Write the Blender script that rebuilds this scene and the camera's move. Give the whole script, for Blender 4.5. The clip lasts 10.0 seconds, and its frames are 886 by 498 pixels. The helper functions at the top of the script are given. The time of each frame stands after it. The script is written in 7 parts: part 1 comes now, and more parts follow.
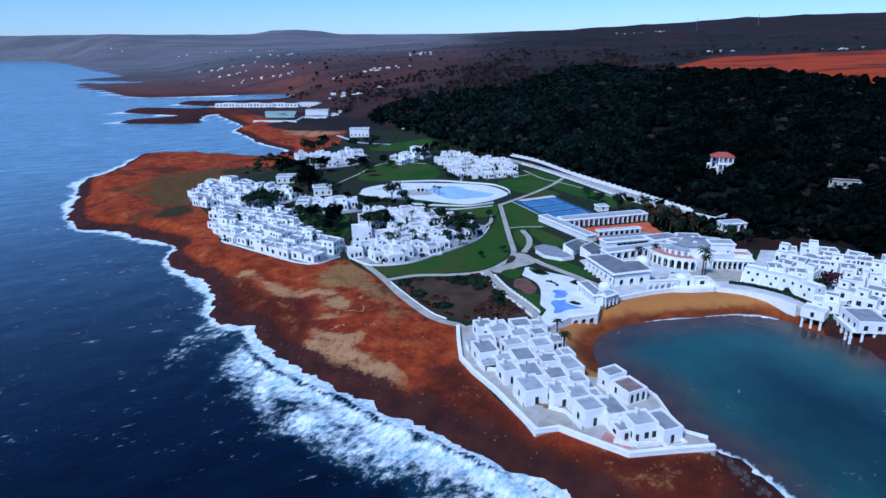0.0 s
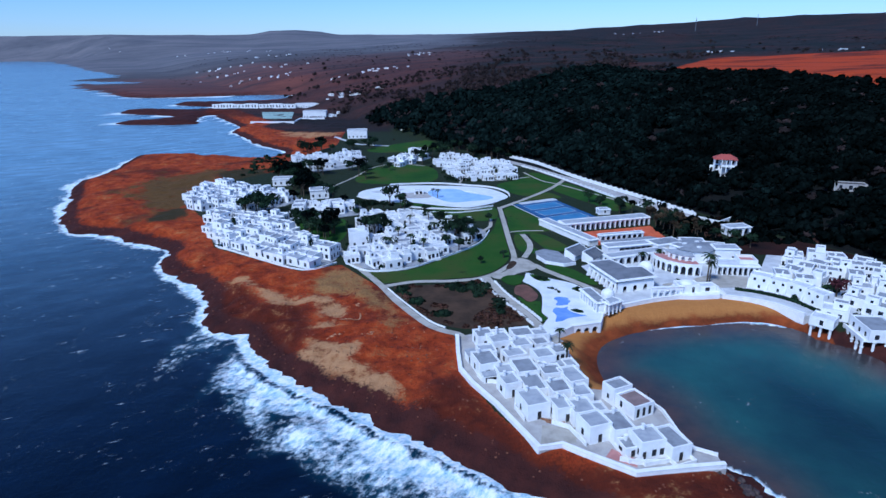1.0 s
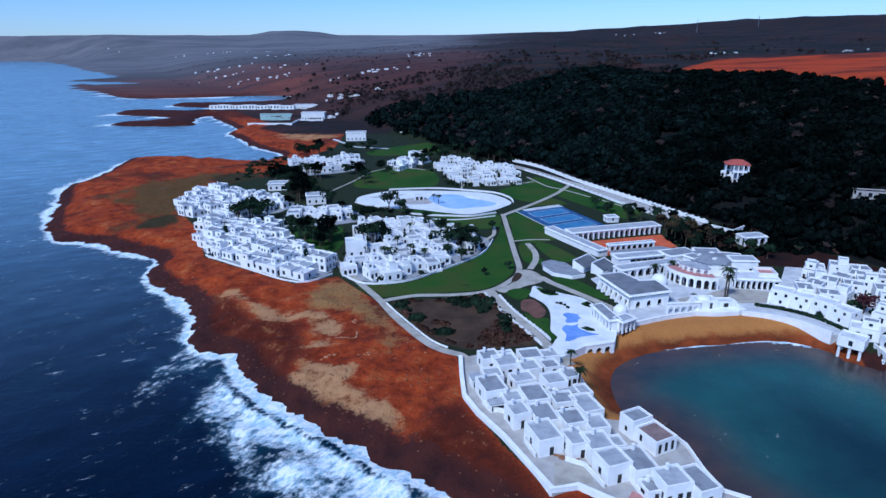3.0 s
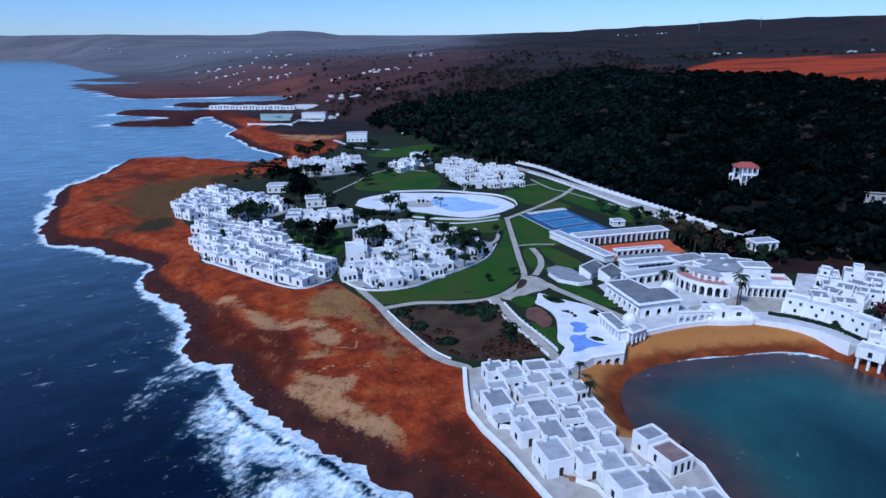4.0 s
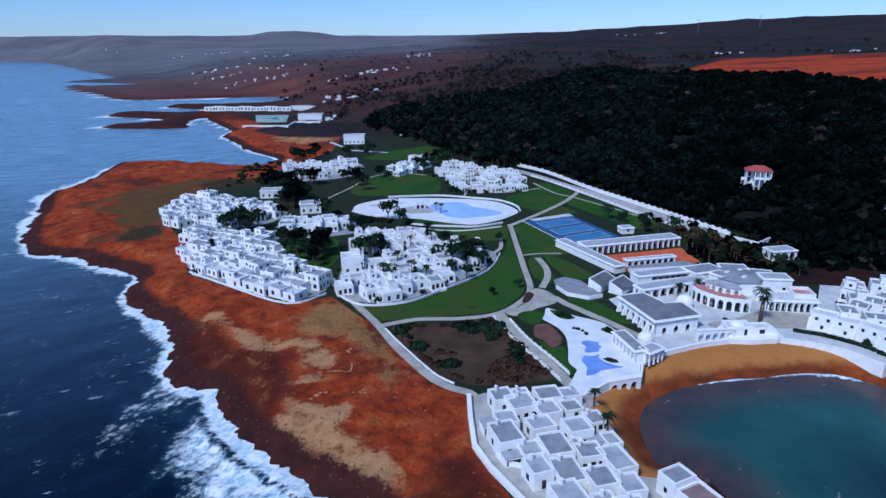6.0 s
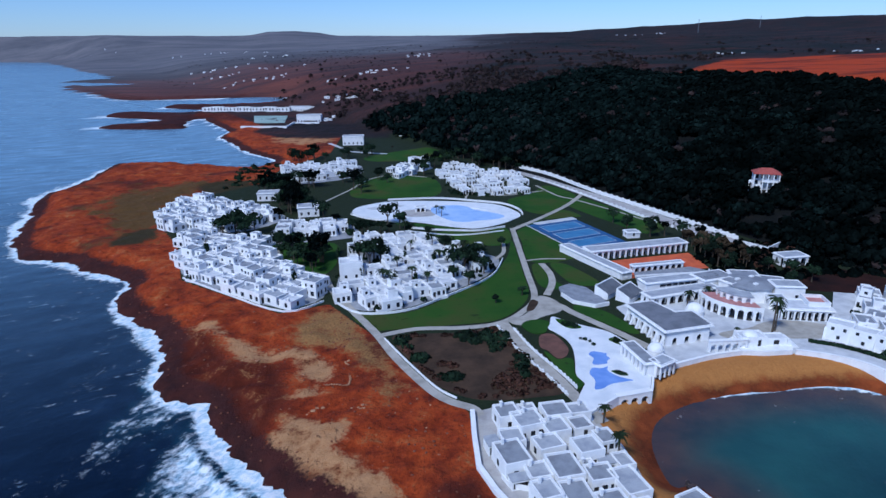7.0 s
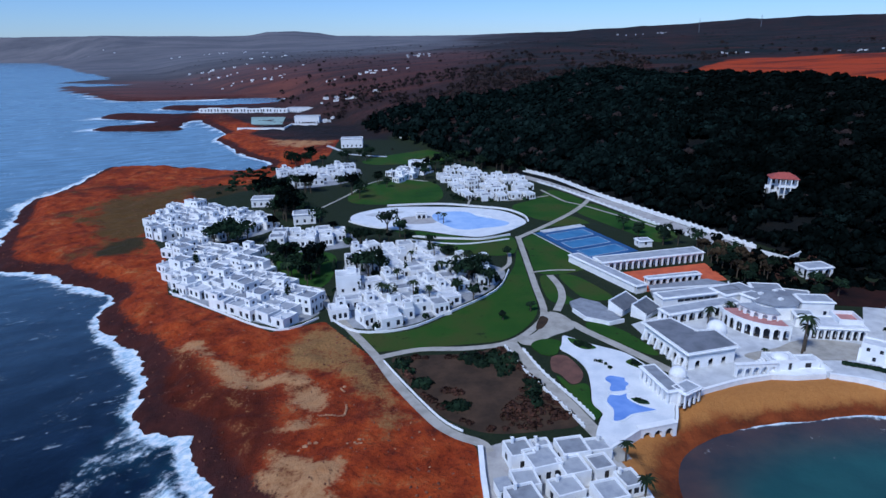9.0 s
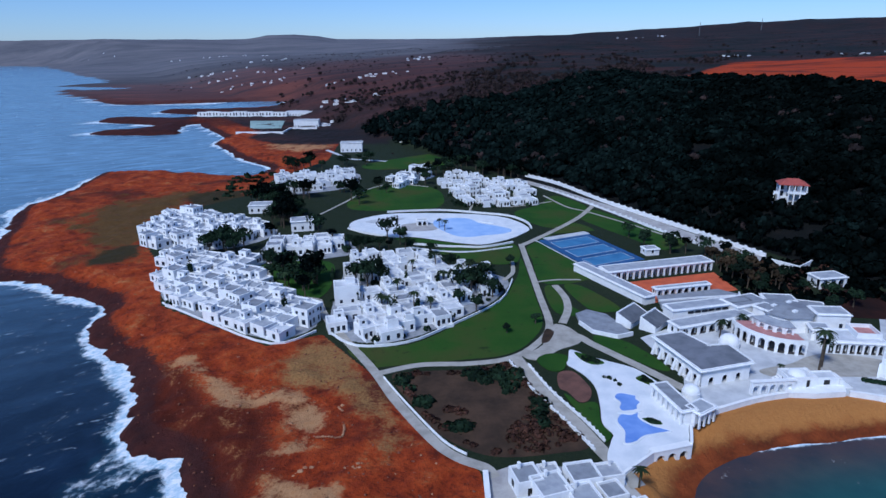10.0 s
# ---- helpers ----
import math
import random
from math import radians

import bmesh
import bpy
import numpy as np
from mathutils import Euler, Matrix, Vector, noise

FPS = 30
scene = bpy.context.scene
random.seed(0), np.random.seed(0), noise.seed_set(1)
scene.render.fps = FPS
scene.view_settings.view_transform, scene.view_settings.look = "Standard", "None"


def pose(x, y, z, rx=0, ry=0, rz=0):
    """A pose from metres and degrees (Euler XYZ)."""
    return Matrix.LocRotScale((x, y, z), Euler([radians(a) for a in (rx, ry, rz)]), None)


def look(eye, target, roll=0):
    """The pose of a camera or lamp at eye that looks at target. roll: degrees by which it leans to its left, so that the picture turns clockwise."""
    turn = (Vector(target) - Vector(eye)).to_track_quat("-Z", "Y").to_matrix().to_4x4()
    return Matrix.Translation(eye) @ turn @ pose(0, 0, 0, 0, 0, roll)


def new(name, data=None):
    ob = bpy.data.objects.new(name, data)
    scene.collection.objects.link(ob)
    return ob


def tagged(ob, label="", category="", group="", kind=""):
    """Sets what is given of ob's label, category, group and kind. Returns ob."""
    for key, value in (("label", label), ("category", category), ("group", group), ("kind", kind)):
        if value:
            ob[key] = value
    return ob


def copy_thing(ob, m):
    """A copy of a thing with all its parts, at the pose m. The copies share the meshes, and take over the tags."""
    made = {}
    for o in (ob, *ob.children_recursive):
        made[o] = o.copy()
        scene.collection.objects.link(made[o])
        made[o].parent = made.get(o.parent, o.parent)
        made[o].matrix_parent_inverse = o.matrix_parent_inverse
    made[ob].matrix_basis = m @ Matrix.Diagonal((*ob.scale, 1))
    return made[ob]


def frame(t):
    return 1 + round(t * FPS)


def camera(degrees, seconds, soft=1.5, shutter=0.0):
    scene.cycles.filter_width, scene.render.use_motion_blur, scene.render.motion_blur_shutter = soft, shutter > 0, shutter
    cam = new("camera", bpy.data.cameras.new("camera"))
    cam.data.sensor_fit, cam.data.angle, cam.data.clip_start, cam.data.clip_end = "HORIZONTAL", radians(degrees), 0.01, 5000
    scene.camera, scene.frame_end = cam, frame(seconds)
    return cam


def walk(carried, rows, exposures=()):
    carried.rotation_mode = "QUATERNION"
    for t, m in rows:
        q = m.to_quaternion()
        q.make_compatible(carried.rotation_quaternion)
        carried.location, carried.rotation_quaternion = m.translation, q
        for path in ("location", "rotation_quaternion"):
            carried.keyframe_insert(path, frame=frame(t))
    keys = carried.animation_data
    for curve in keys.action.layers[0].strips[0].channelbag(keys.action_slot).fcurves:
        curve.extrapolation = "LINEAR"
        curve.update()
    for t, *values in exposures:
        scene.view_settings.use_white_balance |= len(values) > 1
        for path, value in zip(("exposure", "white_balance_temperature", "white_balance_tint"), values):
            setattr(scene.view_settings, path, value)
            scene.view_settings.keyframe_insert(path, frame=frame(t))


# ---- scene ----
cam = camera(71.0, 10.0)
PATH = [
    (0, (-0.096, -0.858, 83.092), (-0.11, 1.04, 82.462), -0.6),
    (0.5, (-0.134, 1.908, 82.912), (-0.145, 3.807, 82.284), -0.6),
    (1, (-0.119, 4.749, 83.204), (-0.129, 6.647, 82.575), -0.6),
    (1.5, (-0.366, 7.813, 83.053), (-0.376, 9.712, 82.426), -0.6),
    (2, (-0.362, 10.987, 82.981), (-0.37, 12.886, 82.354), -0.5),
    (2.5, (-0.525, 14.123, 83.026), (-0.533, 16.022, 82.399), -0.5),
    (4, (-1.527, 23.936, 82.715), (-1.539, 25.835, 82.089), -0.4),
    (4.5, (-1.643, 27.203, 82.706), (-1.655, 29.102, 82.079), -0.5),
    (5, (-1.908, 30.595, 82.497), (-1.918, 32.494, 81.871), -0.4),
    (5.5, (-2.108, 33.899, 82.391), (-2.117, 35.799, 81.765), -0.5),
    (7, (-3.024, 44.096, 82.034), (-3.03, 45.996, 81.409), -0.5),
    (7.5, (-3.238, 47.485, 82.003), (-3.245, 49.384, 81.376), -0.5),
    (8, (-3.493, 50.871, 81.94), (-3.499, 52.77, 81.314), -0.5),
    (8.5, (-3.654, 54.15, 81.873), (-3.661, 56.05, 81.247), -0.6),
    (9, (-3.984, 57.449, 81.79), (-3.99, 59.349, 81.165), -0.6),
    (9.5, (-4.133, 60.979, 81.761), (-4.139, 62.879, 81.135), -0.6),
    (9.9, (-4.442, 63.536, 81.805), (-4.448, 65.436, 81.179), -0.6),
    (10, (-4.519, 64.175, 81.816), (-4.525, 66.078, 81.2), -0.6),
]
walk(cam, [(t, look(eye, target, roll)) for t, eye, target, roll in PATH], [(0, 0.33, 4980, 7), (2.5, 0.31, 5050, 7), (4, 0.20, 5130, 9), (5.5, 0.17, 5220, 9), (10, 0.11, 5340, 9)])

# ---- light ----
SUN_EL, SUN_AZ = radians(48), radians(215)
world = bpy.data.worlds.new("sky")
scene.world = world
world.use_nodes = True
wn = world.node_tree.nodes
sky = wn.new("ShaderNodeTexSky")
sky.sky_type, sky.sun_disc = "NISHITA", False
sky.sun_elevation, sky.sun_rotation = SUN_EL, SUN_AZ
sky.air_density, sky.dust_density, sky.ozone_density = 1.0, 0.15, 5.0
wn["Background"].inputs["Strength"].default_value = 0.088
tint = wn.new("ShaderNodeMix")
tint.data_type, tint.blend_type = "RGBA", "MULTIPLY"
tint.inputs[0].default_value = 1.0
tint.inputs[7].default_value = (0.76, 0.885, 1.17, 1)
world.node_tree.links.new(sky.outputs[0], tint.inputs[6])
world.node_tree.links.new(tint.outputs[2], wn["Background"].inputs["Color"])
sun = new("sun", bpy.data.lights.new("sun", "SUN"))
sun.data.energy, sun.data.angle, sun.data.color = 2.8, radians(12), (1.0, 0.96, 0.90)
sun.matrix_world = look((0, 0, 0), (-math.sin(SUN_AZ) * math.cos(SUN_EL), -math.cos(SUN_AZ) * math.cos(SUN_EL), -math.sin(SUN_EL)))

# ---- materials ----


def shader(name, rough=0.8, metal=0.0, spec=0.4):
    """A principled material; returns it with a maker of nodes and its links."""
    m = bpy.data.materials.new(name)
    m.use_nodes = True
    t = m.node_tree
    b = t.nodes["Principled BSDF"]
    b.inputs["Roughness"].default_value = rough
    b.inputs["Metallic"].default_value = metal
    b.inputs["Specular IOR Level"].default_value = spec
    return m, t, b


def node(t, kind, **kw):
    n = t.nodes.new("ShaderNode" + kind)
    for k, v in kw.items():
        n.inputs[k.replace("_", " ")].default_value = v
    return n


def noise_at(t, scale, detail=6, rough=0.6, stretch=None):
    g = t.nodes.new("ShaderNodeNewGeometry")
    n = node(t, "TexNoise", Scale=scale, Detail=detail, Roughness=rough)
    if stretch:
        mp = node(t, "Mapping")
        mp.inputs["Scale"].default_value = stretch
        t.links.new(g.outputs["Position"], mp.inputs[0])
        t.links.new(mp.outputs[0], n.inputs["Vector"])
    else:
        t.links.new(g.outputs["Position"], n.inputs["Vector"])
    return n.outputs["Fac"]


def turned_noise(t, turn, size, detail=6, rough=0.6):
    """Noise whose lumps are drawn out to the given size in metres, turned about z."""
    g = t.nodes.new("ShaderNodeNewGeometry")
    mp = node(t, "Mapping")
    mp.vector_type = "TEXTURE"
    mp.inputs["Rotation"].default_value = (0, 0, radians(turn))
    mp.inputs["Scale"].default_value = size
    n = node(t, "TexNoise", Scale=1.0, Detail=detail, Roughness=rough)
    t.links.new(g.outputs["Position"], mp.inputs[0])
    t.links.new(mp.outputs[0], n.inputs["Vector"])
    return n.outputs["Fac"]


def ramp(t, fac, stops):
    r = t.nodes.new("ShaderNodeValToRGB")
    while len(r.color_ramp.elements) < len(stops):
        r.color_ramp.elements.new(0.5)
    for e, (p, c) in zip(r.color_ramp.elements, stops):
        e.position, e.color = p, (*c, 1) if len(c) == 3 else c
    t.links.new(fac, r.inputs[0])
    return r.outputs[0]


def grey(v):
    return (v, v, v)


def blend(t, fac, a, b, kind="MIX"):
    m = t.nodes.new("ShaderNodeMix")
    m.data_type, m.blend_type = "RGBA", kind
    for sock, val in ((m.inputs[0], fac), (m.inputs[6], a), (m.inputs[7], b)):
        if isinstance(val, (int, float)):
            sock.default_value = val
        elif isinstance(val, tuple):
            sock.default_value = (*val, 1)
        else:
            t.links.new(val, sock)
    return m.outputs[2]


def sums(t, op, a, b=0.5, c=None):
    m = t.nodes.new("ShaderNodeMath")
    m.operation = op
    m.use_clamp = False
    for sock, val in zip(m.inputs, (a, b, c)):
        if val is None:
            continue
        if isinstance(val, (int, float)):
            sock.default_value = val
        else:
            t.links.new(val, sock)
    return m.outputs[0]


def mask(t, name):
    a = t.nodes.new("ShaderNodeAttribute")
    a.attribute_name = name
    return a.outputs["Fac"]


def step_mask(t, value, lo, hi):
    m = node(t, "MapRange")
    m.interpolation_type = "SMOOTHSTEP"
    m.inputs["From Min"].default_value, m.inputs["From Max"].default_value = lo, hi
    t.links.new(value, m.inputs["Value"])
    return m.outputs["Result"]


def relief(t, b, height, strength, dist):
    n = node(t, "Bump", Strength=strength, Distance=dist)
    t.links.new(height, n.inputs["Height"])
    t.links.new(n.outputs[0], b.inputs["Normal"])


def plain(name, base, dark, scale=0.6, rough=0.85, bump=0.02, spec=0.3, fine=9.0):
    """Two-scale mottled surface: broad stains over fine grain."""
    m, t, b = shader(name, rough, 0, spec)
    broad, grain = noise_at(t, scale), noise_at(t, fine, 4)
    c = blend(t, step_mask(t, broad, 0.35, 0.72), base, dark)
    c = blend(t, 0.25, c, ramp(t, grain, [(0.3, grey(0.35)), (0.7, grey(1.0))]), "MULTIPLY")
    t.links.new(c, b.inputs["Base Color"])
    if bump:
        relief(t, b, grain, 0.6, bump)
    return m


WHITE = plain("limewash", (0.89, 0.89, 0.88), (0.78, 0.78, 0.78), 0.5, 0.75)
ROOF = plain("grey_roof_screed", (0.29, 0.31, 0.34), (0.20, 0.21, 0.24), 0.4, 0.9)
PALE_ROOF = plain("pale_roof_screed", (0.42, 0.44, 0.47), (0.30, 0.32, 0.36), 0.4, 0.9)
SLATE = plain("dark_flat_roof", (0.15, 0.16, 0.18), (0.09, 0.10, 0.12), 0.3, 0.9)
PAVING = plain("pale_paving", (0.62, 0.63, 0.64), (0.45, 0.46, 0.48), 0.25, 0.8)
PATH_STONE = plain("path_gravel", (0.44, 0.41, 0.36), (0.31, 0.29, 0.25), 0.35, 0.95)
m, t, b = shader("mown_grass", 0.95, 0, 0.1)
c = ramp(t, noise_at(t, 0.045, 5), [(0.32, (0.020, 0.064, 0.010)), (0.48, (0.031, 0.082, 0.012)), (0.60, (0.050, 0.074, 0.016)), (0.75, (0.070, 0.062, 0.020))])
c = blend(t, 0.35, c, ramp(t, noise_at(t, 3.0, 4), [(0.3, (0.35, 0.35, 0.35)), (0.7, (1.0, 1.0, 1.0))]), "MULTIPLY")
c = blend(t, step_mask(t, noise_at(t, 0.4, 5), 0.60, 0.72), c, (0.020, 0.036, 0.010))
t.links.new(c, b.inputs["Base Color"])
relief(t, b, noise_at(t, 3.0, 4), 0.6, 0.06)
LAWN = m
TERRACE_STONE = plain("terrace_stone", (0.46, 0.44, 0.42), (0.33, 0.31, 0.30), 0.3, 0.85)
STREET = plain("village_street", (0.34, 0.35, 0.37), (0.20, 0.21, 0.23), 0.3, 0.85)
WASHED_ROOF = plain("whitewashed_roof", (0.68, 0.69, 0.71), (0.48, 0.50, 0.53), 0.35, 0.85)
TERRACOTTA = plain("terracotta_floor", (0.62, 0.13, 0.05), (0.45, 0.09, 0.04), 0.3, 0.85)
RED_TILE = plain("red_clay_tile", (0.40, 0.09, 0.07), (0.28, 0.06, 0.05), 0.8, 0.8)
PINK = plain("rose_terrace_tile", (0.50, 0.24, 0.22), (0.38, 0.17, 0.16), 0.6, 0.8)
COURT_LIGHT = plain("pale_blue_court", (0.075, 0.22, 0.40), (0.045, 0.15, 0.31), 0.2, 0.7)
COURT_BLUE = plain("blue_court_coating", (0.035, 0.11, 0.27), (0.02, 0.07, 0.18), 0.12, 0.7)
TRUNK = plain("palm_bark", (0.10, 0.075, 0.05), (0.05, 0.04, 0.03), 2.0, 0.95, 0.03)
# Dark stone; on gallery floors and walls its darkness stands for arcade shade.
SHADE_STONE = plain("shade_and_dark_stone", (0.060, 0.055, 0.055), (0.035, 0.03, 0.03), 0.6, 0.8)
DARKWOOD = plain("dark_joinery", (0.035, 0.03, 0.03), (0.02, 0.02, 0.02), 1.5, 0.6)


def leaf_material(name, a, b2, spec=0.06):
    m, t, b = shader(name, 0.85, 0, spec)
    g = t.nodes.new("ShaderNodeNewGeometry")
    c = ramp(t, g.outputs["Random Per Island"], [(0.0, a), (0.6, b2), (1.0, tuple(v * 1.7 for v in b2))])
    t.links.new(blend(t, step_mask(t, noise_at(t, 0.06, 3), 0.35, 0.7), c, tuple(v * 0.6 for v in a)), b.inputs["Base Color"])
    return m


# Dark and lighter copy of one foliage; hillside shading is in the colour.
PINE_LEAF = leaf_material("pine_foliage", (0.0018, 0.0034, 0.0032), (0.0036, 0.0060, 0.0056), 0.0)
LIT_PINE_LEAF = leaf_material("lit_pine_foliage", (0.0026, 0.0056, 0.0054), (0.0070, 0.0130, 0.0118), 0.0)
GARDEN_LEAF = leaf_material("garden_foliage", (0.008, 0.016, 0.010), (0.016, 0.032, 0.016))
HEATH_LEAF = leaf_material("heath_shrub", (0.020, 0.016, 0.016), (0.034, 0.023, 0.021))
SCRUB_LEAF = leaf_material("dry_scrub", (0.035, 0.020, 0.016), (0.075, 0.035, 0.024))
PLUM_LEAF = leaf_material("plum_foliage", (0.035, 0.012, 0.016), (0.07, 0.022, 0.026))
PALM_LEAF = leaf_material("palm_frond", (0.016, 0.026, 0.013), (0.028, 0.044, 0.02))

m, t, b = shader("window_glass", 0.2, 0, 0.25)
b.inputs["Base Color"].default_value = (0.02, 0.025, 0.035, 1)
GLASS = m

m, t, b = shader("pale_pool_water", 0.08, 0, 0.5)
t.links.new(ramp(t, noise_at(t, 0.12, 5), [(0.3, (0.30, 0.45, 0.76)), (0.7, (0.50, 0.64, 0.86))]), b.inputs["Base Color"])
relief(t, b, noise_at(t, 2.0), 0.3, 0.05)
PALE_POOL = m

m, t, b = shader("pool_water", 0.08, 0, 0.5)
t.links.new(ramp(t, noise_at(t, 0.25), [(0.3, (0.14, 0.25, 0.60)), (0.7, (0.24, 0.37, 0.72))]), b.inputs["Base Color"])
relief(t, b, noise_at(t, 2.0), 0.3, 0.05)
POOL = m


def ground_material():
    m, t, b = shader("ground", 0.95, 0, 0.15)
    broad, mid, fine = noise_at(t, 0.035, 8), noise_at(t, 0.16, 8, 0.7), noise_at(t, 1.4, 6, 0.7)
    rock = ramp(t, mid, [(0.30, (0.045, 0.008, 0.005)), (0.43, (0.22, 0.030, 0.007)), (0.54, (0.33, 0.052, 0.010)), (0.74, (0.40, 0.095, 0.022))])
    rock = blend(t, step_mask(t, fine, 0.48, 0.72), rock, (0.09, 0.016, 0.007))
    rock = blend(t, step_mask(t, broad, 0.50, 0.68), rock, (0.085, 0.016, 0.008))
    pale = step_mask(t, noise_at(t, 0.55, 5, 0.6), 0.66, 0.74)
    rock = blend(t, sums(t, "MULTIPLY", pale, 0.55), rock, (0.42, 0.24, 0.15))
    strata = turned_noise(t, 141, (7.0, 1.3, 1.0), 9, 0.7)
    rock = blend(t, 0.75, rock, ramp(t, strata, [(0.34, grey(0.45)), (0.45, grey(0.95)), (0.62, grey(1.0))]), "MULTIPLY")
    crack = turned_noise(t, 120, (2.6, 0.9, 1.0), 10, 0.75)
    rock = blend(t, step_mask(t, crack, 0.60, 0.68), rock, (0.030, 0.007, 0.005))
    dry = ramp(t, mid, [(0.3, (0.24, 0.105, 0.040)), (0.5, (0.40, 0.215, 0.098)), (0.8, (0.40, 0.165, 0.056))])
    dry = blend(t, step_mask(t, crack, 0.56, 0.66), dry, (0.17, 0.085, 0.045))
    edge = sums(t, "ADD", sums(t, "MULTIPLY", sums(t, "SUBTRACT", mid, 0.5), 1.7), sums(t, "MULTIPLY", sums(t, "SUBTRACT", fine, 0.5), 0.7))
    dusk = ramp(t, mid, [(0.3, (0.032, 0.007, 0.004)), (0.55, (0.088, 0.015, 0.006)), (0.8, (0.16, 0.034, 0.011))])
    rock = blend(t, step_mask(t, sums(t, "ADD", mask(t, "maroon"), sums(t, "MULTIPLY", edge, 0.8)), 0.3, 0.8), rock, dusk)
    verge = ramp(t, fine, [(0.3, (0.15, 0.070, 0.024)), (0.55, (0.27, 0.145, 0.052)), (0.75, (0.33, 0.125, 0.030))])
    c = blend(t, step_mask(t, sums(t, "ADD", mask(t, "verge"), sums(t, "MULTIPLY", edge, 1.9)), 0.2, 1.05), rock, verge)
    c = blend(t, step_mask(t, sums(t, "ADD", mask(t, "sand"), sums(t, "MULTIPLY", edge, 1.7)), 0.26, 0.84), c, dry)
    grass = ramp(t, fine, [(0.3, (0.060, 0.032, 0.010)), (0.7, (0.13, 0.070, 0.020))])
    c = blend(t, step_mask(t, sums(t, "ADD", sums(t, "ADD", mask(t, "grass"), sums(t, "MULTIPLY", sums(t, "SUBTRACT", broad, 0.5), 2.2)), edge), 0.35, 0.85), c, grass)
    marsh = ramp(t, fine, [(0.3, (0.018, 0.016, 0.007)), (0.7, (0.055, 0.040, 0.014))])
    c = blend(t, step_mask(t, sums(t, "ADD", mask(t, "marsh"), sums(t, "MULTIPLY", edge, 0.9)), 0.35, 0.85), c, marsh)
    field = ramp(t, fine, [(0.3, (0.30, 0.033, 0.005)), (0.7, (0.42, 0.058, 0.009))])
    field = blend(t, step_mask(t, noise_at(t, 0.02, 5, 0.6, (0.5, 1.6, 1.0)), 0.46, 0.66), field, (0.10, 0.016, 0.007))
    c = blend(t, mask(t, "field"), c, field)
    wet = ramp(t, mid, [(0.3, (0.020, 0.008, 0.008)), (0.7, (0.068, 0.018, 0.013))])
    c = blend(t, step_mask(t, sums(t, "ADD", mask(t, "wet"), edge), 0.4, 0.75), c, wet)
    town = ramp(t, fine, [(0.3, (0.009, 0.017, 0.008)), (0.7, (0.024, 0.032, 0.014))])
    c = blend(t, step_mask(t, sums(t, "ADD", mask(t, "town"), sums(t, "MULTIPLY", edge, 0.3)), 0.4, 0.6), c, town)
    beach = ramp(t, fine, [(0.3, (0.35, 0.140, 0.036)), (0.7, (0.42, 0.185, 0.052))])
    damp = ramp(t, mid, [(0.3, (0.05, 0.011, 0.005)), (0.7, (0.26, 0.060, 0.015))])
    beach = blend(t, step_mask(t, sums(t, "ADD", mask(t, "damp"), sums(t, "MULTIPLY", edge, 0.8)), 0.15, 0.85), beach, damp)
    c = blend(t, step_mask(t, sums(t, "ADD", mask(t, "beach"), sums(t, "MULTIPLY", edge, 0.4)), 0.4, 0.6), c, beach)
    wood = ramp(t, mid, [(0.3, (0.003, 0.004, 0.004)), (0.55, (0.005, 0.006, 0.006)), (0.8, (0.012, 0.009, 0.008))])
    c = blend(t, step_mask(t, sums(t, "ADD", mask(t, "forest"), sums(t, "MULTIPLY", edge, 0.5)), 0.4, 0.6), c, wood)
    heath = ramp(t, noise_at(t, 0.012, 8, 0.7, (0.5, 1.4, 1.0)), [(0.35, (0.009, 0.010, 0.010)), (0.52, (0.028, 0.016, 0.015)), (0.72, (0.085, 0.030, 0.023))])
    heath = blend(t, step_mask(t, noise_at(t, 0.003, 6), 0.42, 0.62), heath, (0.013, 0.012, 0.013))
    heath = blend(t, sums(t, "MULTIPLY", mask(t, "russet"), 0.85), heath, ramp(t, noise_at(t, 0.016, 8, 0.72, (0.3, 2.0, 1.0)), [(0.36, (0.030, 0.022, 0.024)), (0.5, (0.095, 0.036, 0.031)), (0.66, (0.175, 0.058, 0.042))]))
    # Haze over the far land is painted in as a paler blue-grey.
    heath = blend(t, mask(t, "far_haze"), heath, ramp(t, noise_at(t, 0.006, 6, 0.7, (0.35, 1.2, 0.3)), [(0.34, (0.085, 0.088, 0.102)), (0.50, (0.122, 0.120, 0.134)), (0.66, (0.165, 0.156, 0.166))]))
    wooded = ramp(t, noise_at(t, 0.011, 8, 0.72, (0.45, 2.0, 1.0)), [(0.36, (0.004, 0.008, 0.007)), (0.48, (0.009, 0.012, 0.010)), (0.56, (0.034, 0.015, 0.012)), (0.70, (0.080, 0.024, 0.015))])
    heath = blend(t, mask(t, "copse"), heath, wooded)
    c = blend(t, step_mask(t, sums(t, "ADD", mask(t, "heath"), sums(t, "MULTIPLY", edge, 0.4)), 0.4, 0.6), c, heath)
    t.links.new(c, b.inputs["Base Color"])
    relief(t, b, sums(t, "ADD", mid, sums(t, "MULTIPLY", fine, 0.3)), 1.0, 0.8)
    return m


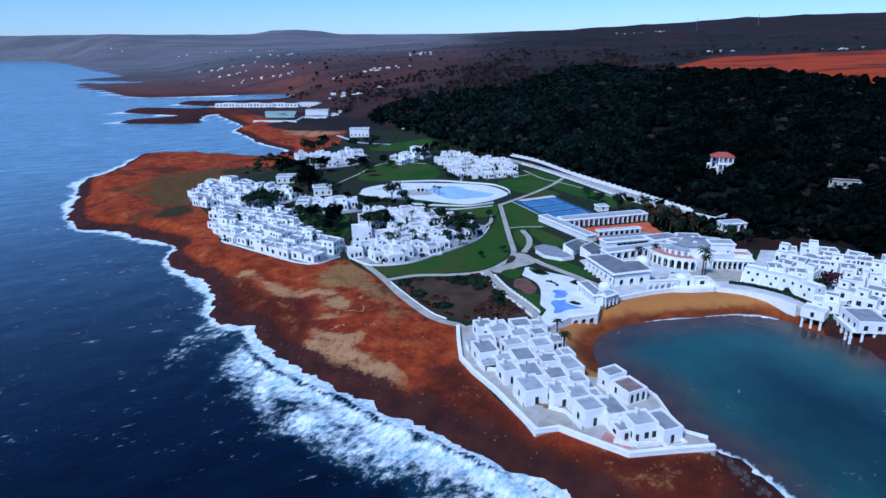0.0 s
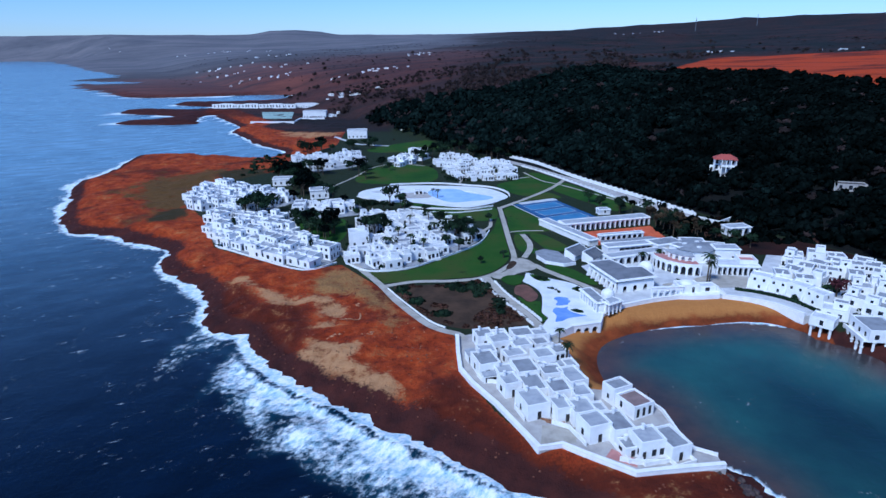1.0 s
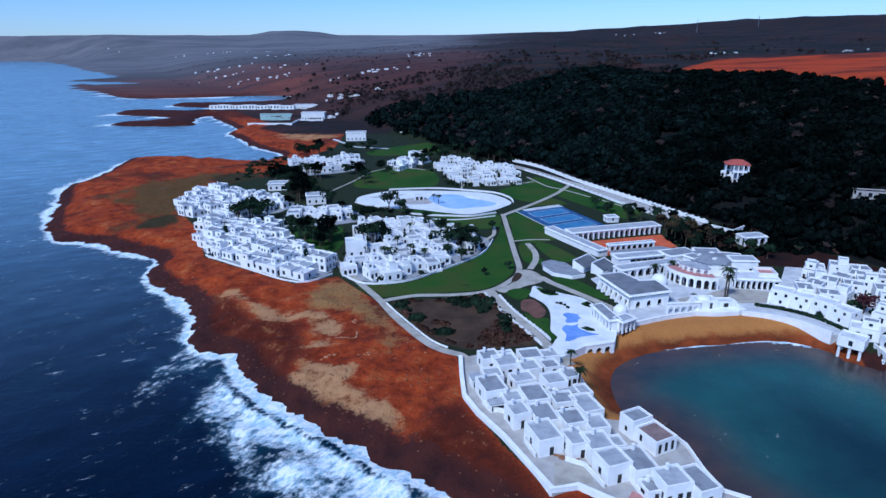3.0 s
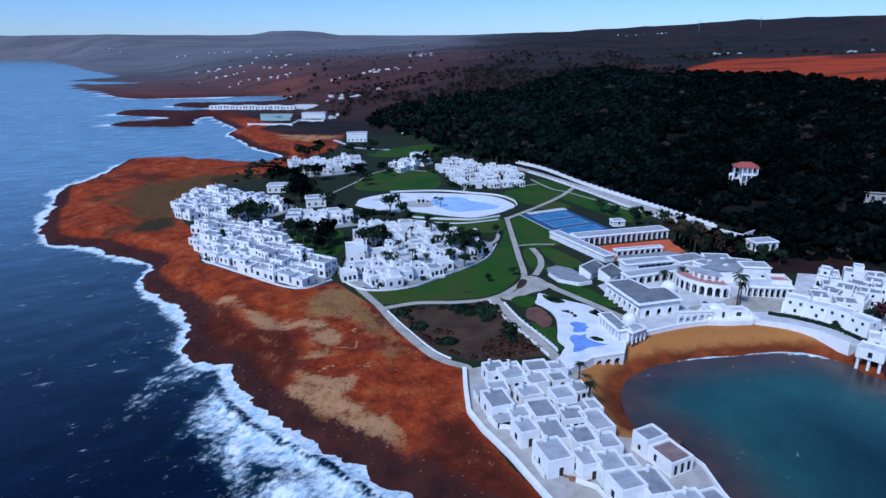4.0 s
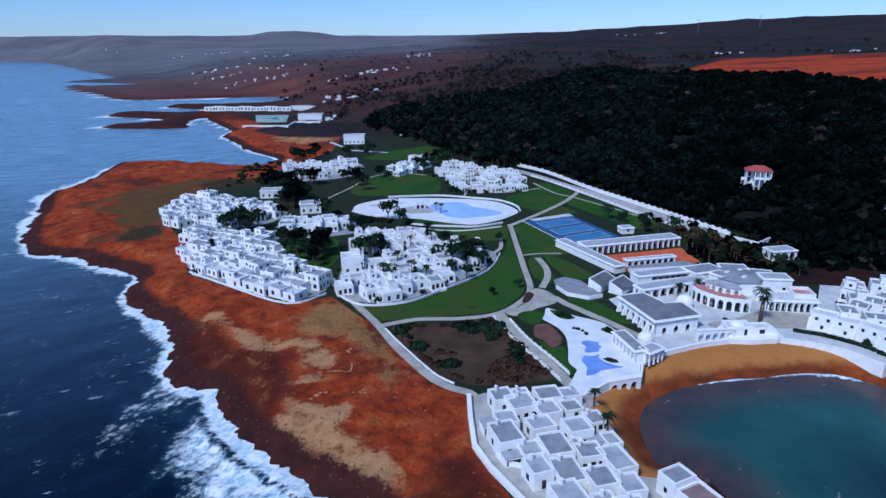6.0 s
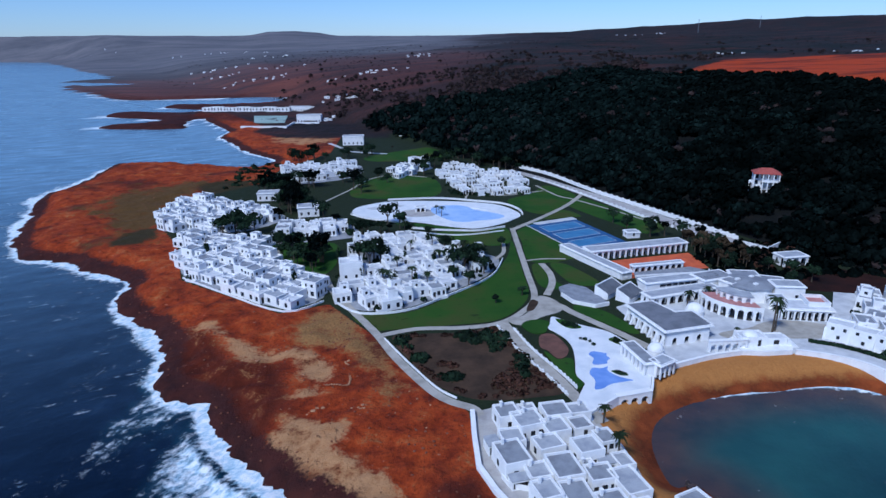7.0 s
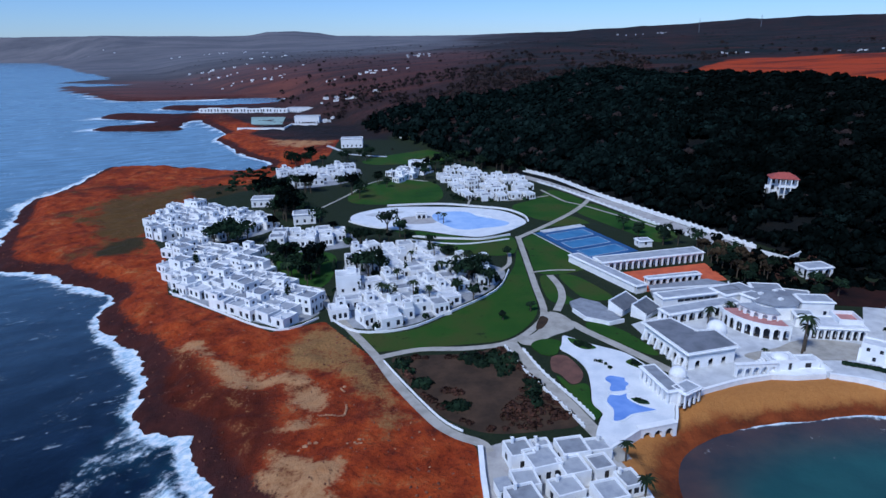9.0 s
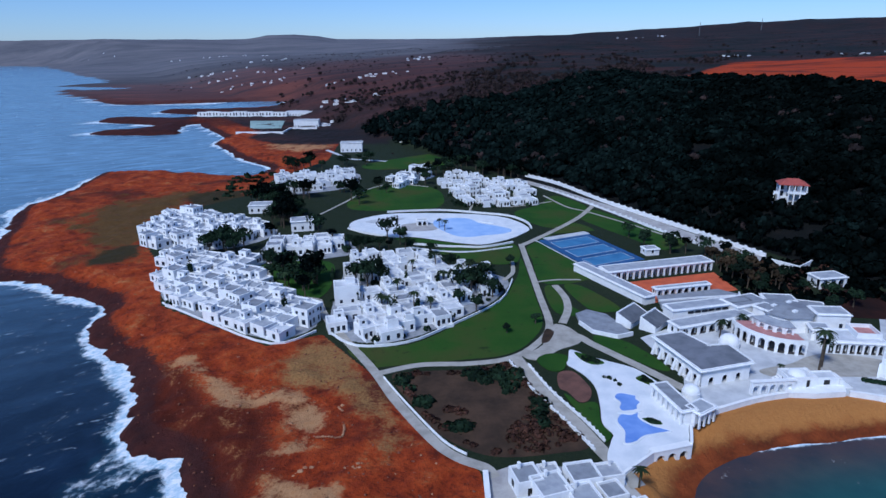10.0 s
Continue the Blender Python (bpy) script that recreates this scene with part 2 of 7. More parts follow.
def sea_material():
    m, t, b = shader("sea_water", 0.14, 0, 0.55)
    swell = noise_at(t, 0.09, 6, 0.6, (1.0, 0.6, 1.0))
    chop = noise_at(t, 0.7, 6, 0.65)
    deep = ramp(t, noise_at(t, 0.015, 4), [(0.3, (0.0006, 0.0028, 0.0095)), (0.7, (0.0014, 0.0056, 0.0175))])
    # Sky mirrored in the far water is painted in as a paler blue.
    deep = blend(t, sums(t, "MULTIPLY", mask(t, "calm_sheen"), 0.9), deep, ramp(t, noise_at(t, 0.006, 6, 0.65, (0.4, 1.5, 1.0)), [(0.3, (0.120, 0.215, 0.295)), (0.7, (0.165, 0.270, 0.360))]))
    deep = blend(t, 0.6, deep, ramp(t, turned_noise(t, 212, (26.0, 8.0, 1.0), 7, 0.66), [(0.34, grey(0.45)), (0.50, grey(1.0)), (0.68, grey(1.9))]), "MULTIPLY")
    bay = ramp(t, noise_at(t, 0.03, 4), [(0.3, (0.014, 0.044, 0.050)), (0.7, (0.027, 0.095, 0.087))])
    c = blend(t, mask(t, "bay"), deep, bay)
    shoal = ramp(t, noise_at(t, 0.12, 5), [(0.3, (0.036, 0.034, 0.038)), (0.7, (0.078, 0.048, 0.042))])
    c = blend(t, mask(t, "shoal"), c, shoal)
    lace = noise_at(t, 0.45, 10, 0.74)
    comb = turned_noise(t, 236, (3.6, 1.7, 1.0), 10, 0.74)
    patch = noise_at(t, 0.055, 4)
    churn = step_mask(t, sums(t, "MULTIPLY", mask(t, "foam"), sums(t, "MULTIPLY_ADD", patch, 2.0, -0.2)), 0.0, 0.7)
    c = blend(t, sums(t, "MULTIPLY", churn, 0.65), c, (0.030, 0.115, 0.165))
    f = sums(t, "ADD", sums(t, "MULTIPLY", mask(t, "foam"), 1.0), sums(t, "MULTIPLY", sums(t, "SUBTRACT", comb, 0.5), 1.0))
    f = sums(t, "ADD", f, sums(t, "MULTIPLY", sums(t, "SUBTRACT", lace, 0.5), 1.2))
    f = step_mask(t, sums(t, "ADD", f, sums(t, "MULTIPLY", sums(t, "SUBTRACT", patch, 0.5), 1.1)), 0.24, 0.66)
    wash = step_mask(t, sums(t, "ADD", mask(t, "wash"), sums(t, "MULTIPLY", sums(t, "SUBTRACT", lace, 0.5), 1.6)), 0.42, 0.80)
    caps = sums(t, "ADD", turned_noise(t, 205, (11.0, 3.0, 1.0), 8, 0.68), sums(t, "MULTIPLY", mask(t, "spray"), 0.07))
    caps = step_mask(t, sums(t, "ADD", caps, sums(t, "MULTIPLY", sums(t, "SUBTRACT", lace, 0.5), 0.25)), 0.652, 0.745)
    caps = sums(t, "MULTIPLY", caps, sums(t, "MULTIPLY_ADD", mask(t, "lee"), -0.6, 0.6))
    f = sums(t, "MAXIMUM", sums(t, "MAXIMUM", f, wash), caps)
    white = ramp(t, sums(t, "MULTIPLY_ADD", comb, 0.75, sums(t, "MULTIPLY", chop, 0.25)), [(0.34, (0.16, 0.36, 0.48)), (0.46, (0.52, 0.68, 0.78)), (0.56, (0.90, 0.92, 0.93))])
    c = blend(t, f, c, white)
    t.links.new(c, b.inputs["Base Color"])
    t.links.new(sums(t, "ADD", sums(t, "MULTIPLY_ADD", mask(t, "calm_sheen"), 0.12, 0.14), sums(t, "MULTIPLY", f, 0.7)), b.inputs["Roughness"])
    t.links.new(sums(t, "MULTIPLY_ADD", mask(t, "lee"), -0.06, 0.26), b.inputs["Specular IOR Level"])
    relief(t, b, sums(t, "MULTIPLY", sums(t, "MULTIPLY_ADD", mask(t, "calm_sheen"), -0.9, 1.0), sums(t, "ADD", sums(t, "MULTIPLY", swell, 0.55), sums(t, "ADD", sums(t, "MULTIPLY", chop, 0.22), sums(t, "MULTIPLY", sums(t, "MULTIPLY", f, comb), 1.4)))), 0.5, 1.0)
    return m


GROUND, SEA = ground_material(), sea_material()

# ---- plan ----
COAST_WEST = [(24, 97), (19, 103), (12, 109), (1, 117), (-7, 123), (-14, 127), (-21, 133), (-28, 139), (-35, 144), (-44, 151),
              (-52, 160), (-57, 167), (-61, 174), (-70, 177), (-77, 186), (-81, 197), (-88, 211), (-101, 223), (-115, 240), (-117, 256),
              (-131, 265), (-156, 280), (-172, 284), (-185, 295), (-203, 325), (-218, 360), (-234, 392), (-232, 422), (-238, 465), (-240, 496),
              (-214, 497), (-175, 487), (-135, 477), (-128, 505), (-152, 536), (-170, 560), (-193, 602), (-216, 637), (-217, 676)]
COAST_FAR = [(-244, 722), (-268, 760), (-288, 796), (-301, 786), (-292, 740), (-280, 709), (-318, 703), (-360, 709), (-374, 728), (-338, 742), (-326, 775), (-352, 800), (-385, 812), (-428, 836), (-416, 868), (-350, 856), (-312, 872), (-322, 905), (-393, 940), (-400, 974), (-348, 972), (-270, 990), (-225, 1055), (-271, 1117), (-330, 1124), (-405, 1100),
             (-516, 1083), (-590, 1150), (-650, 1229), (-775, 1364), (-850, 1495), (-740, 1440), (-735, 1540), (-800, 1595), (-960, 1668), (-905, 1790), (-1077, 2081), (-1422, 2538), (-2000, 3450), (-2500, 4080), (-3600, 4300), (-6000, 4500)]
COAST_BAY = [(1200, -600), (420, 30), (215, 100), (150, 128), (129, 141), (119, 151), (116, 160), (110, 167), (107, 174), (100, 179),
             (92, 181), (81, 180), (68, 178), (58, 175), (49, 170), (44, 165), (41, 158), (40, 150), (41, 144), (46, 144),
             (50, 136), (51, 128), (52, 120), (56, 113), (60, 105), (60, 97), (52, 88), (36, 86)]
INNER = [(54, 107), (35, 105), (25, 114), (19, 112), (11, 126), (4, 142), (2, 165), (-6, 171), (-16, 188), (-24, 204), (-40, 226), (-54, 219), (-76.5, 234.6),
         (-95.8, 248), (-113.6, 288), (-145, 335), (-140, 370), (-112, 410), (-112, 452), (-90, 520), (-95, 600), (-60, 720), (900, 900), (900, 200), (150, 130), (100, 185), (58, 180), (46, 165), (40, 145), (50, 130)]


def curve_through(pts, n=4, closed=True):
    """Catmull-Rom through the corners of an outline."""
    p = np.array(pts, float)
    k = len(p)
    out = []
    for i in range(k if closed else k - 1):
        a, b2, c, d = (p[(i + j) % k] if closed else p[min(max(i + j, 0), k - 1)] for j in (-1, 0, 1, 2))
        for u in np.linspace(0, 1, n, endpoint=False):
            out.append(0.5 * (2 * b2 + (c - a) * u + (2 * a - 5 * b2 + 4 * c - d) * u * u + (3 * b2 - a - 3 * c + d) * u ** 3))
    if not closed:
        out.append(p[-1])
    return np.array(out)


def signed(px, py, poly):
    """Distance to an outline, positive inside."""
    px, py = np.asarray(px, float), np.asarray(py, float)
    best, inside = np.full(px.shape, 1e12), np.zeros(px.shape, bool)
    for a, b2 in zip(poly, np.roll(poly, -1, 0)):
        d = b2 - a
        u = np.clip(((px - a[0]) * d[0] + (py - a[1]) * d[1]) / max(d @ d, 1e-9), 0, 1)
        best = np.minimum(best, (px - a[0] - u * d[0]) ** 2 + (py - a[1] - u * d[1]) ** 2)
        if a[1] != b2[1]:
            cross = ((a[1] > py) != (b2[1] > py)) & (px < d[0] * (py - a[1]) / d[1] + a[0])
            inside ^= cross
    return np.where(inside, 1, -1) * np.sqrt(best)


def smooth(x, lo, hi):
    u = np.clip((x - lo) / (hi - lo), 0, 1)
    return u * u * (3 - 2 * u)


LATTICE = np.random.default_rng(5).uniform(-1, 1, (256, 256))


def rough(x, y, wave, octaves=5):
    """Fractal lattice noise, about -1 to 1, whose coarsest lumps are half a wave across."""
    x, y = np.asarray(x, float), np.asarray(y, float)
    out, amp, k = 0, 1.25, 2.0 / wave
    for i in range(octaves):
        c, s = math.cos(0.6 + 1.1 * i), math.sin(0.6 + 1.1 * i)
        u, v = (x * c - y * s) * k + 37.3 * i, (x * s + y * c) * k + 11.7 * i
        iu, iv = np.floor(u).astype(int), np.floor(v).astype(int)
        fu, fv = u - iu, v - iv
        fu, fv = fu * fu * (3 - 2 * fu), fv * fv * (3 - 2 * fv)
        g = lambda a, e: LATTICE[(iu + a) & 255, (iv + e) & 255]
        out = out + amp * ((g(0, 0) * (1 - fu) + g(1, 0) * fu) * (1 - fv) + (g(0, 1) * (1 - fu) + g(1, 1) * fu) * fv)
        amp, k = amp * 0.55, k * 2.03
    return out


COAST = np.concatenate([curve_through(COAST_WEST, 3, False), curve_through(COAST_FAR, 3, False),
                        np.array([(-9000, 9000), (9000, 9000), (9000, -3000)], float), curve_through(COAST_BAY, 4, False)])
INNER = np.array(INNER, float)


def inland(x, y):
    return (x - 118) * 0.87 + (y - 291) * 0.49


LOW_BEACH = np.array([(31, 165), (36.5, 171.4), (44, 176), (47.6, 182), (53, 185), (60, 189.5), (75, 195), (90, 195), (100, 190), (106, 184), (112, 172), (60, 150), (44, 150), (40, 158), (35, 160)], float)
RIDGE_AZ = np.radians([-60, -36, -25, -16.4, -15.7, -14.9, -12.6, -10.4, -9.6, 0, 10, 17, 25, 30, 36, 60])
RIDGE_UP = np.array([15, 15, 15, 15, 18, 21, 22, 19, 15, 14, 17, 23, 28, 28, 28, 32]) / 1099.0


def height(x, y, shore=None, dev=None):
    x, y = np.asarray(x, float), np.asarray(y, float)
    sd = signed(x, y, COAST) if shore is None else shore
    inn = signed(x, y, INNER) if dev is None else dev
    far = smooth(np.hypot(x, y), 700, 1500)
    wild = smooth(-inn, 0.5, 8)
    sd = sd + wild * (1 - far) * (1.8 * rough(x, y, 17, 4) + 0.7 * rough(x + 31, y - 12, 6.5, 3))
    gentle = np.maximum(1 - smooth(np.hypot(x - 78, y - 150), 52, 70), 1 - wild)
    ledge = 1.7 * smooth(sd, -0.6, 2.2) + 2.3 * smooth(sd, 3, 14)
    z = gentle * 4.0 * smooth(sd, -1.0, 9) + (1 - gentle) * ledge - 3.5 * smooth(-sd, -1, 14)
    z = z + wild * (1 - far) * smooth(sd, 0.5, 6) * (0.45 * rough(x, y, 9, 5) + 0.35 * rough(x + 90, y, 34, 2))
    z = np.where(z > 0, z * (1 - (0.12 + 0.30 * (1 - smooth(x, 47, 56))) * smooth(signed(x, y, LOW_BEACH), -1, 1)), z)
    s = np.maximum(inland(x, y), 0)
    s = s * smooth(s, 4, 30)
    land = smooth(sd, 0, 60)
    z = z + land * (60 * (1 - np.exp(-s / 200)) + 0.035 * np.maximum(s - 600, 0))
    r = np.hypot(x, y)
    up = 83 + np.interp(np.arctan2(x, y), RIDGE_AZ, RIDGE_UP) * 4750 / np.maximum(np.cos(np.arctan2(x, y)), 0.5)
    z = z + smooth(s, 30, 300) * (1 - far) * 1.5 * rough(x, y, 160, 3) + far * smooth(s, 100, 900) * 9 * rough(x, y, 900, 4)
    crest = smooth(r, 3300, 4780) * smooth(sd, 0, 300) * (y > 0)
    return z * (1 - crest) + crest * (up + (2.2 + 4.5 * smooth(x, 300, 1500)) * rough(x, y, 420, 4))


def lines(dense, grow, lo, hi):
    """Grid lines: even inside the dense stretches, ever wider outside."""
    out = []
    for a, b2, st in dense:
        out += list(np.arange(a, b2, st))
    st, v = dense[-1][2], dense[-1][1]
    while v < hi:
        out.append(v)
        st *= grow
        v += st
    out.append(hi)
    st, v = dense[0][2], dense[0][0]
    while v > lo:
        st *= grow
        v -= st
        out.insert(0, max(v, lo))
    return np.array(out)


def grid_sheet(name, xs, ys, zf, mat, keep=None, masks=None):
    gx, gy = np.meshgrid(xs, ys)
    z = zf(gx, gy)
    nx, ny = len(xs), len(ys)
    idx = np.arange(nx * ny).reshape(ny, nx)
    quads = np.stack([idx[:-1, :-1], idx[:-1, 1:], idx[1:, 1:], idx[1:, :-1]], -1).reshape(-1, 4)
    if keep is not None:
        k = keep(gx, gy).reshape(-1)
        quads = quads[k[quads].any(1)]
    me = bpy.data.meshes.new(name)
    me.vertices.add(nx * ny)
    me.vertices.foreach_set("co", np.stack([gx, gy, z], -1).astype(np.float32).ravel())
    me.loops.add(quads.size)
    me.loops.foreach_set("vertex_index", quads.astype(np.int32).ravel())
    me.polygons.add(len(quads))
    me.polygons.foreach_set("loop_start", np.arange(0, quads.size, 4, dtype=np.int32))
    me.polygons.foreach_set("use_smooth", np.ones(len(quads), bool))
    me.materials.append(mat)
    me.update(calc_edges=True)
    for key, fn in (masks or {}).items():
        at = me.attributes.new(key, "FLOAT", "POINT")
        at.data.foreach_set("value", fn(gx, gy).astype(np.float32).ravel())
    return new(name, me)


XS = np.unique(np.concatenate([lines([(-246, -120, 2.0), (-120, 70, 1.2), (70, 190, 2.5)], 1.13, -4950, 4950), np.arange(-3600, -1720, 130), np.arange(-1720, -560, 60), np.arange(-560, -246, 10), np.arange(500, 3600, 180)]))
YS = lines([(84, 240, 1.2), (240, 520, 2.2), (520, 760, 4.5), (760, 1140, 9.0)], 1.06, -1500, 4950)
GX, GY = np.meshgrid(XS, YS)
SHORE, DEV = signed(GX, GY, COAST), signed(GX, GY, INNER)

SAND_PATCHES = [[(-42, 154), (-40, 159.5), (-38.3, 162.5), (-35, 163.7), (-31, 161), (-25, 160.5), (-23.5, 156), (-26, 152.5), (-20, 147.5), (-15, 144.3), (-12, 139.8), (-13.8, 134.2), (-17.2, 132.9), (-22, 137), (-28, 141.4), (-35, 144.5), (-39, 147.7)],
                [(-64.3, 202), (-61, 201.4), (-56, 196.6), (-52.5, 193.8), (-46, 194), (-44, 196.5), (-41, 195), (-32, 187.5), (-31, 180.5), (-33, 177.5), (-37.4, 179.5), (-41.2, 185), (-43.7, 189.4), (-51.8, 190.2), (-55.6, 188), (-59.4, 193.6)],
                [(-77.6, 211.5), (-72, 212.4), (-67, 207.8), (-64.3, 204.6), (-67.3, 203.4), (-71.6, 207)],
                [(-39.4, 172), (-35.1, 175), (-34.5, 178), (-33, 174.4), (-35, 171.2), (-37.8, 169.8)]]
VERGE = [(-47, 211), (-41, 223), (-36.6, 226.5), (-25.6, 203.8), (-15.4, 183.5), (-11, 174), (-16, 171.3), (-22, 183), (-28, 192), (-36, 195.5), (-45, 199)]
DARK_ROCK = [(-88, 212), (-72, 207), (-59, 189), (-45, 187.5), (-40, 172), (-41, 158), (-36, 143), (-21, 131), (-10, 128), (1, 143), (9, 130), (19, 113), (35, 105), (56, 106), (60, 94), (27, 88), (0, 110), (-30, 134), (-58, 158), (-64, 172), (-76, 180), (-86, 197)]
MARSH = [(-142, 285), (-146, 300), (-142, 314), (-133, 316), (-127, 300), (-131, 287)]
DARK_SCRUB = [(-150, 398), (-138, 380), (-120, 382), (-112, 398), (-118, 420), (-142, 418)]
CAPE_GRASS = [(-178, 338), (-188, 383), (-164, 415), (-140, 419), (-140, 370), (-126, 320), (-124, 292), (-136, 284), (-152, 308)]
HEADLAND_SAND = [(-164, 640), (-140, 668), (-104, 650), (-96, 575), (-125, 560), (-150, 580)]
BEACH = [(46, 184), (40, 172), (30, 168), (29, 158), (34, 150), (33, 134), (46, 134), (60, 160), (92, 170), (112, 164), (110, 180), (102, 194), (66, 194)]
RED_FIELD = [(222, 690), (262, 748), (310, 821), (372, 905), (484, 935), (590, 940), (900, 940), (900, 230), (345, 470), (320, 502), (306, 560), (287, 605), (264, 652)]


def region(poly, soft=3.0):
    p = np.array(poly, float)
    return lambda x, y: smooth(signed(x, y, p), -soft, soft)


def sand_mask(x, y):
    return np.maximum.reduce([region(p, 3.5)(x, y) for p in SAND_PATCHES] + [0.75 * region(HEADLAND_SAND, 12)(x, y)])


WOOD = [(-120, 660), (-50, 690), (10, 692), (72, 668), (128, 735), (190, 770), (203, 640), (228, 662), (262, 606), (297, 562), (314, 500), (345, 464), (900, 222), (900, -50), (60, 150), (-60, 500)]


def forest_mask(x, y):
    return smooth(inland(x, y), 4, 9) * region(WOOD, 8)(x, y) * (0.3 + 0.7 * smooth(x - 0.10 * y + 30 * rough(x, y, 140, 3), -45, 35))


def heath_mask(x, y):
    s = inland(x, y)
    far = 0.52 * smooth(np.hypot(x, y), 850, 1100) + 0.48 * smooth(np.hypot(x, y), 1400, 1900)
    return np.maximum(smooth(s, 5, 30), smooth(y, 560, 640) * np.maximum(smooth(SHORE, 12, 50), far)) * (1 - region(RED_FIELD, 12)(x, y)) * (1 - forest_mask(x, y))


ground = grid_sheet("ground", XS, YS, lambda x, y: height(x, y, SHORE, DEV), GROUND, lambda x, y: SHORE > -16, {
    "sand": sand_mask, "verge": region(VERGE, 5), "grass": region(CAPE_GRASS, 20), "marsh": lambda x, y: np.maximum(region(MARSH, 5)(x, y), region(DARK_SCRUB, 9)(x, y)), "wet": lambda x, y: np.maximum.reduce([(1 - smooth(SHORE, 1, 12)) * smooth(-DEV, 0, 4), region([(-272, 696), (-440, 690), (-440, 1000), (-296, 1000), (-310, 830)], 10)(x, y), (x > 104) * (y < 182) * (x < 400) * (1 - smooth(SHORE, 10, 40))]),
    "field": region(RED_FIELD, 8), "maroon": lambda x, y: np.maximum(smooth(y, 690, 790), region(DARK_ROCK, 7)(x, y)), "beach": region(BEACH, 1.5), "damp": lambda x, y: np.clip(1 - np.maximum(SHORE - 1.0, 0) / np.interp(x, [36, 50, 64, 84, 110], [7.5, 6.5, 4.2, 4.2, 7.0]), 0, 1), "town": lambda x, y: smooth(DEV, -1, 1) * (1 - region(RED_FIELD, 10)(x, y)), "forest": forest_mask, "heath": heath_mask, "russet": lambda x, y: np.maximum(region([(-250, 990), (-480, 1030), (-720, 1230), (-900, 1600), (-500, 1750), (-250, 1380), (-140, 1060)], 60)(x, y), 0.6 * region([(-240, 860), (-60, 780), (90, 850), (170, 1150), (60, 1700), (-400, 1900), (-330, 1300)], 90)(x, y)), "copse": lambda x, y: smooth(np.degrees(np.arctan2(x, y)) + 5 * rough(x, y, 500, 3), 3, 11) * smooth(np.hypot(x, y), 650, 850) * (1 - 0.25 * smooth(np.hypot(x, y), 1800, 3600)), "far_haze": lambda x, y: smooth(np.hypot(x, y), 1000, 2900) * (1 - smooth(np.degrees(np.arctan2(x, y)), -3, 11))})
tagged(ground, "red-brown rocky coast rising to dark wooded hills", "ground", kind="structure")

SX = np.unique(np.concatenate([lines([(-246, -120, 2.0), (-120, 70, 1.2), (70, 190, 2.5)], 1.15, -4950, 4950), np.arange(-3600, -320, 110)]))
SY = lines([(60, 215, 1.2), (215, 260, 2.0), (260, 520, 4.0)], 1.10, -1500, 4950)
EX, EY = np.meshgrid(SX, SY)
EDGE = signed(EX, EY, COAST)
BAY_PLAN = np.array([(60, 108), (30, 128), (30, 200), (130, 200), (420, 60), (420, -100), (90, 40)], float)


def foam_mask(x, y):
    bay = smooth(signed(x, y, BAY_PLAN), -3, 3)
    wide = np.interp(y, [80, 130, 158, 178, 300, 430, 520], [17, 18, 14, 5, 6, 9, 3])
    wide = wide * (1 - bay) + np.interp(x, [48, 56, 66, 88, 106, 116], [0.05, 0.1, 1.5, 1.3, 0.6, 0.01]) * bay
    w = wide * (1 + 0.35 * rough(x, y, 26, 3))
    back = 1 - (1 - bay) * 0.75 * np.exp(-((-EDGE - 4.6 + 0.9 * rough(x, y, 12, 2)) / 1.1) ** 2) * smooth(-y, -175, -150)
    return np.clip(1.15 - np.maximum(-EDGE, 0) / np.maximum(w, 0.5), 0, 1) * back * (np.hypot(x, y) < 1500) * (1 - bay * np.maximum(smooth(x, 100, 110), 1 - smooth(x, 54, 64)))


def wash_mask(x, y):
    """The run-up that licks over the lowest rock."""
    reach = np.interp(y, [80, 150, 180, 300, 500], [2.6, 2.4, 1.8, 2.2, 2.0]) * (1 + 0.5 * rough(x, y, 14, 3))
    return np.clip(1 - np.maximum(-EDGE - 0.4, 0) / np.maximum(reach, 0.4), 0, 1) * (1 - smooth(signed(x, y, BAY_PLAN), -3, 3)) * (np.hypot(x, y) < 900)


def surf(x, y):
    """Two uneven breaker crests that run along the western shore."""
    off = -EDGE + 2.5 * rough(x, y, 30, 3)
    wide = np.interp(y, [80, 130, 158, 178, 300], [1.0, 1.0, 0.7, 0.25, 0.2])
    return wide * (0.75 * np.exp(-((off - 7) / 1.8) ** 2) + 0.6 * np.exp(-((off - 15) / 2.2) ** 2)) * (1 - smooth(signed(x, y, BAY_PLAN), -8, 0)) * (y < 420)


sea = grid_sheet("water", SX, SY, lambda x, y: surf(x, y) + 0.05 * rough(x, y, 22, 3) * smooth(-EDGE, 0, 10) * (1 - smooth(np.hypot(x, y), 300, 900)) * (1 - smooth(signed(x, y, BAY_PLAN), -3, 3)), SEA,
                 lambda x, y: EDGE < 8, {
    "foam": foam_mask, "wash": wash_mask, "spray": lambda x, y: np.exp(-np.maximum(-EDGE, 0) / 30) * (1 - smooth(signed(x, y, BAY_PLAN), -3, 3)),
    "lee": lambda x, y: smooth(signed(x, y, BAY_PLAN), -4, 4), "calm_sheen": lambda x, y: smooth(np.hypot(x, y), 130, 600),
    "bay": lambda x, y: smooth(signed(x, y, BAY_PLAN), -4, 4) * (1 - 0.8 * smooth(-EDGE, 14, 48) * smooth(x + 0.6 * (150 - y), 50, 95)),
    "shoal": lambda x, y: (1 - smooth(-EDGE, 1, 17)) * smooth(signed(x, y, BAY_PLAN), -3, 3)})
tagged(sea, "dark blue sea with white surf and a teal bay", "sea", kind="structure")

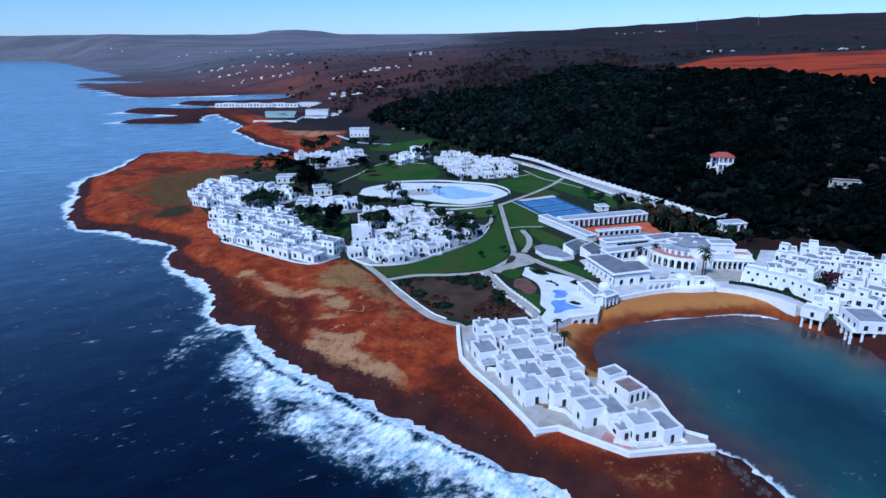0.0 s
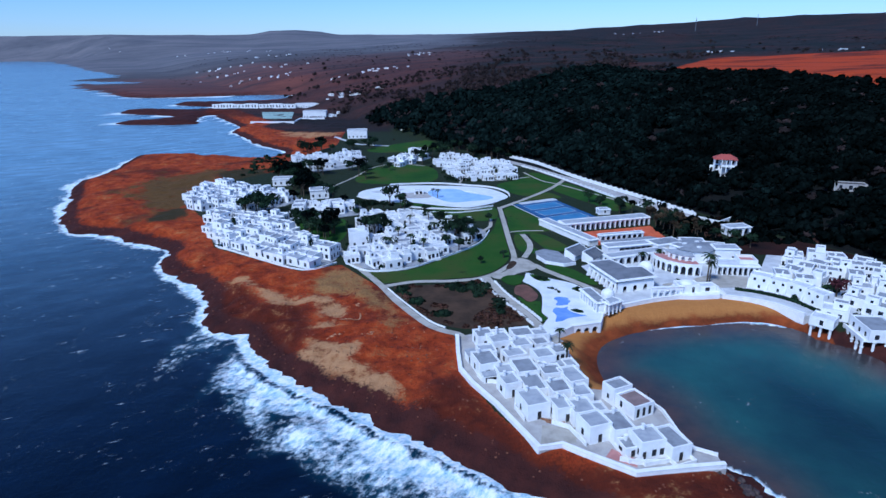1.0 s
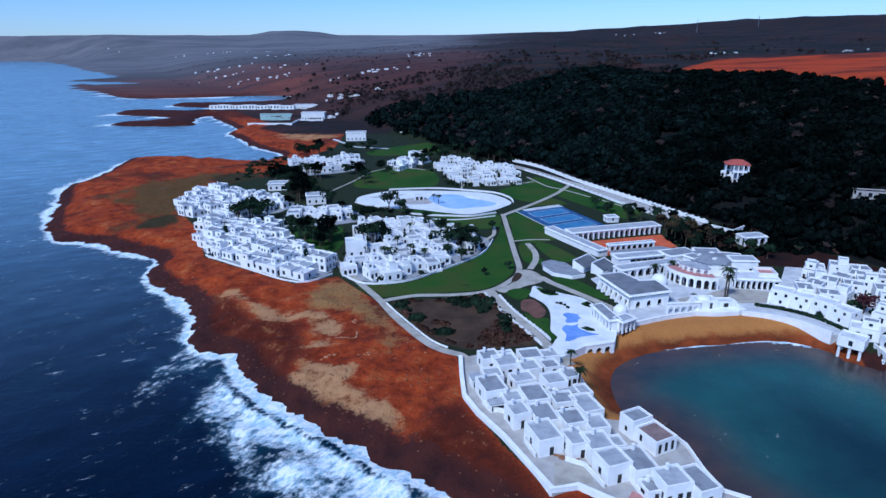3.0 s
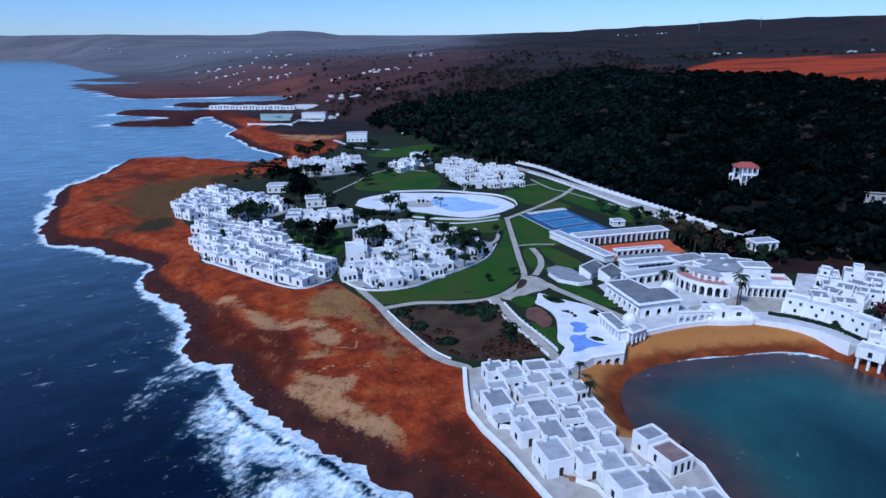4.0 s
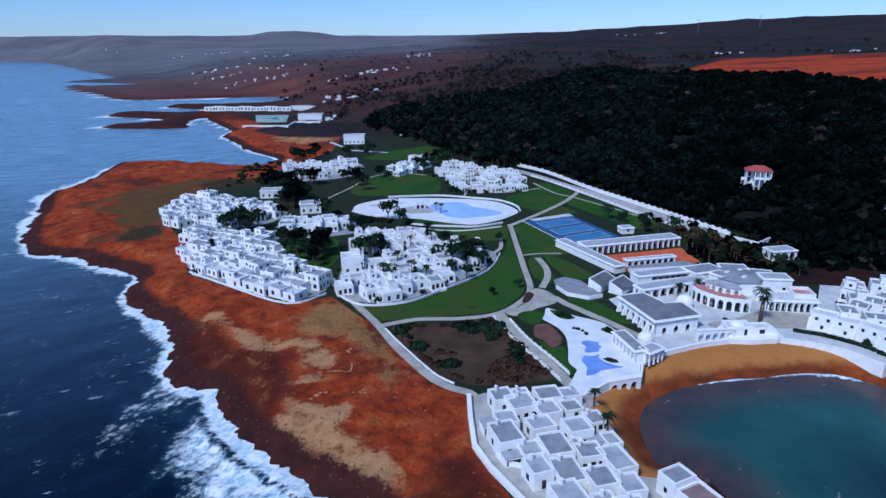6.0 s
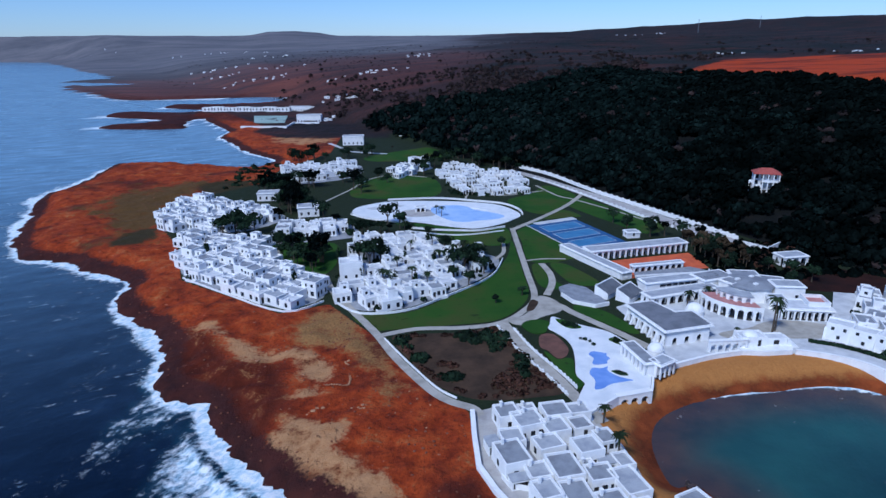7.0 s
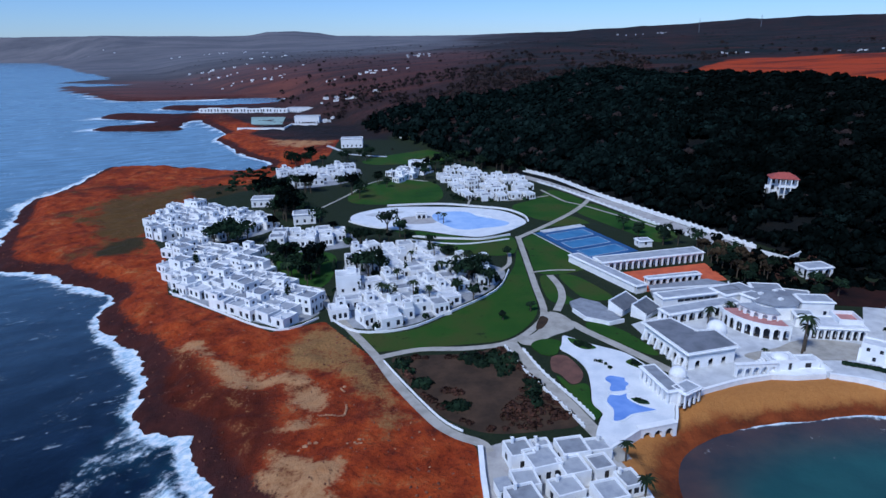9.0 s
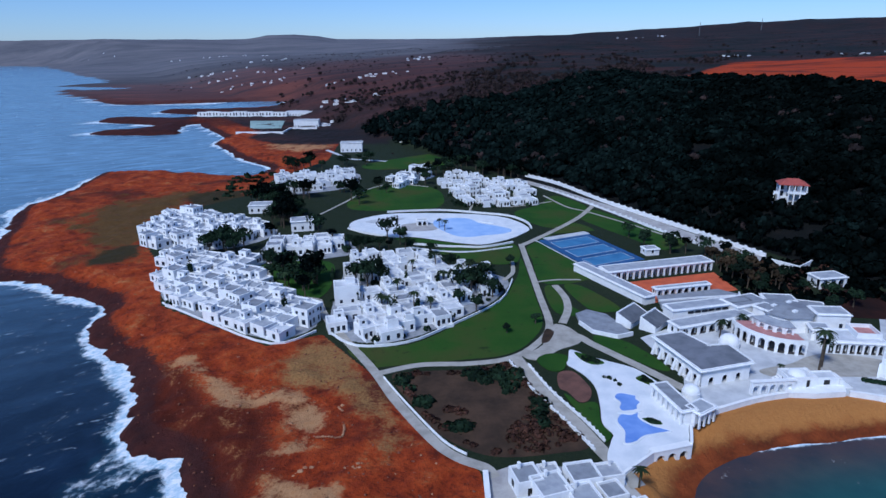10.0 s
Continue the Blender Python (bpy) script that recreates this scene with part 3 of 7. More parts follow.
# ---- builders ----
from mathutils.geometry import tessellate_polygon


def part(name, bm, material, parent, label=""):
    """Links a bmesh as one mesh object under a thing or a part."""
    me = bpy.data.meshes.new(name)
    bm.normal_update()
    bm.to_mesh(me)
    bm.free()
    me.materials.append(material)
    ob = new(name, me)
    ob.parent = parent
    if label:
        ob["label"] = label
    return ob


def thing(name, label, category, at=(0, 0, 0), turn=0.0, group="", kind=""):
    ob = new(name)
    ob.matrix_basis = pose(*at, 0, 0, turn)
    return tagged(ob, label, category, group, kind)


def box(bm, x0, y0, z0, x1, y1, z1, m=None):
    vs = [bm.verts.new((x, y, z)) for z in (z0, z1) for x, y in ((x0, y0), (x1, y0), (x1, y1), (x0, y1))]
    for f in ((3, 2, 1, 0), (4, 5, 6, 7), (0, 1, 5, 4), (1, 2, 6, 5), (2, 3, 7, 6), (3, 0, 4, 7)):
        bm.faces.new([vs[i] for i in f])
    if m is not None:
        bmesh.ops.transform(bm, matrix=m, verts=vs)
    return vs


def prism(bm, pts, z0, z1):
    """An outline raised to a solid; sides and top."""
    n = len(pts)
    if sum(pts[i][0] * pts[(i + 1) % n][1] - pts[(i + 1) % n][0] * pts[i][1] for i in range(n)) < 0:
        pts = list(pts)[::-1]
    top = [bm.verts.new((p[0], p[1], z1)) for p in pts]
    low = [bm.verts.new((p[0], p[1], z0)) for p in pts]
    for tri in tessellate_polygon([[Vector((p[0], p[1], 0)) for p in pts]]):
        i, j, k = tri
        ab, ac = np.subtract(pts[j], pts[i]), np.subtract(pts[k], pts[i])
        bm.faces.new([top[v] for v in (tri if ab[0] * ac[1] - ab[1] * ac[0] > 0 else (i, k, j))])
    for i in range(n):
        j = (i + 1) % n
        bm.faces.new([top[j], top[i], low[i], low[j]])


def sheet(name, pts, mat, label, category, z=4.0, lift=0.05, depth=0.5, curved=True, n=5, kind="structure"):
    bm = bmesh.new()
    prism(bm, curve_through(pts, n) if curved else pts, z - depth, z + lift)
    ob = part(name, bm, mat, None)
    return tagged(ob, label, category, kind=kind)


def ribbon(name, pts, width, mat, label, category, lift=0.06, on=None, n=6):
    """A path along a centre line, laid on the ground, with upstanding edges."""
    p = curve_through(pts, n, False)
    d = np.gradient(p, axis=0)
    d /= np.hypot(d[:, 0], d[:, 1])[:, None]
    nrm = np.stack([-d[:, 1], d[:, 0]], -1) * width / 2
    bm = bmesh.new()
    rows = []
    for a, q in zip(p, nrm):
        base = on(a[0], a[1]) if on else 4.0
        rows.append([bm.verts.new((*(a + q), base - 0.4)), bm.verts.new((*(a + q), base + lift)), bm.verts.new((*(a - q), base + lift)), bm.verts.new((*(a - q), base - 0.4))])
    for r, s in zip(rows, rows[1:]):
        for k in range(3):
            bm.faces.new([r[k], s[k], s[k + 1], r[k + 1]])
    bmesh.ops.recalc_face_normals(bm, faces=bm.faces)
    ob = part(name, bm, mat, None)
    return tagged(ob, label, category, kind="structure")


def wall_run(bm, m, length, z0, z1, thick, openings):
    """A wall along x from 0 to length, its outer face at y = 0; openings (u0, u1, v0, v1) go through it."""
    cuts = sorted({0.0, length, *(u for o in openings for u in o[:2])})
    for a, b2 in zip(cuts, cuts[1:]):
        if b2 - a < 1e-4:
            continue
        mid, lo = (a + b2) / 2, z0
        for o in sorted((o for o in openings if o[0] < mid < o[1]), key=lambda o: o[2]):
            if o[2] - lo > 1e-3:
                box(bm, a, 0, lo, b2, thick, o[2], m)
            lo = o[3]
        if z1 - lo > 1e-3:
            box(bm, a, 0, lo, b2, thick, z1, m)


def arcade(bm, m, length, z0, z1, thick, count, pier, spring, seg=6):
    """A wall along x pierced by round arches that stand on the floor."""
    bay = (length - pier) / count
    r = (bay - pier) / 2
    pts = [(0, z0)]
    for i in range(count):
        a = pier + i * bay
        pts.append((a, z0))
        for k in range(seg + 1):
            w = math.pi * (1 - k / seg)
            pts.append((a + r + r * math.cos(w), spring + r * math.sin(w)))
        pts.append((a + 2 * r, z0))
    pts += [(length, z0), (length, z1), (0, z1)]
    clean = [p for i, p in enumerate(pts) if math.dist(p, pts[i - 1]) > 1e-4]
    front = [bm.verts.new((x, 0, z)) for x, z in clean]
    back = [bm.verts.new((x, thick, z)) for x, z in clean]
    for tri in tessellate_polygon([[Vector((x, z, 0)) for x, z in clean]]):
        i, j, k = tri
        if (clean[j][0] - clean[i][0]) * (clean[k][1] - clean[i][1]) - (clean[j][1] - clean[i][1]) * (clean[k][0] - clean[i][0]) < 0:
            j, k = k, j
        bm.faces.new([front[i], front[j], front[k]])
        bm.faces.new([back[i], back[k], back[j]])
    n = len(clean)
    for i in range(n):
        j = (i + 1) % n
        bm.faces.new([front[j], front[i], back[i], back[j]])
    bmesh.ops.transform(bm, matrix=m, verts=front + back)


def sides(w, d):
    """Poses of the four walls of a w x d block round its centre: south, east, north, west."""
    return [(pose(-w / 2, -d / 2, 0), w), (pose(w / 2, -d / 2, 0, 0, 0, 90), d), (pose(w / 2, d / 2, 0, 0, 0, 180), w), (pose(-w / 2, d / 2, 0, 0, 0, 270), d)]


def window_at(parent, m, u0, u1, v0, v1, framed=True):
    """A recessed pane, and its frame as a sub-part where it can be told apart."""
    bm = bmesh.new()
    box(bm, u0, 0.16, v0, u1, 0.20, v1, m)
    w = part("window", bm, GLASS, parent)
    if framed:
        bm = bmesh.new()
        for a in ((u0, v0, u1, v0 + 0.08), (u0, v1 - 0.08, u1, v1), (u0, v0 + 0.08, u0 + 0.08, v1 - 0.08), (u1 - 0.08, v0 + 0.08, u1, v1 - 0.08), ((u0 + u1) / 2 - 0.04, v0 + 0.08, (u0 + u1) / 2 + 0.04, v1 - 0.08)):
            box(bm, a[0], 0.10, a[1], a[2], 0.155, a[3], m)
        part("frame", bm, DARKWOOD, w)
    return w


def block(parent, w, d, z0, z1, plans, x=0.0, y=0.0, roof=ROOF, rim=0.45, name="wall", framed=False, material=WHITE):
    """One flat-roofed block: pierced walls, windows and doors set in the openings, a roof behind the parapet.
    plans: for each side (south, east, north, west) its openings (u as a share of the side, width, sill, head)."""
    off = pose(x, y, 0)
    bm = bmesh.new()
    holes = []
    for k, (m, length) in enumerate(sides(w, d)):
        ops = [(max(u * length - ow / 2, 0.35), min(u * length + ow / 2, length - 0.35), z0 + s, min(z0 + hd, z1 - rim - 0.25)) for u, ow, s, hd in plans[k]]
        ops = [o for o in ops if o[3] - o[2] > 0.3]
        mm = off @ m
        if k % 2:
            wall_run(bm, mm @ pose(0.3, 0, 0), length - 0.6, z0, z1, 0.3, [(a - 0.3, b2 - 0.3, c, e) for a, b2, c, e in ops])
        else:
            wall_run(bm, mm, length, z0, z1, 0.3, ops)
        holes += [(mm, o) for o in ops]
    bmesh.ops.remove_doubles(bm, verts=bm.verts, dist=0.001)
    part(name, bm, material, parent)
    for mm, o in holes:
        if o[2] - z0 < 0.45:
            bm = bmesh.new()
            box(bm, o[0], 0.18, o[2], o[1], 0.24, o[3], mm)
            part("door", bm, DARKWOOD, parent, "dark wooden door")
        else:
            window_at(parent, mm, *o, framed)
    bm = bmesh.new()
    box(bm, x - w / 2 + 0.3, y - d / 2 + 0.3, z1 - rim - 0.2, x + w / 2 - 0.3, y + d / 2 - 0.3, z1 - rim)
    part("roof", bm, roof, parent, "grey flat roof")


def openings(r, n, two=False, door=False):
    out = []
    for i in range(n):
        u = (i + 0.5 + r.uniform(-0.15, 0.15)) / n
        out.append((u, r.uniform(0.85, 1.2) if n > 2 else r.uniform(0.95, 1.45), 1.0, 2.6))
        if two:
            out.append((u, r.uniform(0.7, 1.0), 3.9, 5.0))
    if door and out:
        u = out[0][0]
        out[0] = (u, 1.0, 0.3, 2.4)
    return out


def house_kind(i, w=None, d=None, h=None, framed=False, roof=None, upper=True):
    """White cube houses of the resort, built round the origin."""
    r = random.Random(100 + i)
    e = thing("house", "white limewashed cube house with grey flat roof", "house", group="white village houses")
    w, d = w or r.uniform(4.8, 6.0), d or r.uniform(5.4, 6.8)
    two = i % 10 == 5
    h = h or (r.uniform(5.3, 5.8) if two else r.uniform(2.9, 3.6))
    block(e, w, d, -0.3, h, [openings(r, 3 if upper else 1, two, True), openings(r, 2 if upper else 1, two), openings(r, 1, two), openings(r, r.choice((1, 2)) if upper else 1, two)],
          roof=roof or (ROOF, WASHED_ROOF, WASHED_ROOF, PALE_ROOF, WASHED_ROOF)[i % 5], framed=framed)
    if upper and i % 3 == 1:
        uw, ud = w * r.uniform(0.45, 0.6), d * r.uniform(0.42, 0.6)
        ux, uy = r.choice((-1, 1)) * ((w - uw) / 2 - 0.32), r.choice((-1, 1)) * ((d - ud) / 2 - 0.32)
        block(e, uw, ud, h - 0.45, h + r.uniform(1.7, 2.2), [[(0.5, 0.9, 0.7, 1.6)], [], [], [(0.5, 0.8, 0.7, 1.6)]], ux, uy, rim=0.3, name="upper_wall", framed=framed, roof=PALE_ROOF)
    if i % 3 != 1:
        bm = bmesh.new()
        cx, cy = r.uniform(-w / 4, w / 4), d / 2 - 0.62
        box(bm, cx - 0.25, cy - 0.25, h - 0.5, cx + 0.25, cy + 0.25, h + 0.7)
        box(bm, cx - 0.33, cy - 0.33, h + 0.7, cx + 0.33, cy + 0.33, h + 0.82)
        part("chimney", bm, WHITE, e)
    if i % 2:
        bm = bmesh.new()
        prof = [(0, 0)] + [p for k in range(8) for p in ((k * 0.3, (k + 1) * 0.22), ((k + 1) * 0.3, (k + 1) * 0.22))] + [(2.4, 0)]
        low = [bm.verts.new((w / 2 + 0.01, -d / 2 + 0.3 + a, b2 - 0.3)) for a, b2 in prof]
        out = [bm.verts.new((w / 2 + 0.85, -d / 2 + 0.3 + a, b2 - 0.3)) for a, b2 in prof]
        for k in range(len(prof)):
            j = (k + 1) % len(prof)
            bm.faces.new([low[k], low[j], out[j], out[k]])
        bmesh.ops.triangulate(bm, faces=[bm.faces.new(low[::-1]), bm.faces.new(out)])
        bmesh.ops.recalc_face_normals(bm, faces=bm.faces)
        part("outside_stair", bm, WHITE, e)
    if i % 4 in (0, 3):
        bm = bmesh.new()
        prism(bm, [(-w / 2, -d / 2 - 0.01), (-w / 2, -d / 2 - 1.7), (w / 2, -d / 2 - 1.7), (w / 2, -d / 2 - 0.01), (w / 2 - 0.2, -d / 2 - 0.01), (w / 2 - 0.2, -d / 2 - 1.5), (-w / 2 + 0.2, -d / 2 - 1.5), (-w / 2 + 0.2, -d / 2 - 0.01)], -0.3, 0.95)
        part("yard_wall", bm, WHITE, e)
    return e


HOUSES = [house_kind(i) for i in range(10)]
HOUSES += [house_kind(i, roof=ROOF if i % 2 else PALE_ROOF, h=h) for i, h in ((15, 5.2), (25, 5.6), (31, 3.8), (45, 4.9), (52, 3.4), (65, 5.4))]
HILL_KINDS = (10, 11, 12, 13, 14, 15, 10, 12)
used = set()


def put_house(k, x, y, z, turn, label=""):
    m = pose(x, y, z, 0, 0, turn)
    if k not in used:
        used.add(k)
        ob = HOUSES[k]
        ob.matrix_basis = m
    else:
        ob = copy_thing(HOUSES[k], m)
    if label:
        ob["label"] = label
    return ob


def village(poly, turn, step, seed, label, skip=(), margin=1.8, gaps=0.5, z=4.0, kinds=range(10), sway=9):
    """Fills an outline with houses on a jittered grid that follows its streets."""
    r = random.Random(seed)
    p = np.array(poly, float)
    c = p.mean(0)
    a = radians(turn)
    u, v = np.array([math.cos(a), math.sin(a)]), np.array([-math.sin(a), math.cos(a)])
    n = 0
    for i in range(-14, 15):
        for j in range(-14, 15):
            if (i + 2 * j) % 5 == 0 and r.random() < gaps:
                continue
            q = c + u * (i * step + r.uniform(-0.9, 0.9)) + v * (j * step * 1.1 + r.uniform(-1.0, 1.0) + (i % 2) * 2.2)
            if signed(q[0], q[1], p) < margin or any(math.hypot(q[0] - s[0], q[1] - s[1]) < s[2] for s in skip):
                continue
            put_house(r.choice(kinds), q[0], q[1], z, turn + 90 * r.choice((0, 0, 0, 1, 3)) + r.uniform(-sway, sway), label)
            n += 1
    return n


def wall_along(name, pts, thick, z0, z1, label, category="wall", n=4, mat=None, curved=True):
    """A free-standing wall of even thickness with a coping, along a line."""
    p = curve_through(pts, n, False) if curved else np.array(pts, float)
    d = np.gradient(p, axis=0)
    d /= np.hypot(d[:, 0], d[:, 1])[:, None]
    q = np.stack([-d[:, 1], d[:, 0]], -1) * thick / 2
    bm = bmesh.new()
    rows = [[bm.verts.new((*(a + s * k), z)) for s, z in ((1, z0), (1, z1 - 0.12), (1.18, z1 - 0.12), (1.18, z1), (-1.18, z1), (-1.18, z1 - 0.12), (-1, z1 - 0.12), (-1, z0))] for a, k in zip(p, q)]
    for r, s in zip(rows, rows[1:]):
        for k in range(8):
            bm.faces.new([r[k], s[k], s[(k + 1) % 8], r[(k + 1) % 8]])
    bm.faces.new(rows[0][::-1])
    bm.faces.new(rows[-1])
    bmesh.ops.recalc_face_normals(bm, faces=bm.faces)
    return tagged(part(name, bm, mat or WHITE, None), label, category, kind="structure")


def arcaded(name, label, cx, cy, turn, w, d, h, arches, category="building", roof=ROOF, gallery=1.7, z=4.0, rim=0.5, eave=0.35, top_label="grey flat roof", windows=True):
    """A white building whose sides open in arcades (arches: south, east, north, west; 0 is a plain wall) round an inner core."""
    e = thing(name, label, category, (cx, cy, z), turn)
    ins = [gallery if n else 0.0 for n in arches]
    core = (-w / 2 + max(ins[3], 0.0), -d / 2 + ins[0], w / 2 - ins[1], d / 2 - ins[2])
    for (m, length), n in zip(sides(w, d), arches):
        if n:
            bm = bmesh.new()
            bay = length / (n + 0.25)
            arcade(bm, m, length, -0.3, h - rim, 0.35, n, bay * 0.28, min(h - rim - bay * 0.36 - 0.35, 2.6))
            part("arcade", bm, WHITE, e, "white arcade of round arches")
    cw, cd = core[2] - core[0], core[3] - core[1]
    ox, oy = (core[0] + core[2]) / 2, (core[1] + core[3]) / 2
    plans = []
    for k in range(4):
        length = cw if k % 2 == 0 else cd
        nw = max(int(length / 3.2), 1) if windows else 0
        # Wide dark panes stand in for the shade deep inside each arch.
        if arches[k] and nw:
            nw = arches[k]
            plans.append([((i + 0.5) / nw, length / nw * 0.84, 0.3, min(h - rim - 0.5, 3.0)) for i in range(nw)])
        else:
            plans.append([((i + 0.5) / nw, 1.0, 1.2, 2.4) for i in range(nw)])
    bm = bmesh.new()
    holes = []
    for k, (m, length) in enumerate(sides(cw, cd)):
        ops = [(u * length - ow / 2, u * length + ow / 2, s - 0.3, hd) for u, ow, s, hd in plans[k]]
        mm = pose(ox, oy, 0) @ m
        if k % 2:
            wall_run(bm, mm @ pose(0.3, 0, 0), length - 0.6, -0.3, h - rim - 0.01, 0.3, [(a - 0.3, b2 - 0.3, c, g2) for a, b2, c, g2 in ops])
        else:
            wall_run(bm, mm, length, -0.3, h - rim - 0.01, 0.3, ops)
        holes += [(mm, o) for o in ops]
    bmesh.ops.remove_doubles(bm, verts=bm.verts, dist=0.001)
    part("wall", bm, WHITE, e)
    for mm, o in holes:
        window_at(e, mm, *o, False)
    # The gallery floor is coloured dark to carry the shade under the arches.
    if any(arches):
        bm = bmesh.new()
        box(bm, -w / 2 + 0.36, -d / 2 + 0.36, -0.2, w / 2 - 0.36, d / 2 - 0.36, 0.14)
        part("gallery_floor", bm, SHADE_STONE, e, "gallery floor painted dark for the arcade shade")
    bm = bmesh.new()
    box(bm, -w / 2 - eave, -d / 2 - eave, h - rim, w / 2 + eave, d / 2 + eave, h - rim + 0.22)
    part("cornice", bm, WHITE, e)
    bm = bmesh.new()
    t2 = 0.3
    for m, length in sides(w, d):
        box(bm, 0, 0, h - rim + 0.22, length - t2, t2, h, m)
    part("parapet", bm, WHITE, e)
    bm = bmesh.new()
    box(bm, -w / 2 + t2, -d / 2 + t2, h - rim + 0.22, w / 2 - t2, d / 2 - t2, h - rim + 0.30)
    part("roof", bm, roof, e, top_label)
    return e



# ---- paved and planted ground ----
SPIT = [(54, 106), (36, 104), (28, 109.5), (23.5, 113), (18.5, 112), (11, 129), (6, 138), (3, 145), (2.5, 164), (8, 166.5), (24, 166), (30, 160), (33, 152), (34, 144), (34, 136), (38, 135), (44, 135), (48, 126), (48.5, 118), (50, 112), (54, 110)]
sheet("terrace", SPIT, TERRACE_STONE, "pale paved terrace of the spit", "terrace", depth=5.0, curved=False)
wall_along("boundary_wall", [(54, 106.6), (45, 105.6), (36, 104.3), (28, 110), (23.5, 113.4), (18.5, 112.4), (11, 129), (6, 138), (3.2, 145), (2.8, 155), (2.8, 164)], 0.9, 0.5, 5.1, "thick white sea wall round the spit terrace", n=3, curved=False)
wall_along("boundary_wall", [(54, 110), (50, 112.3), (48.8, 118), (48.3, 126), (44.2, 135)], 0.4, -0.8, 4.7, "low white wall above the bay", curved=False)
LAWN_MAIN = [(-31, 217), (-15, 219), (-2, 231), (12, 249), (21, 271), (25, 292), (25, 255), (24.5, 234), (20, 222), (12, 213), (-1, 210), (-19, 207), (-24, 207)]
sheet("lawn", LAWN_MAIN, LAWN, "mown green lawn beside the village", "lawn", lift=0.030)
sheet("lawn", [(-52, 372), (-56, 395), (-50, 418), (-34, 430), (-12, 422), (-5, 398), (-8, 374), (-29, 368)], LAWN, "green lawn between villages", "lawn", lift=0.034)
sheet("lawn", [(30, 362), (45, 378), (56, 398), (68, 372), (58, 350), (46, 334), (36, 342)], LAWN, "green lawn beside the round pool", "lawn", lift=0.038)
sheet("lawn", [(60, 352), (70, 366), (82, 342), (96, 314), (84, 300), (74, 318), (66, 334)], LAWN, "green lawn beside the road", "lawn", lift=0.042)
sheet("lawn", [(29, 306), (40, 320), (54, 342), (62, 330), (54, 327), (36, 318), (48, 277), (42, 266), (29, 266), (29, 290)], LAWN, "green lawn round the sports courts", "lawn", lift=0.046)
sheet("lawn", [(29.5, 240), (29, 260), (33, 262), (35, 246), (38, 238)], LAWN, "small green lawn by the paths", "lawn", lift=0.050)
sheet("lawn", [(36, 262), (42, 262), (50, 244), (46, 240), (40, 243)], LAWN, "dark green lawn below the courtyard", "lawn", lift=0.054)
sheet("lawn", [(38, 224), (46, 219), (52, 205), (49, 204), (42, 212), (37, 218)], LAWN, "green strip beside the hotel", "lawn", lift=0.066)
sheet("lawn", [(-74, 287), (-49, 290), (-44, 262), (-50, 249), (-60, 258), (-69, 272)], LAWN, "green village court", "lawn", lift=0.070)
sheet("lawn", [(-60, 500), (-20, 540), (10, 560), (20, 520), (-10, 490), (-50, 480)], LAWN, "green field beyond the village", "lawn", lift=0.074)
sheet("lawn", [(-8, 303), (8, 308), (24, 310), (24, 290), (16, 285), (2, 291)], LAWN, "green lawn between village and round pool", "lawn", lift=0.078)
DRY = plain("dry_garden_soil", (0.078, 0.048, 0.031), (0.030, 0.022, 0.016), 0.12, 0.95, 0.08, 0.1, 1.2)
MAROON_SOIL = plain("maroon_soil", (0.034, 0.013, 0.010), (0.014, 0.008, 0.007), 0.15, 0.95, 0.08, 0.1, 1.2)
SCRUB = [(-18, 201), (-13, 204), (2, 205), (12.5, 208), (18, 192), (25, 174), (18, 170.5), (5, 169.5), (-4, 175), (-10, 184)]
sheet("garden_bed", [(110, 238), (122, 252), (134, 257), (148, 247), (158, 228), (146, 228.5), (126, 232.5)], MAROON_SOIL, "bare brown ground between hotel and wood", "garden", lift=0.06)
sheet("garden_bed", SCRUB, DRY, "brown overgrown garden plot", "garden", lift=0.030)
sheet("garden_bed", [(23.6, 202.6), (27, 203.6), (28.8, 200.4), (30, 194.6), (28.4, 190), (26, 189.4), (24.4, 193.5), (22.6, 196)], plain("rose_earth", (0.17, 0.080, 0.058), (0.09, 0.045, 0.034), 0.3, 0.95, 0.06), "brown planted bed by the pool", "garden", lift=0.08)

ribbon("path", [(4.5, 163), (3, 166), (-2, 169), (-7, 174.5), (-16, 190), (-23, 205), (-33, 223), (-41, 238), (-46, 252)], 2.4, PATH_STONE, "pale gravel coast path", "path", 0.10)
wall_along("kerb_wall", [(-0.5, 170), (-5.6, 175.2), (-14.5, 190.5), (-20, 201)], 0.25, 3.8, 4.5, "low pale wall along the path")
ribbon("path", [(-21, 203.5), (-11, 207.5), (2, 208), (13, 211), (21, 219.5), (26, 231), (26.5, 255), (27, 300), (27, 310)], 2.2, PATH_STONE, "pale gravel garden path", "path", 0.104)
ribbon("path", [(14, 211), (18, 195), (23.6, 181), (27.2, 170), (31, 160)], 3.2, PATH_STONE, "pale gravel path to the beach", "path", 0.108)
ribbon("path", [(27, 308), (43, 328), (58, 349), (68, 367), (72, 376)], 2.4, PATH_STONE, "pale gravel path", "path", 0.112)
ribbon("path", [(24, 222), (32, 224), (36, 218), (46, 204), (54, 192)], 2.6, PATH_STONE, "pale drive to the hotel", "path", 0.116)
ribbon("path", [(33, 263), (34.5, 252), (33.5, 242), (30, 232)], 2.4, PATH_STONE, "pale ramp", "path", 0.120)
ribbon("path", [(27, 266), (34, 268), (43, 268)], 1.0, PATH_STONE, "thin pale path across the lawn", "path", 0.124)
ribbon("path", [(50, 398), (58, 372), (66, 362), (82, 336), (92, 318)], 1.2, PATH_STONE, "thin pale path across the lawn", "path", 0.128)
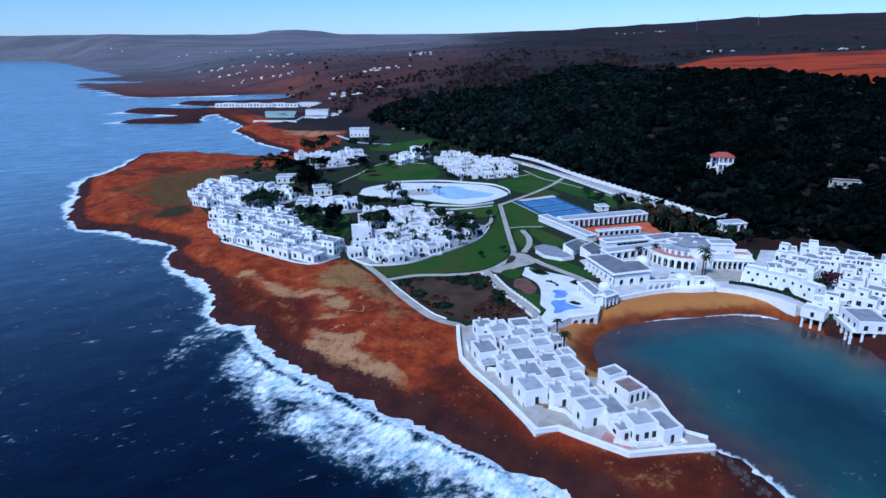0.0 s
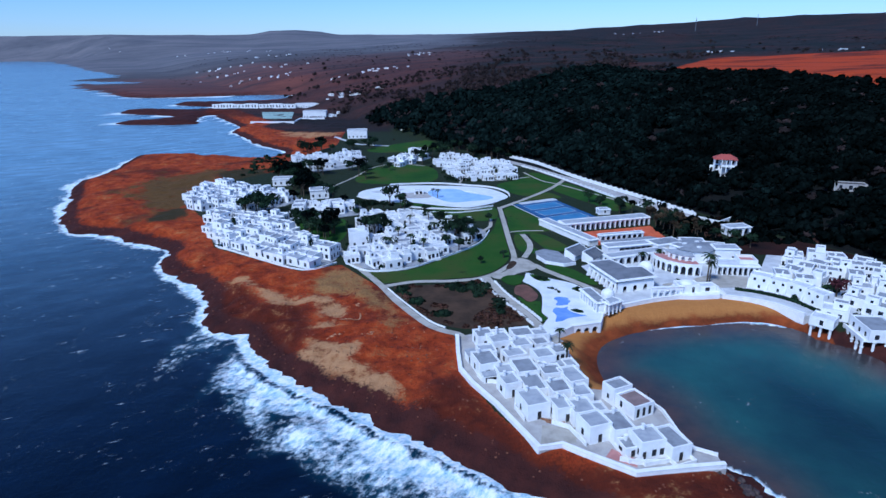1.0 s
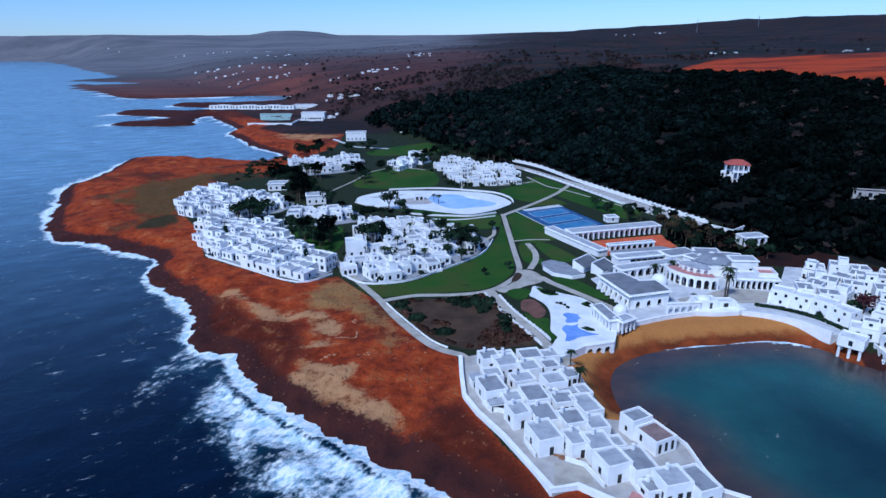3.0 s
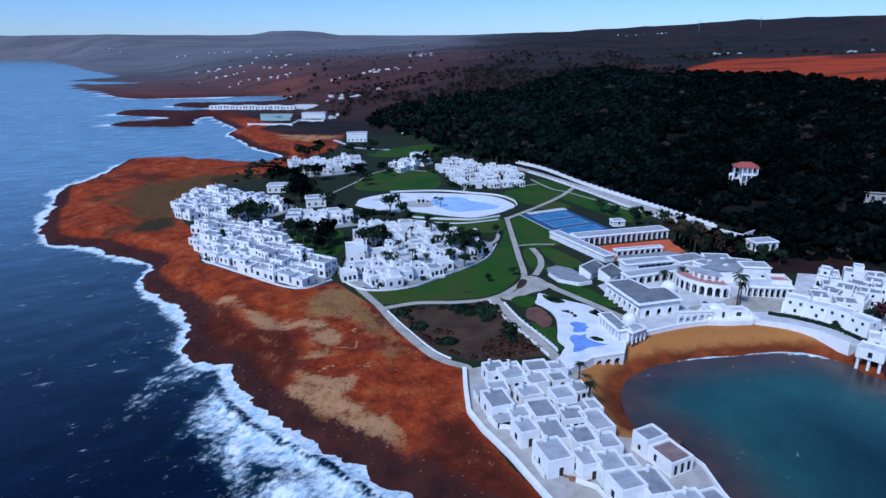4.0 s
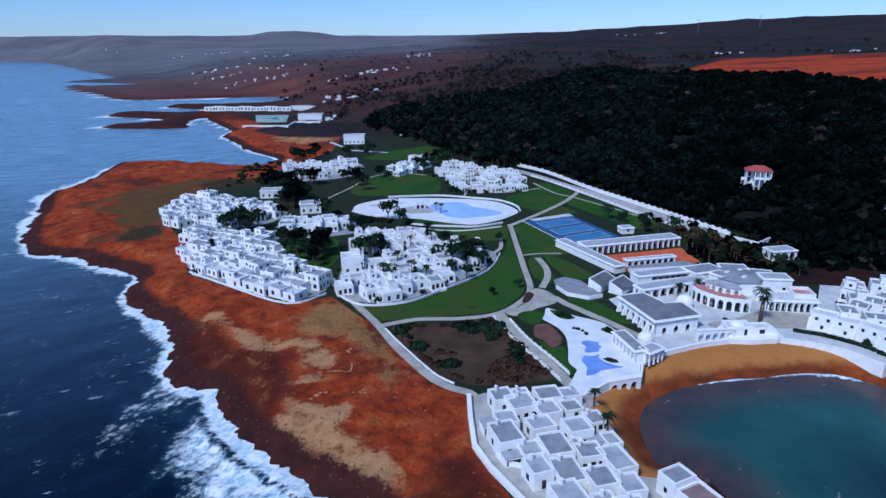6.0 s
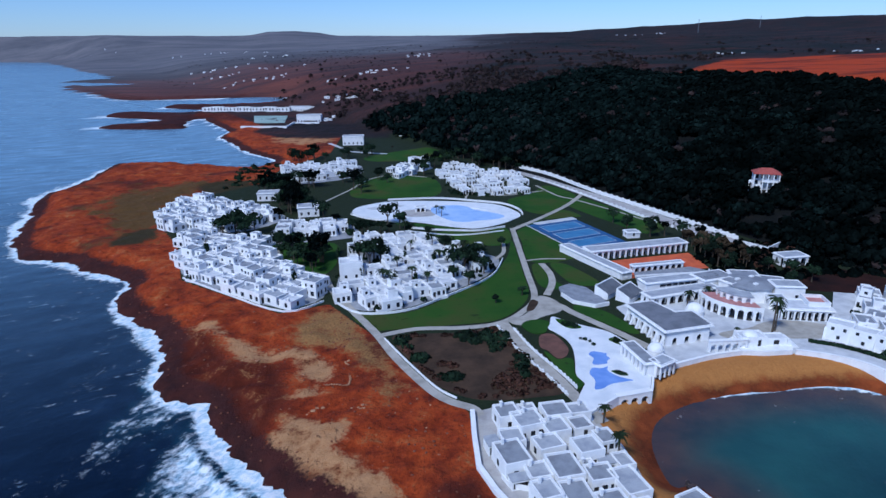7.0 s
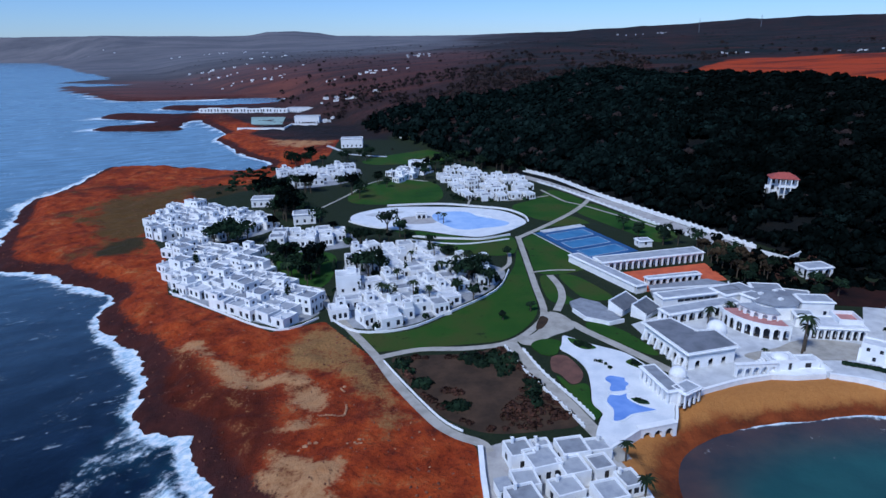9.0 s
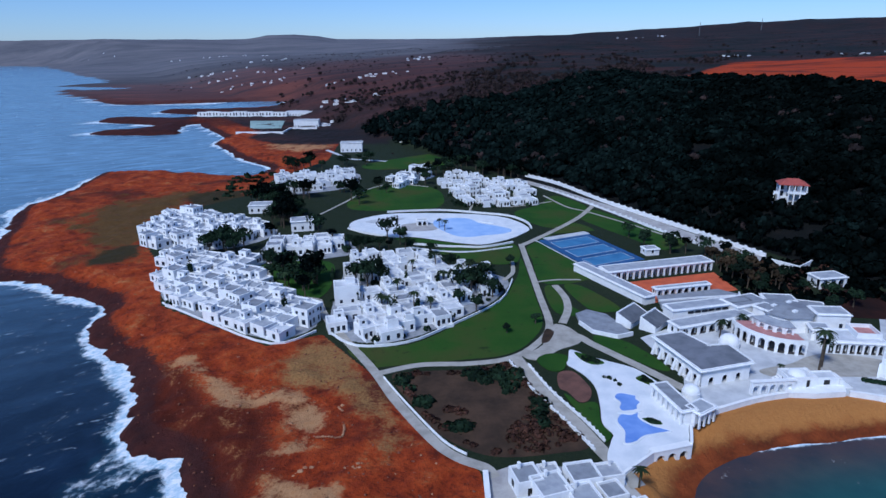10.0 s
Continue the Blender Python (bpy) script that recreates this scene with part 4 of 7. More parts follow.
ribbon("path", [(8, 366), (12, 378), (30, 374), (52, 384)], 1.2, PATH_STONE, "thin pale path behind the pool", "path", 0.132)
ribbon("path", [(-66, 362), (-56, 392), (-50, 416), (-36, 432), (-14, 424)], 1.2, PATH_STONE, "thin pale path round the lawn", "path", 0.136)
ribbon("path", [(16, 268), (20, 276), (21, 288)], 1.6, PATH_STONE, "pale village path", "path", 0.14)
ribbon("path", [(-46, 252), (-58, 258), (-68, 274), (-72, 290)], 1.6, PATH_STONE, "pale path round the village court", "path", 0.144)
ribbon("road", [(-101, 571), (-85, 542), (-74, 524), (-46, 512)], 3.0, PAVING, "pale lane across the far field", "road", 0.15)
ribbon("track", [(20, 512), (23, 495), (30, 484), (42, 470), (52, 452)], 2.6, PATH_STONE, "pale bare track at the edge of the wood", "track", 0.3, on=lambda x, y: float(height(x, y)))
sheet("plaza", [(16, 212), (22, 218), (27, 231), (32, 228), (33, 220), (26, 215), (20, 209.5)], PATH_STONE, "pale gravel junction", "path", lift=0.148)
sheet("garden_bed", [(22, 220), (24.5, 228), (26.5, 226), (24, 220)], DRY, "small bed at the path junction", "garden", lift=0.17)

# round pool
POOL_STONE = plain("white_pool_paving", (0.80, 0.81, 0.82), (0.66, 0.69, 0.72), 0.22, 0.6, 0.03)
ring = [(-48, 347), (-42, 355), (-31, 361.5), (-12, 362), (10, 359), (23.5, 353), (30.5, 343), (33.5, 332.5), (29.6, 325), (22.6, 317), (12.6, 310.5), (5.6, 311), (-4, 315), (-16, 321), (-28, 324), (-39, 329.5), (-47.6, 337)]
ROUND = np.array(ring, float)
sheet("pool_terrace", ring, POOL_STONE, "white paved terrace round the large pool", "terrace", lift=0.16)
sheet("pool_lawn", [(-16, 319.5), (-4, 313.8), (4, 310), (2, 307.4), (-8, 309.4), (-18, 313), (-26, 320)], LAWN, "dark green strip below the pool terrace", "lawn", lift=0.09)
sheet("pool", [(-9, 348), (-1, 352), (7, 350.6), (12, 342.5), (19.5, 337.5), (25.5, 331), (21.7, 325.5), (13.4, 323), (6, 320.5), (0, 322.8), (-6, 331.8), (-9.4, 339.3)], PALE_POOL, "large pale blue free-form swimming pool", "pool", lift=0.20)
for pts, thick, z1 in (([(-33, 364), (-20.5, 366), (-4, 366.5), (13, 360.5), (26.5, 354.5), (33.5, 343), (34.5, 333)], 0.45, 4.9), ([(-19, 311.5), (-8.5, 308.2), (3, 306.3), (12.3, 306), (24, 312)], 0.45, 4.8),
                       ([(-19, 306.5), (-4, 300.6), (7.4, 300.2), (23, 306)], 0.5, 4.5), ([(-48.5, 335.5), (-40, 327.8), (-29, 322.4), (-20, 320.6)], 0.35, 4.7)):
    wall_along("low_wall", pts, thick, 3.8, z1, "low white wall beside the large pool", n=4)
sheet("stone_floor", [(-24, 341), (-14, 344.5), (-9, 341), (-8, 333), (-14, 330.5), (-22, 331.5)], TERRACE_STONE, "grey paved floor beside the large pool", "terrace", lift=0.185)
sheet("stone_floor", [(-42, 347), (-33, 353), (-24, 353.5), (-27, 348), (-36, 344)], PAVING, "pale worn floor of the pool terrace", "terrace", lift=0.19)
ribbon("pool_bridge", [(10.5, 346.5), (15, 344), (18.5, 341)], 1.1, POOL_STONE, "white walkway across the pool corner", "bridge", 0.42)
arcaded("pool_bar", "small white flat-roofed bar on the pool terrace", -15, 341, 8, 5, 3, 2.6, (2, 0, 0, 0), roof=PALE_ROOF, z=4.2)
# beach pool
POOL_TERRACE = [(29.1, 215), (33, 211.7), (37.4, 208.5), (42.9, 204.8), (45.7, 200.2), (47.9, 194.3), (49.5, 187), (49.8, 183.6), (47.2, 178.6), (45.2, 173.6), (41, 171.9), (37, 170.8), (32.6, 167), (28.4, 163.4), (27.2, 168), (29.5, 174.1), (30.5, 176.5), (29.3, 180.6), (30.4, 187.3), (31.2, 194.6), (30.4, 199.9), (28.4, 204.2), (26.6, 207.2), (27.8, 211.2)]
sheet("pool_terrace", POOL_TERRACE, POOL_STONE, "white paved terrace of the beach pool", "terrace", lift=0.18, depth=3.8)
BASINS = [([(35, 192), (36.4, 192.8), (38, 192.3), (39.7, 191.4), (39.4, 190), (40, 188.6), (38.8, 187), (38.4, 185.6), (36.4, 185), (34.6, 185), (34.4, 186.6), (35.2, 188.6), (34.4, 190.4)], "small upper basin of the blue pool"),
          ([(34, 183.9), (36.2, 183.7), (38.3, 184.6), (37.8, 182.2), (39.8, 179.4), (43, 177.4), (40, 176.4), (36.7, 175.4), (34.4, 173.5), (32, 173.2), (33, 177.4), (32.4, 181)], "blue free-form swimming pool")]
for pts, lab in BASINS:
    sheet("pool", pts, POOL, lab, "pool", lift=0.24)
    loop = curve_through(pts, 4)
    wall_along("pool_rim", [tuple(p) for p in loop] + [tuple(loop[0])], 0.4, 4.0, 4.32, "white rounded rim of the blue pool", "pool rim", curved=False, mat=POOL_STONE)
ribbon("pool_bridge", [(33.6, 184.6), (36, 184.2), (39, 185.2)], 0.9, POOL_STONE, "white footbridge between the basins", "bridge", 0.5)
for pts, lab in (([(19.2, 209.3), (21.9, 212.4), (25.7, 212.6), (27.6, 210.6), (26.4, 207.2), (25.4, 204.4), (23.4, 203.4), (21, 204.6)], "small round green lawn by the pool"),
                 ([(24.4, 191.4), (26, 188.4), (28.8, 189), (30, 187.4), (29, 180.6), (30.2, 176.6), (29.1, 174.3), (27.9, 174.7), (25.6, 182.8), (23.2, 192.2)], "narrow dark green lawn along the pool terrace"),
                 ([(29.8, 213.4), (33.1, 211.6), (35.9, 208.5), (36, 207), (33.2, 206.6), (30.9, 209)], "dark planted bed on the pool terrace"), ([(42, 199.2), (44.3, 200.8), (46, 197.5), (45, 195.9)], "dark planted bed by the pool house"),
                 ([(38.4, 182.2), (41.1, 181.8), (42, 179.9), (39.6, 180.2)], "small dark island bed by the pool")):
    sheet("garden_bed", pts, LAWN, lab, "garden", lift=0.26)
# courts
sheet("sports_court", [(35, 314.5), (57.5, 325), (72, 289), (49.5, 278.5)], COURT_BLUE, "blue coated sports courts", "court", lift=0.15, curved=False)
ca, cu, cv = np.array([35.0, 314.5]), np.array([14.5, -36.0]), np.array([22.5, 10.5])
for a0, a1 in ((0.12, 0.34), (0.42, 0.64), (0.72, 0.93)):
    quad = [ca + cu * s + cv * w2 for s, w2 in ((a0, 0.12), (a0, 0.88), (a1, 0.88), (a1, 0.12))]
    sheet("playing_surface", [tuple(q) for q in quad], COURT_LIGHT, "paler blue playing surface", "court", lift=0.19, curved=False)
    for i in range(4):
        ribbon("court_line", [tuple(quad[i]), tuple(quad[(i + 1) % 4])], 0.18, PAVING, "white court line", "marking", 0.23, n=2)
ribbon("court_line", [(33.6, 315.6), (48.6, 278.4)], 0.5, PAVING, "white line along the blue courts", "marking", 0.17)
sheet("court_steps", [(37.5, 317.6), (57, 327), (58.6, 323.4), (39, 314.4)], PAVING, "white steps at the end of the courts", "steps", lift=0.4, curved=False)
sheet("court_floor", [(61, 246.5), (56.6, 258), (55, 264), (92, 274), (93, 257), (70, 250)], TERRACOTTA, "orange terracotta courtyard", "courtyard", lift=0.12, curved=False)
# promenade and hotel forecourt
PROM = [(47.6, 180), (53, 183.2), (58.5, 186), (67, 189.4), (75, 191.4), (82, 192), (89.5, 191.6), (97, 188.8), (103, 184.4), (108, 176.5), (113, 177), (112, 186), (107, 198), (104, 206), (112, 208), (114, 224), (96, 236), (76, 240), (60, 228), (50, 222), (54, 200), (50, 188)]
sheet("promenade", PROM, PAVING, "white promenade above the beach", "promenade", lift=0.07, depth=3.5, curved=False)
for pts in ([(52.4, 182.8), (55, 184.4), (58.5, 186), (67, 189.4), (75, 191.4)], [(89.5, 191.6), (97, 188.8), (103, 184.4), (108, 176.5)]):
    wall_along("beach_wall", pts, 0.7, 1.2, 4.9, "white wall between beach and promenade", n=4)
sheet("forecourt", [(74, 203), (84, 206.5), (90, 210), (97, 211.5), (108, 207.5), (103, 200), (92, 199.5), (78, 199)], PATH_STONE, "sandy hotel forecourt", "forecourt", lift=0.10)
HEDGE_LINE = [(96.7, 197.4), (102.5, 194.6), (107.4, 190.4), (110.6, 186.4), (113.6, 178.8)]
sheet("village_ground", [(108, 181), (117, 172), (127, 163), (146, 164), (170, 214), (148, 232), (126, 236), (106, 204)], PAVING, "pale village ground", "plaza", lift=0.05, depth=4, curved=False)
V1 = [(-113, 291), (-109, 274), (-94, 247), (-76, 236), (-53, 221), (-41, 230), (-46, 245), (-58, 254), (-71, 274), (-78, 292), (-98, 301), (-111, 306)]
V2 = [(-39, 228), (-29, 219), (-15, 221), (-3, 232), (13, 250), (19, 271), (0, 283), (-14, 295), (-36, 299), (-42, 287), (-42, 254)]
V3 = [(-144, 335), (-138, 370), (-85, 342), (-79, 323), (-95, 306), (-126, 308)]
V4 = [(-77, 318), (-46, 319), (-42, 297), (-77, 291)]
V5 = [(-12, 422), (2, 464), (48, 415), (44, 370), (1, 375)]
V6 = [(-112, 455), (-66, 476), (-56, 428), (-97, 405)]
V7 = [(-40, 446), (-14, 487), (-11, 452), (-33, 416)]
V8 = [(107, 200), (124, 229), (145, 225), (163, 211), (133, 166), (121, 170), (113, 180)]
for poly in (V1, V2, V3, V4, V6):
    mid_p = np.mean(poly, 0)
    sheet("street", [tuple(mid_p + 0.955 * (np.array(p) - mid_p)) for p in poly], STREET, "pale paved village streets", "street", lift=0.02, n=3)
wall_along("boundary_wall", [(-96, 250), (-76, 235), (-53, 220), (-42, 228)], 0.3, 3.4, 4.6, "white wall at the foot of the village")
wall_along("boundary_wall", [(-38, 227), (-29, 218.2), (-15, 220.2), (-3, 231), (13, 249), (19, 268)], 0.3, 3.4, 4.7, "white curved wall at the foot of the village")
ROAD = [(40, 445), (57, 417), (70, 388), (81, 362), (92, 338), (102, 314), (111, 296), (118, 282)]
ribbon("road", ROAD, 9.0, TERRACE_STONE, "pale road along the wood", "road", 0.18, on=lambda x, y: max(float(height(x, y)), 4.0))


def road_wall(pts, thick, tall, label, pier=0.45):
    """A wall that climbs with the ground, with square piers along it."""
    p = curve_through(pts, 6, False)
    d = np.gradient(p, axis=0)
    d /= np.hypot(d[:, 0], d[:, 1])[:, None]
    q = np.stack([-d[:, 1], d[:, 0]], -1) * thick / 2
    foot = np.maximum(height(p[:, 0], p[:, 1]), 4.0)
    bm = bmesh.new()
    rows = [[bm.verts.new((*(a + s2 * k), f + z)) for s2, z in ((1, -2.0), (1, tall), (-1, tall), (-1, -2.0))] for a, k, f in zip(p, q, foot)]
    for r0, r1 in zip(rows, rows[1:]):
        for k in range(4):
            bm.faces.new([r0[k], r1[k], r1[(k + 1) % 4], r0[(k + 1) % 4]])
    bm.faces.new(rows[0][::-1])
    bm.faces.new(rows[-1])
    bmesh.ops.recalc_face_normals(bm, faces=bm.faces)
    ob = tagged(part("roadside_wall", bm, WHITE, None), label, "wall", kind="structure")
    for k in range(1, len(p) - 1):
        bm = bmesh.new()
        box(bm, -pier, -pier, -1.0, pier, pier, tall + pier, pose(p[k][0], p[k][1], foot[k], 0, 0, math.degrees(math.atan2(d[k][1], d[k][0]))))
        part("pier", bm, WHITE, ob)
    return ob


road_wall([(46, 446), (62, 419), (79, 379), (91, 353), (102, 329), (110, 310), (118.5, 290)], 0.6, 1.7, "white wall with piers between road and wood")
road_wall([(51, 419), (63, 395), (73, 371), (83, 346), (89, 330), (97, 312), (104, 297)], 0.45, 0.8, "low white wall with piers beside the road")
for pts in ([(12.0, 209), (16.2, 194), (22.0, 180), (25.4, 171)], [(16.6, 207), (20.2, 194.5), (25.6, 181.5), (28.2, 174)]):
    road_wall(pts, 0.3, 0.6, "low pale wall with posts along the beach path", 0.24)
wall_along("garden_wall", [(117, 283), (123, 274.5), (131, 281)], 0.5, 3.5, 6.0, "white angled wall at the edge of the wood", curved=False)

# ---- villages ----
L = "white limewashed cube house in the coastal village"
TREES_IN = [(-31, 262, 6), (4, 255, 5.5), (-93, 301, 9), (-36.3, 247.5, 5), (-34, 276, 4), (8, 266, 5), (-2, 276, 4), (0, 246, 3.5)]
village(V1, 62, 5.5, 1, L, TREES_IN, margin=1.0, gaps=0.35)
village(V2, 25, 5.9, 2, L, TREES_IN)
village(V3, 60, 5.7, 3, L, TREES_IN, margin=0.8, gaps=0.35)
village(V4, 10, 6.2, 4, L)
village(V5, 15, 7.9, 5, "white cube house behind the round pool", gaps=1.0)
village(V6, 30, 6.8, 6, "white cube house near the far shore", gaps=0.9)
village(V7, 60, 6.8, 7, "white cube house near the wood")
village(V8, 58, 6.0, 8, "white cube house above the promenade", [(126, 191, 5), (107, 199, 5.5), (111, 195, 5.5), (115, 190, 5.5), (118, 184, 6), (117, 176, 6.5)], kinds=HILL_KINDS, sway=18, gaps=0.8)
for k, house in enumerate(HOUSES):
    if k not in used:
        for ob in list(house.children_recursive) + [house]:
            bpy.data.objects.remove(ob)

# the tall block at the corner of the second village
e = thing("tower_house", "tall white two-storey block with a flat white roof", "house", (-36.3, 250.6, 4), 12)
block(e, 8.0, 6.4, -0.3, 6.4, [[(0.25, 0.9, 1.0, 2.2), (0.7, 0.9, 1.0, 2.2)], [(0.5, 0.9, 4.2, 5.4)], [], [(0.5, 0.9, 4.2, 5.4)]], roof=WASHED_ROOF, framed=True)
block(e, 3.0, 2.8, 5.9, 7.4, [[], [], [], []], 1.4, 1.2, rim=0.3, name="stair_head", roof=WASHED_ROOF)

# houses of the spit: centre, size across and along, height
SPIT_HOUSES = [(10, 160, 4.2, 4.4, 3.6), (14, 156.8, 5.2, 5.2, 3.8), (10.2, 151.6, 4.0, 4.2, 3.2), (9.6, 145.3, 4.8, 6.6, 3.9), (19.5, 154.8, 4.4, 4.4, 3.4),
               (20.5, 160.5, 5.0, 4.6, 3.6), (17.2, 149.3, 4.8, 4.0, 3.3), (14.0, 140.8, 3.6, 3.8, 3.2), (19, 141.6, 4.8, 6.4, 3.7), (14.6, 134.8, 3.6, 4.4, 3.9),
               (20.0, 134.0, 4.4, 6.6, 3.4), (24.4, 147.1, 4.4, 4.4, 4.2), (19.0, 126.6, 4.8, 6.4, 4.0), (25.2, 139.6, 4.4, 4.0, 3.6), (30, 137.6, 4.2, 6.6, 3.4),
               (25.6, 131.4, 4.4, 4.8, 4.0), (30.4, 130.0, 3.8, 4.4, 3.6), (30.7, 117.4, 4.6, 4.8, 4.3), (35.6, 117.6, 4.2, 6.4, 3.7), (40.1, 111.8, 4.8, 4.6, 4.3),
               (45.0, 112.0, 4.0, 6.4, 3.6), (29.2, 123.6, 4.6, 5.2, 3.6), (25.0, 124.6, 3.4, 4.6, 3.8),
               (25.0, 156.5, 3.6, 3.6, 2.8), (25.6, 161.6, 4.0, 3.4, 3.0), (29.2, 152.0, 3.2, 3.8, 2.7), (30.8, 144.6, 2.6, 3.6, 2.6), (14.6, 162.4, 3.2, 2.6, 2.6), (23.6, 142.2, 2.6, 3.0, 2.8), (33.2, 124.6, 2.6, 3.2, 2.6), (36.2, 111.6, 2.4, 3.0, 2.4)]
for k, (x, y, w, d, h) in enumerate(SPIT_HOUSES):
    ob = house_kind(200 + k + (k % 3 == 0), w + 0.7, d + 0.8, h, True, ROOF if k % 5 in (0, 3) else PALE_ROOF, k % 6 == 1)
    ob.name = "house"
    ob.matrix_basis = pose(x, y, 4.0, 0, 0, 15 + 4 * math.sin(k * 2.3))
    tagged(ob, "white cube house with grey roof on the spit terrace", "house", "white spit houses")

# garages, yard walls and a rose terrace between the spit houses
for x, y, w, d, h in ((6.2, 150.6, 2.6, 3.4, 2.4), (11.2, 140.2, 5.2, 2.2, 2.0), (27.6, 144.4, 3.0, 2.4, 2.2)):
    e = thing("garage", "low white garage with dark open front", "garage", (x, y, 4), 15)
    bm = bmesh.new()
    wall_run(bm, pose(-w / 2, -d / 2, 0), w, -0.2, h, 0.25, [(0.3, w - 0.3, 0.1, h - 0.4)])
    box(bm, -w / 2, -d / 2 + 0.25, -0.2, -w / 2 + 0.25, d / 2, h)
    box(bm, w / 2 - 0.25, -d / 2 + 0.25, -0.2, w / 2, d / 2, h)
    box(bm, -w / 2 + 0.25, d / 2 - 0.25, -0.2, w / 2 - 0.25, d / 2, h)
    bmesh.ops.remove_doubles(bm, verts=bm.verts, dist=0.001)
    part("wall", bm, WHITE, e)
    bm = bmesh.new()
    box(bm, -w / 2 + 0.3, -d / 2 + 0.5, 0.05, w / 2 - 0.3, -d / 2 + 0.6, h - 0.3)
    part("shutter", bm, DARKWOOD, e, "dark shutter")
    bm = bmesh.new()
    box(bm, -w / 2 - 0.1, -d / 2 - 0.1, h, w / 2 + 0.1, d / 2 + 0.1, h + 0.18)
    part("roof", bm, PALE_ROOF, e, "pale flat roof")
for pts in ([(7.4, 142.2), (8.6, 139.6), (13.0, 138.2)], [(22.6, 121.6), (26.0, 119.6), (28.4, 113.4)], [(34.0, 108.8), (37.0, 107.6), (43.0, 107.8)], [(16.4, 131.2), (15.2, 127.6), (16.8, 122.6)], [(30.6, 156.4), (32.4, 150.4), (33.0, 143.6)], [(37.2, 122.6), (38.2, 118.0), (42.0, 116.4)]):
    wall_along("yard_wall", pts, 0.25, 3.9, 5.1, "low white yard wall between the spit houses", n=2, curved=False)
sheet("yard_floor", [(33.4, 112.6), (37.2, 109.4), (37.0, 106.6), (31.6, 110.0)], PINK, "rose tiled yard by the sea wall", "yard", lift=0.10, curved=False)
sheet("yard_floor", [(20.4, 121.0), (27.6, 120.0), (26.6, 114.6), (19.2, 114.4)], PATH_STONE, "sandy yard by the sea wall", "yard", lift=0.08, curved=False)

# the long house above the bay, stepped in three
e = thing("bay_house", "long stepped white house with grey roofs above the bay", "house", (41.5, 127, 4), 26)
block(e, 5.2, 4.2, -3.0, 4.6, [[], [(0.5, 0.9, 4.2, 5.4)], [], [(0.5, 0.8, 4.2, 5.4)]], -0.4, 4.6, framed=True, name="upper_wall")
block(e, 5.6, 6.2, -3.0, 3.4, [[(0.2, 0.9, 3.4, 5.6), (0.5, 0.9, 3.4, 5.6), (0.8, 0.9, 3.4, 5.6)], [(0.3, 0.9, 4.2, 5.2), (0.7, 0.9, 4.2, 5.2)], [], [(0.3, 0.8, 4.0, 5.6)]], 0.2, -0.62, framed=True, name="lower_wall", roof=plain("brown_roof_screed", (0.27, 0.19, 0.18), (0.18, 0.13, 0.13), 0.4, 0.9))

# ---- hotel ----
e = thing("hotel_wing", "white angled hotel wing with arcades and one wide grey roof", "building", (60.2, 206, 4), 16)
WING = [(-7, -9.25), (7, -9.25), (7.6, -0.4), (2.6, 0.6), (1.0, 9.4), (-7, 9.4)]


def grown(pts, by):
    """An outline moved out (or in) by an even distance."""
    p = np.array(pts, float)
    a, c = np.roll(p, 1, 0), np.roll(p, -1, 0)
    n1, n2 = [np.stack([v[:, 1], -v[:, 0]], -1) / np.hypot(v[:, 0], v[:, 1])[:, None] for v in (p - a, c - p)]
    m2 = n1 + n2
    return [tuple(v) for v in p + by * m2 / (0.5 * (m2 ** 2).sum(1))[:, None]]


bm = bmesh.new()
arcade(bm, pose(-7, -9.25, 0), 14.0, -0.3, 3.75, 0.4, 3, 2.4, 1.5)
part("arcade", bm, WHITE, e, "white arcade of three low round arches")
bm = bmesh.new()
arcade(bm, pose(-7, 9.4, 0, 0, 0, -90), 18.65, -0.3, 3.75, 0.4, 6, 1.25, 1.7)
part("arcade", bm, WHITE, e, "white arcade of six round arches")
for k in range(7):
    bm = bmesh.new()
    y = 9.0 - k * 2.92
    v = [bm.verts.new((x, y + w2, z)) for w2 in (-0.4, 0.4) for x, z in ((-7.01, -0.3), (-8.1, -0.3), (-7.01, 3.2))]
    for f in ((0, 1, 2), (5, 4, 3), (0, 3, 4, 1), (1, 4, 5, 2), (2, 5, 3, 0)):
        bm.faces.new([v[q] for q in f])
    part("buttress", bm, WHITE, e)
# Inner wall coloured dark in place of the shade behind the arches.
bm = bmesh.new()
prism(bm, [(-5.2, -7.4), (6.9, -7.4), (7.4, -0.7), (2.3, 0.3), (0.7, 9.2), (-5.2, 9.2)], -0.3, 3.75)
part("core_wall", bm, SHADE_STONE, e, "inner wall painted dark for the arcade shade")
# Dark band built in as the shadow line below the cornice.
bm = bmesh.new()
prism(bm, grown(WING, -0.5), 3.75, 4.35)
part("clerestory", bm, GLASS, e, "dark strip standing in for the shade under the roof edge")
bm = bmesh.new()
prism(bm, grown(WING, 0.8), 4.35, 4.62)
part("cornice", bm, WHITE, e)
bm = bmesh.new()
prism(bm, grown(WING, 0.25), 4.62, 4.72)
part("roof", bm, plain("wing_roof_screed", (0.20, 0.21, 0.24), (0.13, 0.14, 0.16), 0.25, 0.9), e, "one wide dark grey flat roof")
for a, b2 in zip(WING, WING[1:] + WING[:1]):
    bm = bmesh.new()
    dd = Vector((b2[0] - a[0], b2[1] - a[1], 0))
    box(bm, -0.3, -0.55, 4.62, dd.length + 0.3, -0.25, 5.0, pose(a[0], a[1], 0, 0, 0, math.degrees(math.atan2(dd.y, dd.x))))
    part("parapet", bm, WHITE, e)
